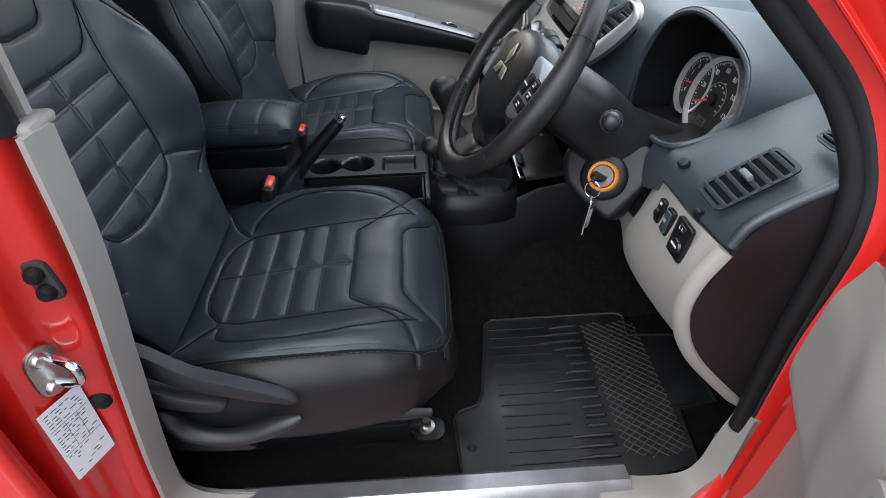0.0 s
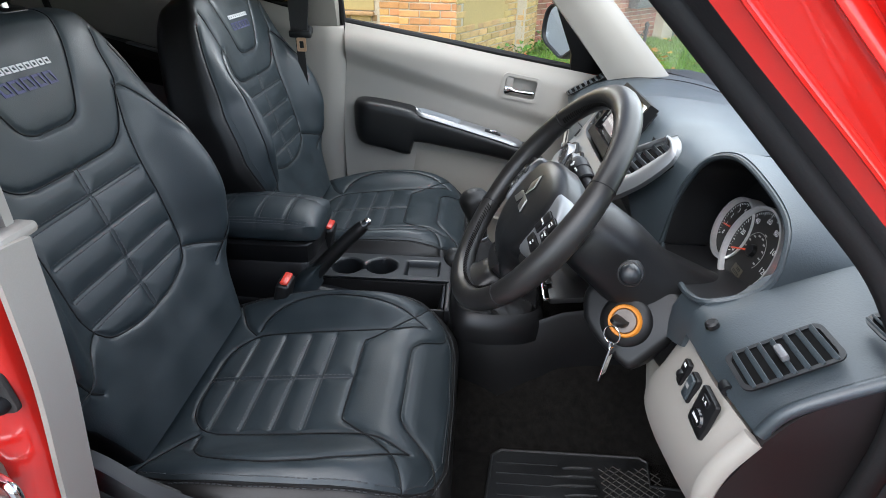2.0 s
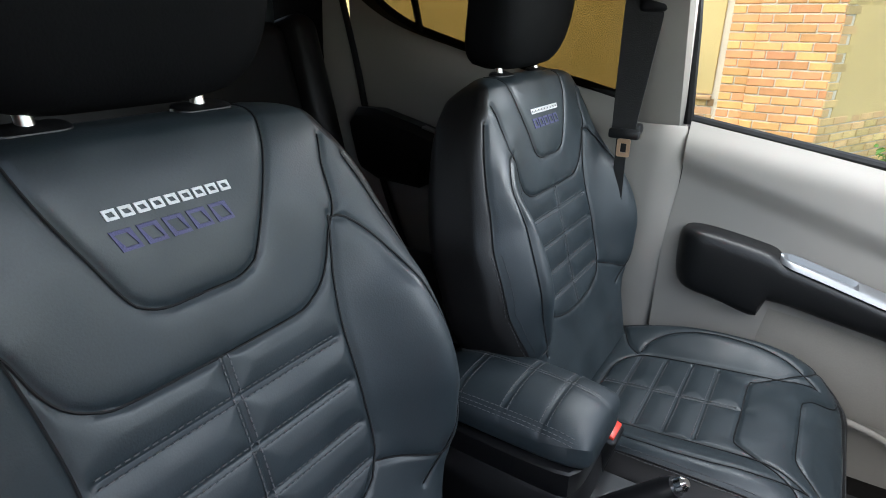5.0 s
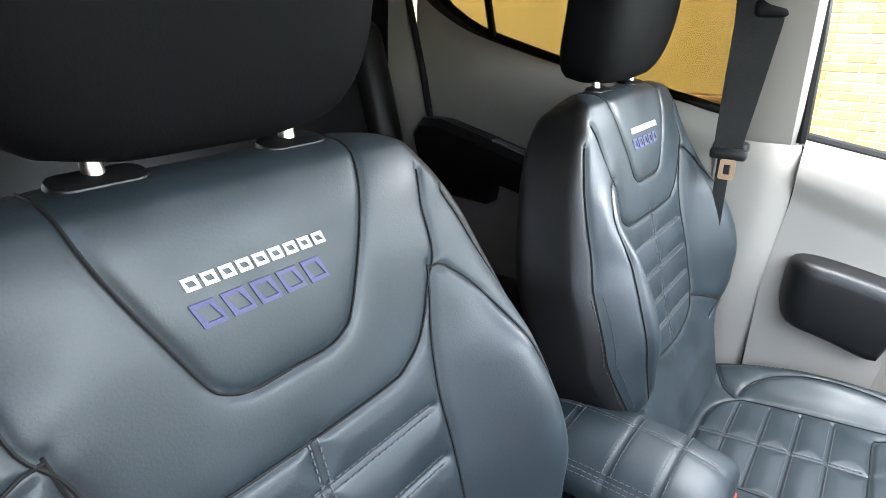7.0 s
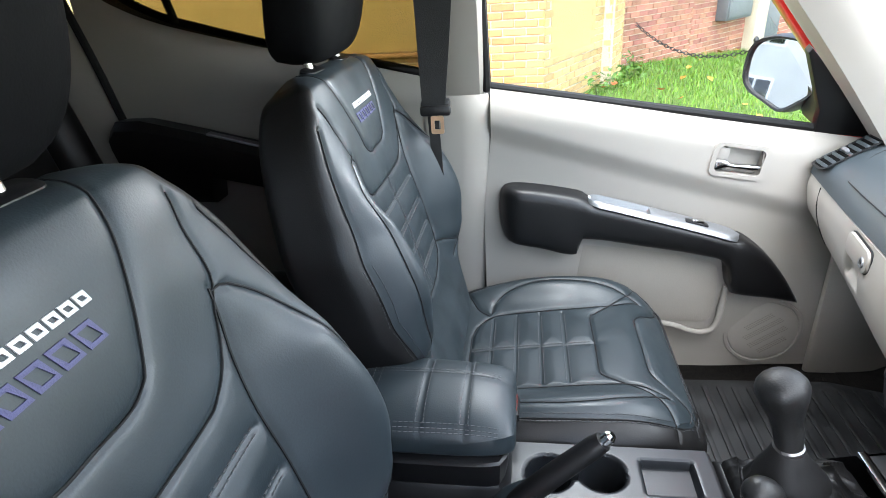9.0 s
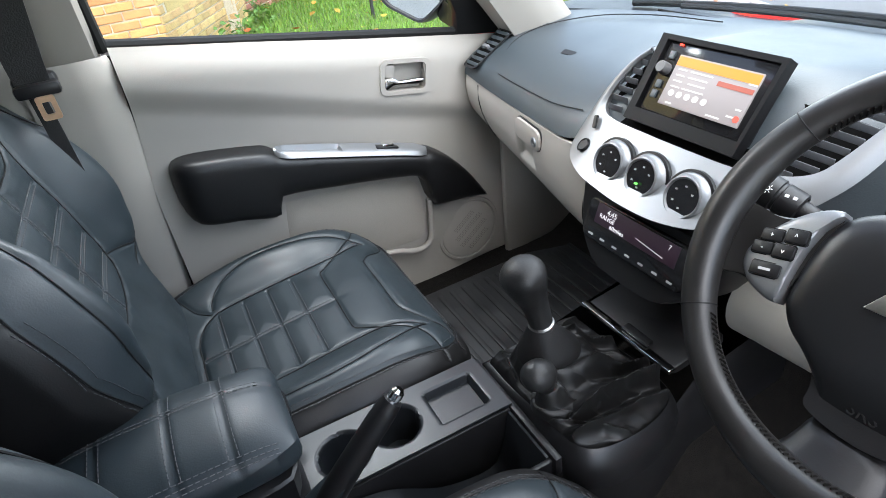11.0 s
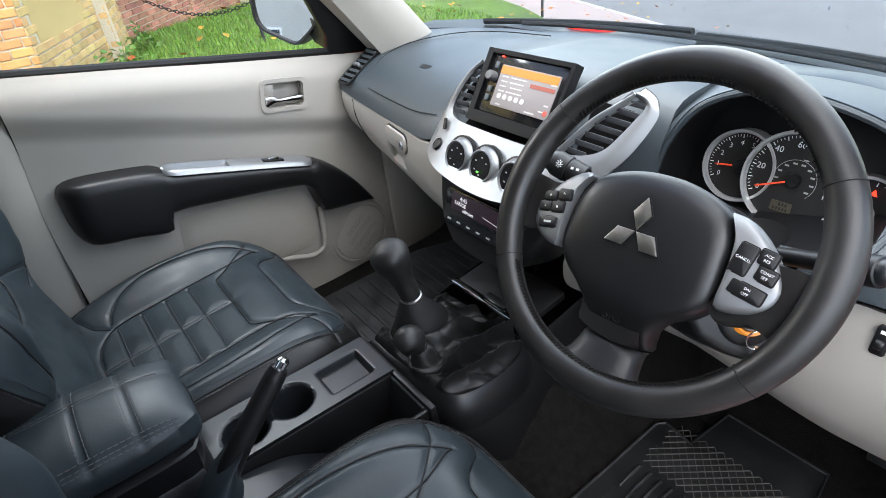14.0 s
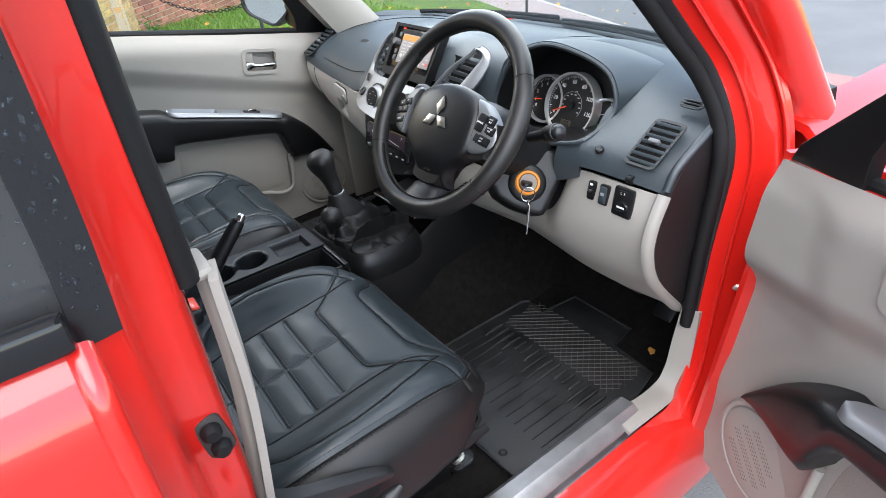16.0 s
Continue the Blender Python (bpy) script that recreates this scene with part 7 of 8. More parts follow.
pd = thing("passenger_door", (0.15, 0.68, 0.6), "closed passenger door with pale grey lining and dark armrest", "car door", "front doors")
front_door(pd, None)
part("door_skin", sheet([[(x, 0.74 + 0.03 * math.sin(math.pi * (z - 0.5) / 0.8), z) for z in np.linspace(0.5, waist(x) - 0.01, 10)] for x in np.linspace(-0.13, 0.72, 12)], -0.01), RED, pd, "red door skin")
part("window_frame", tube(spline([(-0.166, 0.66, 1.255), (-0.168, 0.61, 1.42), (-0.165, 0.56, 1.56), (-0.1, 0.545, 1.6), (0.13, 0.53, 1.6)], 24), 0.01, 8), SEAL, pd)
part("frame_outer", tube(spline([(-0.178, 0.69, 1.255), (-0.18, 0.64, 1.42), (-0.178, 0.59, 1.56)], 14), 0.012, 8), RED, pd)
HX, HY, OPEN = 0.66, -0.76, 64.3
DM = Matrix.Translation((0.604, -0.763, 0.911)) @ Matrix.Rotation(radians(OPEN), 4, "Z") @ Matrix.Rotation(0.046, 4, "X") @ Matrix.Rotation(-0.062, 4, "Y") @ Matrix.Translation((-0.66, 0.70, -0.9)) @ Matrix.Diagonal((1, -1, 1, 1))
dd = thing("driver_door", (HX, HY, 0.6), "open driver door with pale grey lining and dark armrest", "car door", "front doors")
front_door(dd, DM)
part("door_skin", put(sheet([[(x, 0.74 + 0.03 * math.sin(math.pi * (z - 0.5) / 0.8), z) for z in np.linspace(0.5, waist(x) - 0.01, 10)] for x in np.linspace(-0.2, 0.70, 12)], -0.01), DM), RED, dd, "red door skin")
part("door_edge", put(sheet([[(0.625, y, z) for z in np.linspace(0.52, 1.14, 8)] for y in np.linspace(0.655, 0.74, 5)], 0.01), DM), RED, dd)

# passenger door mirror
wm_ = thing("door_mirror", (0.52, 0.80, 1.22), "black door mirror with a rain-flecked glass", "door mirror")
MO = [(0.892, 1.306), (0.852, 1.314), (0.79, 1.306), (0.755, 1.285), (0.742, 1.245), (0.748, 1.205), (0.772, 1.178), (0.797, 1.158), (0.812, 1.158), (0.85, 1.174), (0.885, 1.19), (0.907, 1.215), (0.914, 1.262), (0.908, 1.292), (0.892, 1.306)]
mo = np.array(spline(MO, 49)[:-1])
cc = mo.mean(axis=0)
gm = lambda y, z, d: (0.492 - 0.58 * (y - 0.80) + 0.15 * (z - 1.21) + d, y + 0.5 * d, z)
part("mirror_housing", loft([[gm(*(cc + (p - cc) * s), d) for p in mo] for s, d in ((0.9, 0.004), (0.93, -0.003), (0.99, -0.004), (1.02, 0.004), (1.05, 0.02), (1.02, 0.06), (0.8, 0.1), (0.4, 0.115))], True, (False, True)), BLACK, wm_)
part("mirror_glass", loft([[gm(*(cc + (p - cc) * s), 0.003) for p in mo] for s in (0.915, 0.01)], True), MIRROR, wm_, "reflecting mirror glass")
part("mirror_arm", loft([[(x + dx, y, z + dz) for dx, dz in ((-a, -b), (a, -b), (a, b), (-a, b))] for x, y, z, a, b in ((0.545, 0.67, 1.172, 0.03, 0.024), (0.545, 0.72, 1.175, 0.028, 0.024), (0.54, 0.77, 1.19, 0.024, 0.03), (0.545, 0.81, 1.21, 0.02, 0.03))], True, (True, True)), BLACK, wm_)

# passenger B pillar, belt, rear door
part("b_pillar_trim", loft([[(xf, y - 0.004, z), (xf - 0.012, y - 0.014, z), (xf - 0.06, y - 0.018, z), (xf - 0.14, y - 0.006, z), (xf - 0.145, y + 0.03, z)] for z, xf, y in ((0.555, -0.19, 0.675), (0.8, -0.182, 0.672), (1.0, -0.168, 0.662), (1.2, -0.16, 0.652), (1.24, -0.16, 0.65), (1.25, -0.163, 0.655))]), GREY, truck, "pale grey lower pillar trim")
part("b_pillar_upper", loft([[(xf, y, z), (xf - 0.008, y - 0.01, z), (xf - 0.04, y - 0.012, z), (xf - 0.075, y - 0.008, z), (xf - 0.12, y + 0.01, z), (xf - 0.12, y + 0.05, z), (xf, y + 0.04, z)] for z, xf, y in ((1.235, -0.172, 0.664), (1.4, -0.168, 0.595), (1.6, -0.164, 0.51))], True), GREY, truck, "pale grey upper pillar trim")
part("b_post_core", loft([[(xf, y, z), (-0.30, y, z), (-0.30, y + 0.06, z), (xf, y + 0.06, z)] for z, y, xf in ((0.5, 0.69, -0.12), (1.232, 0.68, -0.12), (1.25, 0.675, -0.19), (1.62, 0.54, -0.19))], True, (True, True)), SEAL, truck)
belt = thing("seat_belt", (-0.26, 0.56, 1.25), "black seat belt hanging by the door pillar with a metal tongue", "seat belt")
part("webbing", sheet([[(x0 + (x1 - x0) * s, 0.562 - 0.012 * (z - 1.2) + 0.004 * math.sin(9 * z), z) for s in np.linspace(0, 1, 6)] for z, x0, x1 in ((1.235, -0.288, -0.242), (1.27, -0.289, -0.24), (1.35, -0.29, -0.23), (1.45, -0.291, -0.219), (1.58, -0.29, -0.21))], 0.003), WEBBING, belt)
part("lower_webbing", sheet([[(x0 + 0.022 * s, 0.572, z) for s in np.linspace(0, 1, 4)] for z, x0 in ((0.85, -0.262), (1.1, -0.278), (1.245, -0.282))], 0.003), WEBBING, belt)

part("belt_guide", rbox((-0.265, 0.58, 1.245), (0.06, 0.03, 0.024), 0.008), BLACK, belt)
part("upper_guide", rbox((-0.236, 0.567, 1.478), (0.06, 0.03, 0.034), 0.012, seg=3), BLACK, belt)
part("tongue_cover", rbox((-0.262, 0.552, 1.238), (0.062, 0.018, 0.02), 0.006), BLACK, belt)
part("tongue", ring_prism(rrect(0.026, 0.036, 0.004), rrect(0.012, 0.018, 0.002), 0.003, axes((-0.258, 0.545, 1.212), (1, 0, 0), (0, 0, 1))), mat("brassy_tongue", (0.75, 0.5, 0.32), 0.3, metal=0.9, bump=0), belt, "metal belt tongue")
part("belt_anchor", rbox((-0.235, 0.53, 0.80), (0.03, 0.02, 0.05), 0.005), BLACK, belt)
REARGREY = mat("rear_trim_plastic", (0.27, 0.255, 0.23), 0.7, var=0.08, scale=5, grain=800, bump=0.2, dist=0.0006)
rd = thing("rear_passenger_door", (-0.7, 0.68, 0.6), "closed rear door with pale lining, dark armrest and tinted window", "car door")
RW = [(-1.05, 1.56), (-1.0, 1.515), (-0.94, 1.468), (-0.86, 1.428), (-0.74, 1.392), (-0.6, 1.356), (-0.42, 1.318), (-0.30, 1.29)]
rw = np.array(spline(RW, 40))
part("lining", sheet([[(x, 0.64 + 0.02 * smooth(zt - 0.05, zt, z) + 0.012 * smooth(1.26 + 0.1 * (-x - 0.3), 1.2 + 0.1 * (-x - 0.3), z), z) for z in np.linspace(0.54, zt, 30)] for x, zt in rw[::-1]], -0.02), REARGREY, rd, "pale grey moulded lining")
REAR = [(-1.085, 1.56), (-1.07, 1.495), (-1.032, 1.346), (-0.999, 1.189), (-0.937, 0.977), (-0.86, 0.8)]
part("door_seal", tube([(x, 0.636, z) for x, z in spline(REAR, 30)], 0.009, 8), SEAL, rd)
part("c_pillar_trim", sheet([[(x - 0.11 * s, 0.645 - 0.03 * math.sin(math.pi * s * 0.5), z) for s in np.linspace(1, 0, 8)] for x, z in spline(REAR, 24)], 0.01), REARGREY, truck, "pale grey rear pillar trim")
part("rear_side_wall", rbox((-1.24, 0.625, 1.05), (0.22, 0.03, 1.1), 0.01), CARPET, truck)
part("window_seal", tube([(x, 0.662, z + 0.006) for x, z in rw], 0.009, 8), SEAL, rd)
part("door_armrest", loft([[(x, 0.65, zt), (x, 0.60, zt + 0.004), (x, 0.585, zt - 0.015), (x, 0.588, zb + 0.02), (x, 0.60, zb), (x, 0.65, zb)] for x, zt, zb in ((-1.02, 1.2, 1.14), (-1.0, 1.222, 1.06), (-0.94, 1.222, 1.035), (-0.8, 1.19, 1.03), (-0.79, 1.187, 1.09), (-0.6, 1.14, 1.05), (-0.42, 1.09, 0.98), (-0.36, 1.03, 0.96))]), BLACK, rd, "soft black door armrest")
part("switch_strip", rbox((-0.68, 0.605, 1.166), (0.22, 0.022, 0.006), 0.002, Matrix.Translation((-0.68, 0, 1.166)) @ Matrix.Rotation(radians(14), 4, "Y") @ Matrix.Translation((0.68, 0, -1.166))), SILVER, rd)
part("window_glass", sheet([[(x, 0.672 - 0.3 * (z - 1.25), z) for z in np.linspace(zt, 1.58, 5)] for x, zt in rw], 0.004), TINT, rd)
part("quarter_bar", tube([(-0.83, 0.655, 1.42), (-0.83, 0.60, 1.58)], 0.009, 8), SEAL, rd)
# rear bench
bench = thing("rear_bench_seat", (-0.95, 0, 0.6), "dark leather rear bench seat", "bench seat")
part("bench_cushion", rbox((-0.82, 0, 0.79), (0.46, 1.2, 0.16), 0.05, seg=4), LEATHER, bench)
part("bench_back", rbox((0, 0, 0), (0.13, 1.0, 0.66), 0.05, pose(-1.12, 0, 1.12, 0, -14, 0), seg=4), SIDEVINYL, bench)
for y in (-0.545, 0.545):
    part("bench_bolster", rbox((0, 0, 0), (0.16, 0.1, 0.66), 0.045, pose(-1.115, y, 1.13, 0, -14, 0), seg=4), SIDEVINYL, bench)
for y in (-0.36, 0.36):
    part("bench_headrest", rbox((-1.2, y, 1.48), (0.1, 0.26, 0.16), 0.04, seg=4), LEATHER, bench)

# interior mirror
rv = thing("interior_mirror", (0.33, 0, 1.5), "black interior rear-view mirror", "mirror")
part("mirror_shell", rbox((0, 0, 0), (0.035, 0.24, 0.07), 0.016, pose(0.335, -0.02, 1.52, 0, 8, -16), seg=3), BLACK, rv)
part("mirror_face", rbox((-0.0175, 0, 0), (0.003, 0.222, 0.054), 0.001, pose(0.335, -0.02, 1.52, 0, 8, -16)), MIRROR, rv)
part("mirror_stem", tube([(0.35, 0.0, 1.535), (0.345, 0.0, 1.58)], 0.012, 10), BLACK, rv)

# pedals
for y, w_ in ((-0.36, 0.06), (-0.44, 0.07), (-0.545, 0.05)):
    pe = thing("pedal", (0.72, y, 0.62), "black rubber-faced foot pedal", "pedal", "pedals")
    part("pedal_pad", rbox((0, 0, 0), (0.012, w_, 0.055 if w_ > 0.055 else 0.11), 0.005, pose(0.765, y, 0.655, 0, 35, 0)), BLACK, pe)
    part("pedal_arm", tube([(0.772, y, 0.66), (0.80, y, 0.78), (0.79, y, 0.9)], 0.008, 8), BLACK, pe)

# mats
mat_d = thing("floor_mat", (0.4, -0.44, 0.56), "worn black rubber floor mat with a diamond-patterned heel pad", "floor mat", "floor mats")
MO_ = [(0.216, -0.625), (0.49, -0.64), (0.615, -0.612), (0.625, -0.50), (0.70, -0.49), (0.70, -0.315), (0.592, -0.305), (0.60, -0.25), (0.585, -0.238), (0.31, -0.24), (0.292, -0.255), (0.268, -0.44), (0.255, -0.465), (0.22, -0.478), (0.21, -0.495)]
part("mat_sheet", prism(MO_, 0.008, Matrix.Translation((0, 0, 0.556)), 0.003), RUBBER, mat_d)
part("mat_rim", tube([(x, y, 0.5645) for x, y in MO_], 0.0035, 6, True), RUBBER, mat_d)
ZM = 0.5645
bm = bmesh.new()
for s in (-1, 1):
    for k in range(-22, 30):
        c = -0.42 + 0.0165 * k
        pts = [(0.50 + q, c + s * q * 0.85) for q in np.linspace(0, 0.115, 9)]
        pts = [(x, y) for x, y in pts if -0.6 < y < -0.262]
        if len(pts) > 2:
            tube([(x, y, ZM + 0.0004) for x, y in pts], 0.0011, 4, bm=bm)
part("diamond_ribs", bm, mat("worn_rubber_rib", (0.055, 0.052, 0.047), 0.7, var=0.5, scale=20, bump=0.2), mat_d, "worn raised diamond pattern")
bm = bmesh.new()
for k in range(16):
    y = -0.275 - 0.021 * k
    tube([(0.43 - 0.03 * math.sin(k), y, ZM - 0.001), (0.45, y, ZM + 0.002), (0.485, y, ZM + 0.002), (0.49, y, ZM - 0.001)], [0.002, 0.0045, 0.0045, 0.002], 8, bm=bm)
part("heel_ribs", bm, RUBBER, mat_d)
bm = bmesh.new()
for k in range(14):
    y = -0.27 - 0.025 * k
    tube([(0.30, y, ZM), (0.42, y, ZM)], 0.0014, 5, bm=bm)
part("fine_ribs", bm, RUBBER, mat_d)
part("mat_eyelet", lathe([(0.004, 0.001), (0.007, 0.002), (0.009, 0)], Matrix.Translation((0.236, -0.556, 0.564)), 16), SEAL, mat_d)
mat_p = thing("floor_mat", (0.48, 0.37, 0.56), "ribbed black rubber passenger floor mat", "floor mat", "floor mats")
part("mat_sheet", prism([(0.24, 0.15), (0.24, 0.59), (0.62, 0.60), (0.78, 0.55), (0.78, 0.16)], 0.008, Matrix.Translation((0, 0, 0.556)), 0.003), RUBBER, mat_p)
for k in range(15):
    x = 0.27 + 0.033 * k
    part("mat_rib", rbox((x, 0.365, 0.5655), (0.012, 0.4, 0.005), 0.002), RUBBER, mat_p)
leafm = bmesh.new()
prism([(0, 0), (0.018, 0.006), (0.03, 0.0), (0.022, -0.012), (0.006, -0.008)], 0.0008, pose(0.655, -0.578, 0.572, 12, 8, 40), bm=leafm)
solo("dry_leaf", leafm, LEAF, "dry brown leaf on the carpet", "leaf")

# raindrops on the lower windscreen
rng2 = random.Random(21)
bm = bmesh.new()
for k in range(420):
    u, v = rng2.uniform(-0.97, 0.97), rng2.uniform(0.06, 0.5)
    xb, yb, xt, yt = 0.945 - 0.18 * abs(u) ** 2.2, 0.68 * u, 0.24 - 0.05 * u * u, 0.5 * u
    r = rng2.choice((0.0005, 0.0007, 0.001, 0.0014))
    bmesh.ops.create_icosphere(bm, subdivisions=1, radius=r, matrix=Matrix.Translation((xb + (xt - xb) * v + 0.02 * math.sin(math.pi * v) + 0.004, yb + (yt - yb) * v, 1.14 + 0.46 * v + 0.003)) @ Matrix.Diagonal((1, 1, rng2.uniform(0.8, 1.5), 1)))
for y in np.linspace(-0.55, 0.5, 90):
    f0 = 0.955 - 0.18 * abs(y / 0.68) ** 2.2
    bmesh.ops.create_icosphere(bm, subdivisions=1, radius=rng2.choice((0.0012, 0.0018)), matrix=Matrix.Translation((f0 + 0.004, y, 1.1762)))
dr2 = part("raindrops", bm, WATER, truck, "beaded raindrops")
dr2["kind"] = "stuff"

# wheels that carry the truck
for x, y in ((1.45, -0.66), (1.45, 0.66), (-1.2, -0.66), (-1.2, 0.66)):
    sgn = -1 if y < 0 else 1
    wmz = axes((x, y, 0.25), (1, 0, 0), (0, 0, sgn))
    wheel_ = part("wheel", lathe([(0.2, 0.1), (0.3, 0.11), (0.335, 0.09), (0.348, 0.05), (0.348, -0.05), (0.335, -0.09), (0.3, -0.11), (0.2, -0.1), (0.2, 0.1)], wmz, 48), RUBBER, truck, "black tyre")
    part("rim", lathe([(0, 0.05), (0.06, 0.06), (0.08, 0.04), (0.18, 0.07), (0.205, 0.1), (0.205, -0.1), (0, -0.1)], wmz, 32), SILVER, wheel_, "silver wheel rim")
part("chassis", rbox((0.15, 0, 0.38), (3.2, 0.9, 0.16), 0.03), BLACK, truck)
part("front_panel", rbox((2.15, 0, 0.52), (0.1, 1.5, 0.5), 0.05), RED, truck)
part("front_wing", sheet([[(x, y, z) for y, z in spline([(0.70, 1.0), (0.745, 0.985), (0.775, 0.95), (0.79, 0.85), (0.79, 0.6)], 16)] for x in np.linspace(0.735, 1.3, 16)], -0.015), RED, truck, "red front wing")

# ---------- outside: ground ----------
def ground_z(x, y):
    """The lawn rises from the road to the house and falls away along it."""
    return 0.1 + 0.42 * float(smooth(1.6, 4.6, y)) - 0.1 * min(max(x - 1.0, 0), 3.6) + 0.012 * noise.noise(Vector((x * 1.3, y * 1.3, 0)))


solo("road", sheet([[(x, y, -0.1) for y in np.linspace(-90, 120, 8)] for x in np.linspace(-90, 160, 8)], 0.1), ASPHALT, "wet grey asphalt road", "road", kind="structure")
solo("pavement", sheet([[(x + max(0, y - 2) * 0.33 if e < 2 else 5.27 + (y - 2.87) * 0.38 + (0.0 if e < 4 else 0.04), y, z) for e, z in enumerate((-0.12, -0.02, -0.012, -0.02, -0.02, -0.16))] for x, y in zip(np.full(30, 4.05), np.linspace(1.3, 40, 30))], -0.05), mat("paving", (0.33, 0.27, 0.25), 0.85, var=0.15, scale=2, grain=130, bump=0.4, dist=0.004), "pinkish asphalt pavement with a pale kerb", "pavement", kind="structure")
part("kerb", sheet([[(5.27 + e + (y - 2.87) * 0.38, y, z) for e, z in ((0.0, -0.012), (0.008, 0.0), (0.05, 0.0), (0.06, -0.012), (0.065, -0.12))] for y in np.linspace(1.3, 40, 60)], -0.03), mat("kerb_stone", (0.5, 0.48, 0.45), 0.85, grain=90, bump=0.4, dist=0.003), bpy.data.objects["pavement"])
ys = np.r_[np.linspace(1.6, 9, 60), np.linspace(9.6, 40, 30)]
solo("lawn", sheet([[(-14 + (18.0 + max(0, y - 2) * 0.33) * u, y, ground_z(-14 + (18.0 + max(0, y - 2) * 0.33) * u, y)) for y in ys] for u in np.linspace(0, 1, 120)], 0.25), mat("turf", (0.085, 0.15, 0.018), 0.9, var=0.45, scale=2.2, grain=45, bump=0.7, dist=0.03), "rough green lawn beside the house", "lawn", kind="structure")
solo("verge", sheet([[(x, y, 0.0 + 0.05 * smooth(16, 18, x)) for y in np.linspace(-60, 30, 20)] for x in np.r_[16.0, 17, 18, 30, 120]], 0.2), GRASS, "green grass verge across the road", "verge", kind="structure")
solo("wall_boundary", rbox((-1.0, 1.52, 0.02), (10.0, 0.12, 0.24), 0.01), mat("edging", (0.4, 0.38, 0.35), 0.9, grain=80, bump=0.4), "pale kerb edging of the lawn", "kerb", kind="structure")

# grass blades and fallen leaves
rng = random.Random(11)
VERT, FACES = [], []
for k in range(52000):
    x, y = rng.uniform(0.1, 4.2), rng.uniform(2.2, 9.0)
    if (y - 5.42) * 0.657 - (x - 0.74) * 0.754 > 0.0 or (x < 0.8 and y > 3.6 + 2.02 * (x - 0.05)):
        continue
    z = ground_z(x, y)
    a, h, w_ = rng.uniform(0, 6.28), rng.uniform(0.025, 0.06), rng.uniform(0.0025, 0.005)
    dx, dy = math.cos(a), math.sin(a)
    b = rng.uniform(0.2, 0.9) * h
    i = len(VERT)
    VERT += [(x - dy * w_, y + dx * w_, z - 0.004), (x + dy * w_, y - dx * w_, z - 0.004), (x + dx * b, y + dy * b, z + h)]
    FACES.append((i, i + 1, i + 2))
me = bpy.data.meshes.new("grass")
me.from_pydata(VERT, [], FACES)


def varied(name, base, spread, rough=0.9, bump=0.5, hue=0.5):
    """A surface whose tone changes from piece to piece, with grain and stains."""
    m = mat(name, base, rough, var=0.28, scale=6, grain=70, bump=bump, dist=0.004)
    nt, ln = m.node_tree.nodes, m.node_tree.links
    oi, ge, ad, fr = nt.new("ShaderNodeObjectInfo"), nt.new("ShaderNodeNewGeometry"), nt.new("ShaderNodeMath"), nt.new("ShaderNodeMath")
    ln.new(oi.outputs["Random"], ad.inputs[0])
    ln.new(ge.outputs["Random Per Island"], ad.inputs[1])
    fr.operation = "FRACT"
    ln.new(ad.outputs[0], fr.inputs[0])
    rp = nt.new("ShaderNodeMapRange")
    rp.inputs["To Min"].default_value, rp.inputs["To Max"].default_value = 1 - spread, 1 + spread
    ln.new(fr.outputs[0], rp.inputs["Value"])
    hs = nt.new("ShaderNodeHueSaturation")
    b = nt["Principled BSDF"]
    src = b.inputs["Base Color"].links[0].from_socket
    ln.new(src, hs.inputs["Color"])
    ln.new(rp.outputs[0], hs.inputs["Value"])
    h2 = nt.new("ShaderNodeMapRange")
    h2.inputs["To Min"].default_value, h2.inputs["To Max"].default_value = 0.5 - 0.025 * hue, 0.5 + 0.025 * hue
    wn_ = nt.new("ShaderNodeTexWhiteNoise")
    wn_.noise_dimensions = "1D"
    ln.new(fr.outputs[0], wn_.inputs["W"])
    ln.new(wn_.outputs["Value"], h2.inputs["Value"])
    ln.new(h2.outputs[0], hs.inputs["Hue"])
    ln.new(hs.outputs[0], b.inputs["Base Color"])
    return m


me.materials.append(varied("grass_blades", (0.12, 0.23, 0.02), 0.5, 0.6, 0.0, 1.2))
tagged(new("grass", me), "short uneven green grass blades", "grass", kind="stuff")
VERT, FACES = [], []
for k in range(420):
    x, y = rng.uniform(-1.0, 6.0), rng.uniform(2.0, 9.0)
    if (y - 5.42) * 0.657 - (x - 0.74) * 0.754 > 0.0 or (x < 0.8 and y > 3.6 + 2.02 * (x - 0.05)):
        continue
    z, a, r, tl = ground_z(x, y) + 0.045, rng.uniform(0, 6.28), rng.uniform(0.018, 0.042), rng.uniform(-0.5, 0.5)
    i = len(VERT)
    for q, s in ((0, 1.0), (0.9, 0.62), (1.9, 0.7), (3.14, 0.9), (4.3, 0.7), (5.4, 0.6)):
        VERT.append((x + r * s * math.cos(a + q), y + r * s * math.sin(a + q), z + tl * r * math.sin(q) + 0.3 * r * s))
    VERT.append((x, y, z))
    FACES += [(i + j, i + (j + 1) % 6, i + 6) for j in range(6)]
me = bpy.data.meshes.new("fallen_leaves")
me.from_pydata(VERT, [], FACES)
me.materials.append(varied("autumn_leaves", (0.45, 0.21, 0.03), 0.45, 0.7, 0.0, 1.6))
tagged(new("fallen_leaves", me), "yellow and brown autumn leaves scattered on the grass", "fallen leaves", kind="stuff")

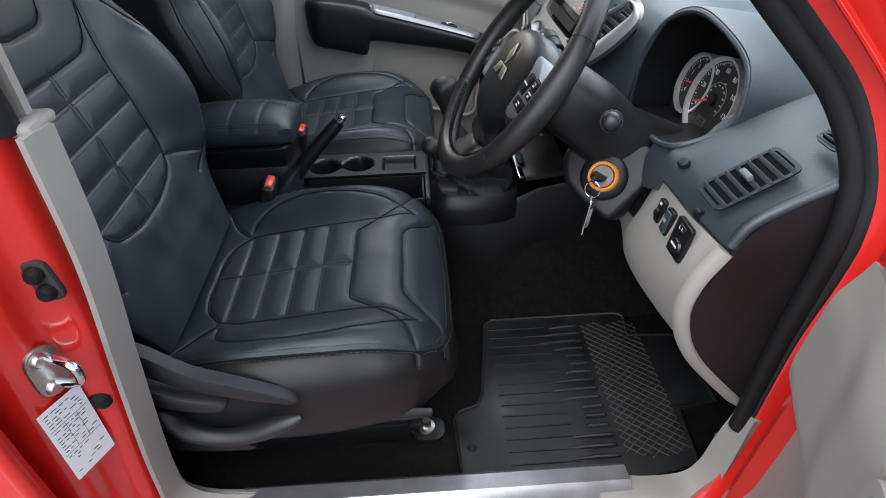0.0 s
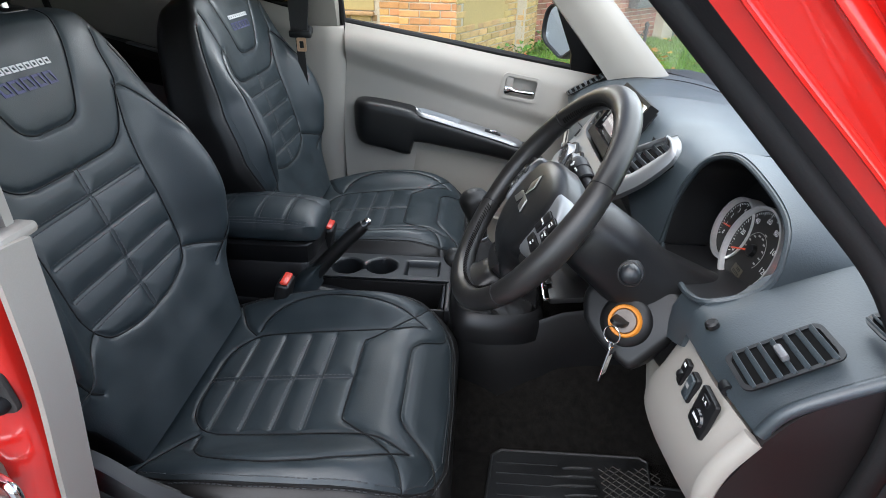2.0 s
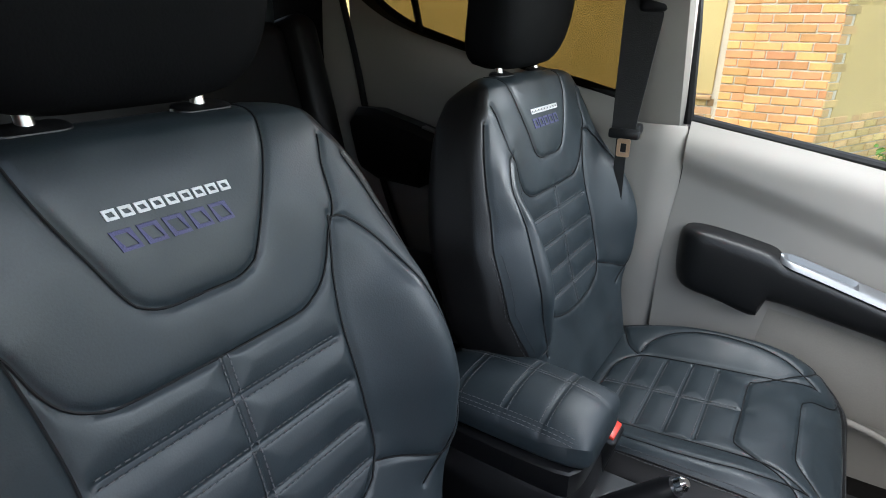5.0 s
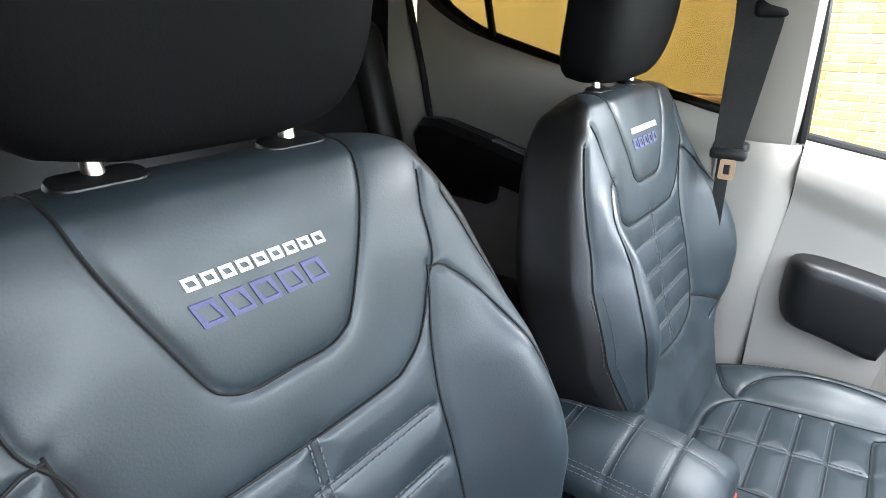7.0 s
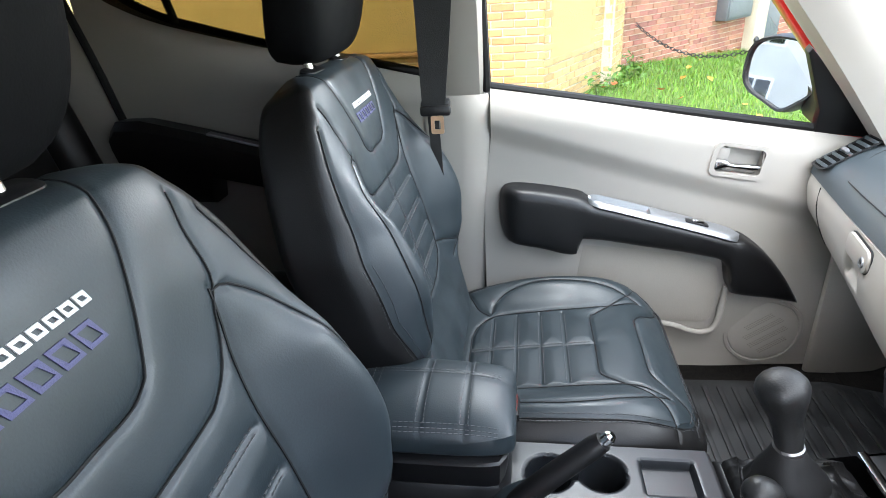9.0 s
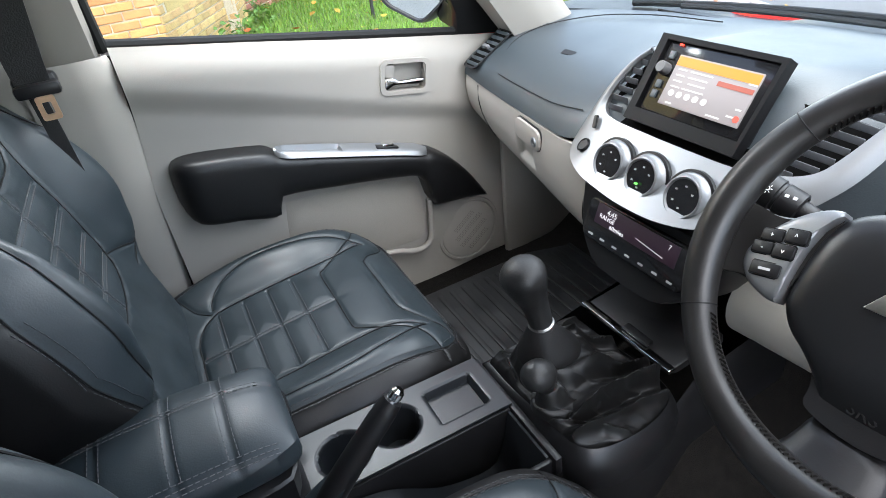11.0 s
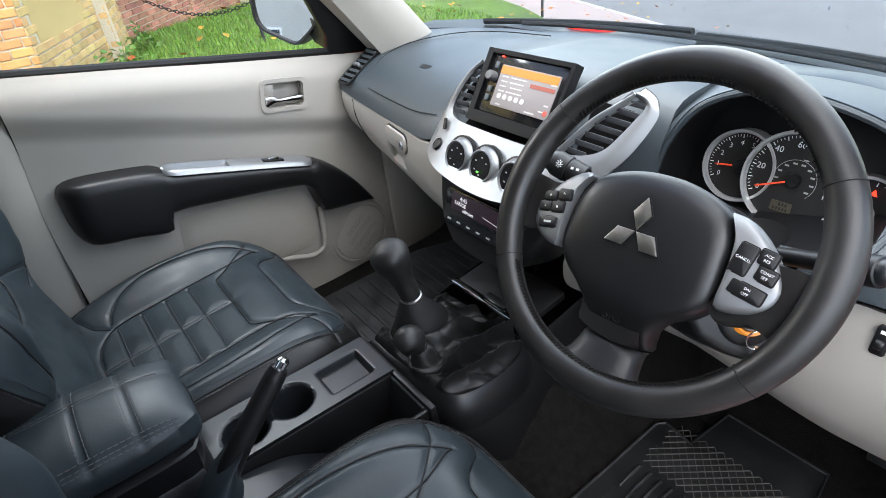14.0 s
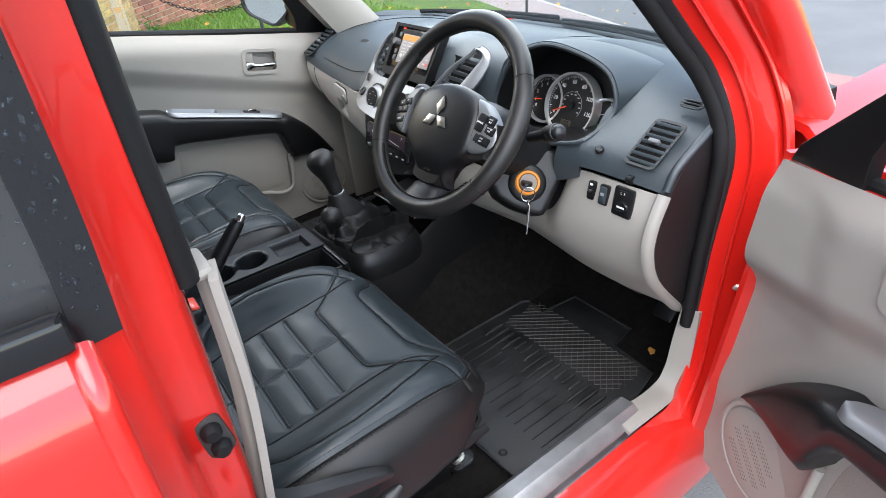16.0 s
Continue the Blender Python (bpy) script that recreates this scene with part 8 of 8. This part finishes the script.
# ---------- outside: house ----------
BR_ORANGE = varied("orange_brick", (0.50, 0.235, 0.085), 0.2)
BR_BUFF = varied("buff_brick", (0.52, 0.34, 0.14), 0.2)
BR_RED = varied("red_brick", (0.38, 0.165, 0.105), 0.28)
BR_ROUGH = varied("weathered_brick", (0.36, 0.21, 0.09), 0.4)
house = solo("wall_house", prism([(-4.3, 3.79), (-0.56, 3.79), (-0.56, 3.735), (-0.40, 3.735), (-0.40, 3.688), (0.042, 3.688), (0.085, 3.77), (0.575, 4.76), (0.66, 4.74), (0.79, 5.12), (0.775, 5.46), (4.0, 9.16), (8.0, 13.75), (8.0, 20), (-4.3, 20)], 3.3, Matrix.Translation((0, 0, 0.15))), MORTAR, "brick and ochre rendered house wall", "house", kind="structure")
part("render_panel", rbox((-2.45, 3.785, 2.2), (3.68, 0.03, 2.44), 0.006), STUCCO, house, "patchy ochre rendered panel")
part("plinth_cap", rbox((-2.45, 3.77, 0.955), (3.68, 0.06, 0.03), 0.01), BR_ROUGH, house)


def brick_mesh(L, H, D):
    bm = rbox((0, 0, 0), (L, D, H), 0.004, seg=1)
    me = bpy.data.meshes.new("brick")
    bm.to_mesh(me)
    bm.free()
    return me


BRICKS = {L: brick_mesh(L, 0.046, 0.08) for L in (0.155, 0.0745, 0.115, 0.04)}
MESHES = {}


def courses(p0, p1, z0, z1, material, zparts, clip=None, start=0):
    """Bricks in half bond along a line, their faces just proud of the mortar; the low ones are pieces of their own."""
    p0, p1 = Vector((*p0, 0)), Vector((*p1, 0))
    d = (p1 - p0).normalized()
    n = Vector((d.y, -d.x, 0))
    L = (p1 - p0).length
    M = Matrix((d, -n, Vector((0, 0, 1)))).transposed()
    rest_v, rest_f = [], []
    r = random.Random(int(L * 1000) + int(z0 * 100))
    for c in range(int((z1 - z0) / 0.054)):
        z = z0 + 0.027 + 0.054 * c
        s = 0.0
        first = (c + start) % 2
        while s < L - 0.03:
            w_ = 0.0745 if (first and s == 0.0) else 0.155
            if s + w_ > L + 0.002:
                w_ = max([q for q in BRICKS if s + q <= L + 0.004] or [0.04])
            mid = s + w_ / 2
            if not (clip and clip(mid, z)):
                q = p0 + d * mid + n * (0.008 + r.uniform(-0.002, 0.003) - 0.04) + Vector((0, 0, z + r.uniform(-0.002, 0.002)))
                m4 = Matrix.Translation(q) @ (M @ Matrix.Rotation(r.uniform(-0.008, 0.008), 3, "Z")).to_4x4()
                if z < zparts:
                    key = (w_, material.name)
                    if key not in MESHES:
                        MESHES[key] = BRICKS[w_].copy()
                        MESHES[key].materials.append(material)
                    ob = new("brick", MESHES[key])
                    ob.parent = house
                    ob.matrix_local = m4
                else:
                    i = len(rest_v)
                    for a, b, e in itertools.product((-0.5, 0.5), repeat=3):
                        rest_v.append(tuple(m4 @ Vector((a * w_, b * 0.08, e * 0.046))))
                    rest_f += [tuple(i + k for k in f) for f in ((0, 1, 3, 2), (4, 6, 7, 5), (0, 4, 5, 1), (2, 3, 7, 6), (0, 2, 6, 4), (1, 5, 7, 3))]
            s += w_ + 0.006 + 0.002
    if rest_v:
        me = bpy.data.meshes.new("brickwork")
        me.from_pydata(rest_v, [], rest_f)
        me.materials.append(material)
        ob = new("brickwork", me)
        ob.parent = house
        ob["kind"] = "stuff"


courses((-0.40, 3.688), (0.042, 3.688), 0.30, 3.4, BR_ORANGE, 1.8)
courses((-0.56, 3.735), (-0.405, 3.735), 0.30, 3.4, BR_ORANGE, 1.9, start=1)
courses((-4.3, 3.79), (-0.57, 3.79), 0.30, 0.96, BR_ROUGH, 0.0)
# slanting return: buff brick round a rendered panel, slate ledge below
E0, E1 = Vector((0.042, 3.688)), Vector((0.575, 4.76))
ed = (E1 - E0).normalized()
courses(E0, E1, 0.40, 3.4, BR_BUFF, 1.1, lambda s, z: 0.13 < s < 0.97 and 0.86 < z < 1.55)
rm = axes((E0.x + ed.x * 0.55 + ed.y * 0.002, E0.y + ed.y * 0.55 - ed.x * 0.002, 1.2), (ed.x, ed.y, 0), (0, 0, 1))
part("render_panel", prism(rrect(0.86, 0.72, 0.01), 0.004, rm), STUCCO, house, "patchy ochre rendered panel")
lm = axes((E0.x + ed.x * 0.6, E0.y + ed.y * 0.6, 0.0), (ed.x, ed.y, 0), (ed.y, -ed.x, 0))
part("slate_ledge", loft([[lm @ Vector((s, o, z + dz)) for o, z in ((-0.02, 0.09), (0.012, 0.085), (0.075, 0.018), (0.08, 0.0), (-0.02, -0.012))] for s, dz in ((-0.6, 0.70), (0.61, 0.63))], True, (True, True)), SLATE, house, "blue-grey slate ledge")
courses((0.66, 4.745), (0.79, 5.12), 0.40, 3.4, BR_BUFF, 1.1)
courses((0.575, 4.772), (0.66, 4.745), 0.40, 3.4, BR_BUFF, 1.1, start=1)
courses((0.79, 5.12), (0.775, 5.46), 0.40, 3.4, BR_BUFF, 0.0)
R0, rd_ = Vector((0.775, 5.46)), Vector((0.657, 0.754))
courses(R0, R0 + rd_ * 1.5, 0.38, 3.4, BR_RED, 0.75)
courses(R0 + rd_ * 1.5, R0 + rd_ * 5.0, 0.30, 3.4, BR_RED, 0.0, lambda s, z: 1.75 < s < 2.35 and z < 1.3)
courses(R0 + rd_ * 5.0, R0 + rd_ * 11.0, 0.2, 3.4, BR_RED, 0.0)
wmx = lambda s, z, out: axes((R0.x + rd_.x * s + rd_.y * out, R0.y + rd_.y * s - rd_.x * out, z), (rd_.x, rd_.y, 0), (0, 0, 1))
meter = thing("meter_box", tuple(wmx(2.1, 0.86, 0.0).translation), "dark grey meter box on the brick wall", "meter box")
part("box_body", rbox((2.38 - 2.1, 0.14, 0.07), (0.66, 0.44, 0.14), 0.01, wmx(2.1, 0.86, 0.0)), mat("grey_box", (0.11, 0.115, 0.12), 0.5, grain=90, bump=0.1), meter)
part("box_door", rbox((2.38 - 2.1, 0.14, 0.145), (0.6, 0.38, 0.02), 0.006, wmx(2.1, 0.86, 0.0)), mat("grey_box_door", (0.14, 0.145, 0.15), 0.45, grain=90, bump=0.1), meter)
door = solo("door_1", rbox((3.62, 0.4, 0.0), (0.6, 1.55, 0.06), 0.008, wmx(0.0, 0.45, 0.01)), mat("grey_door_paint", (0.12, 0.125, 0.135), 0.5, var=0.15, grain=60, bump=0.2), "grey painted door in the brick wall", "door", kind="structure")
solo("wall_pier", rbox((3.05, 1.2, 0.0), (0.34, 3.2, 0.28), 0.006, wmx(0.0, 0.45, 0.0)), MORTAR, "buff brick pier", "pier", kind="structure")

# weeds at the foot of the pier
for wx, wy, n in ((0.62, 4.55, 34), (0.86, 4.95, 30), (0.95, 5.5, 22), (0.5, 4.3, 16)):
    weed = thing("weed", (wx, wy, ground_z(wx, wy)), "low green leafy weed at the wall foot", "weed", "weeds")
    bm = bmesh.new()
    for k in range(n):
        a, r = rng.uniform(0, 6.28), rng.uniform(0.02, 0.15)
        px, py, pz = wx + r * math.cos(a) * 0.8, wy + r * math.sin(a) * 1.3 - 0.04, ground_z(wx, wy) + rng.uniform(0.02, 0.14)
        l, w_ = rng.uniform(0.03, 0.07), rng.uniform(0.012, 0.024)
        m = pose(px, py, pz, rng.uniform(-40, 40), rng.uniform(-40, 40), math.degrees(a))
        loft([[m @ Vector((x, -w, 0.25 * abs(w))), m @ Vector((x, 0, -0.1 * x)), m @ Vector((x, w, 0.25 * abs(w)))] for x, w in ((0, 0.001), (l * 0.35, w_), (l * 0.7, w_ * 0.8), (l, 0.001))], bm=bm)
    part("leaves", bm, mat("weed_leaf", (0.09, 0.20, 0.025), 0.55, var=0.35, scale=20, bump=0.1), weed)["kind"] = "stuff"
    bm = bmesh.new()
    for k in range(n // 3):
        a = rng.uniform(0, 6.28)
        tube([(wx, wy, ground_z(wx, wy) - 0.01), (wx + 0.06 * math.cos(a), wy + 0.08 * math.sin(a) - 0.02, ground_z(wx, wy) + 0.1)], 0.002, 4, bm=bm)
    part("stems", bm, mat("weed_stem", (0.12, 0.16, 0.05), 0.7, bump=0), weed)["kind"] = "stuff"

# iron posts and chains
IRON = mat("black_iron", (0.02, 0.02, 0.021), 0.5, var=0.3, scale=20, grain=90, bump=0.4, dist=0.002)


def iron_post(x, y, h):
    z = ground_z(x, y) - 0.03
    p = thing("iron_post", (x, y, z), "slim black iron post standing in the lawn", "post", "iron posts")
    part("shaft", tube([(x, y, z), (x, y, z + h)], [0.016, 0.014], 12), IRON, p)
    part("finial", lathe([(0.0, 0.05), (0.008, 0.046), (0.02, 0.03), (0.022, 0.018), (0.014, 0.005), (0.02, 0.0), (0.014, -0.005)], Matrix.Translation((x, y, z + h)), 16), IRON, p)
    part("ring", tube([(x + 0.022 * math.cos(a), y, z + h - 0.04 + 0.022 * math.sin(a)) for a in np.linspace(0, 6.28, 15)[:-1]], 0.004, 6, True), IRON, p)
    return Vector((x, y, z + h - 0.05))


def chain(a, b, sag):
    ch = thing("chain", tuple((a + b) / 2), "sagging black iron chain between posts", "chain", "chains")
    n = max(8, int((b - a).length / 0.042))
    for k in range(n):
        t = (k + 0.5) / n
        f = lambda q: a + (b - a) * q - Vector((0, 0, sag * 4 * q * (1 - q)))
        d = (f(t + 0.01) - f(t - 0.01)).normalized()
        s = d.cross(Vector((0, 0, 1))).normalized() if k % 2 else Vector((0, 0, 1))
        s = (s - d * s.dot(d)).normalized()
        c = f(t)
        part("link", tube([c + d * 0.03 * math.cos(q) + s * 0.013 * math.sin(q) for q in np.linspace(0, 6.283, 11)[:-1]], 0.0042, 5, True), IRON, ch)


t1 = iron_post(1.73, 4.5, 0.42)
t2 = iron_post(4.75, 4.1, 0.45)
t3 = iron_post(5.45, 6.4, 0.45)
chain(Vector((1.0, 5.72, 0.92)), t1, 0.16)
chain(t2, t3, 0.14)

# house across the street behind the car
far = thing("terraced_house", (-24, 7, 0), "pale grey rendered house with dark windows and slate roof", "house")
part("wall", rbox((-24, 7, 2.4), (7, 15, 5.0), 0.02), mat("grey_house_render", (0.42, 0.41, 0.39), 0.9, var=0.15, scale=0.8, grain=30, bump=0.3, dist=0.01), far)
part("roof", prism([(-8.2, 0), (8.2, 0), (0.5, 3.0), (-0.5, 3.0)], 8.0, axes((-20, 7, 4.9), (0, 1, 0), (0, 0, 1)) @ Matrix.Rotation(0, 4, "Z") @ Matrix.Translation((0, 0, -8.0))), SLATE, far)
for wy in (1.2, 4.2, 7.2, 10.2, 13.0):
    for wz in (1.3, 3.6):
        win = part("window", rbox((-20.49, wy, wz), (0.06, 1.1, 1.3), 0.01), PAPER, far, "white window frame")
        for dy in (-0.26, 0.26):
            part("pane", rbox((-20.45, wy + dy, wz), (0.02, 0.46, 1.14), 0.004), GLOSSBLACK, win)
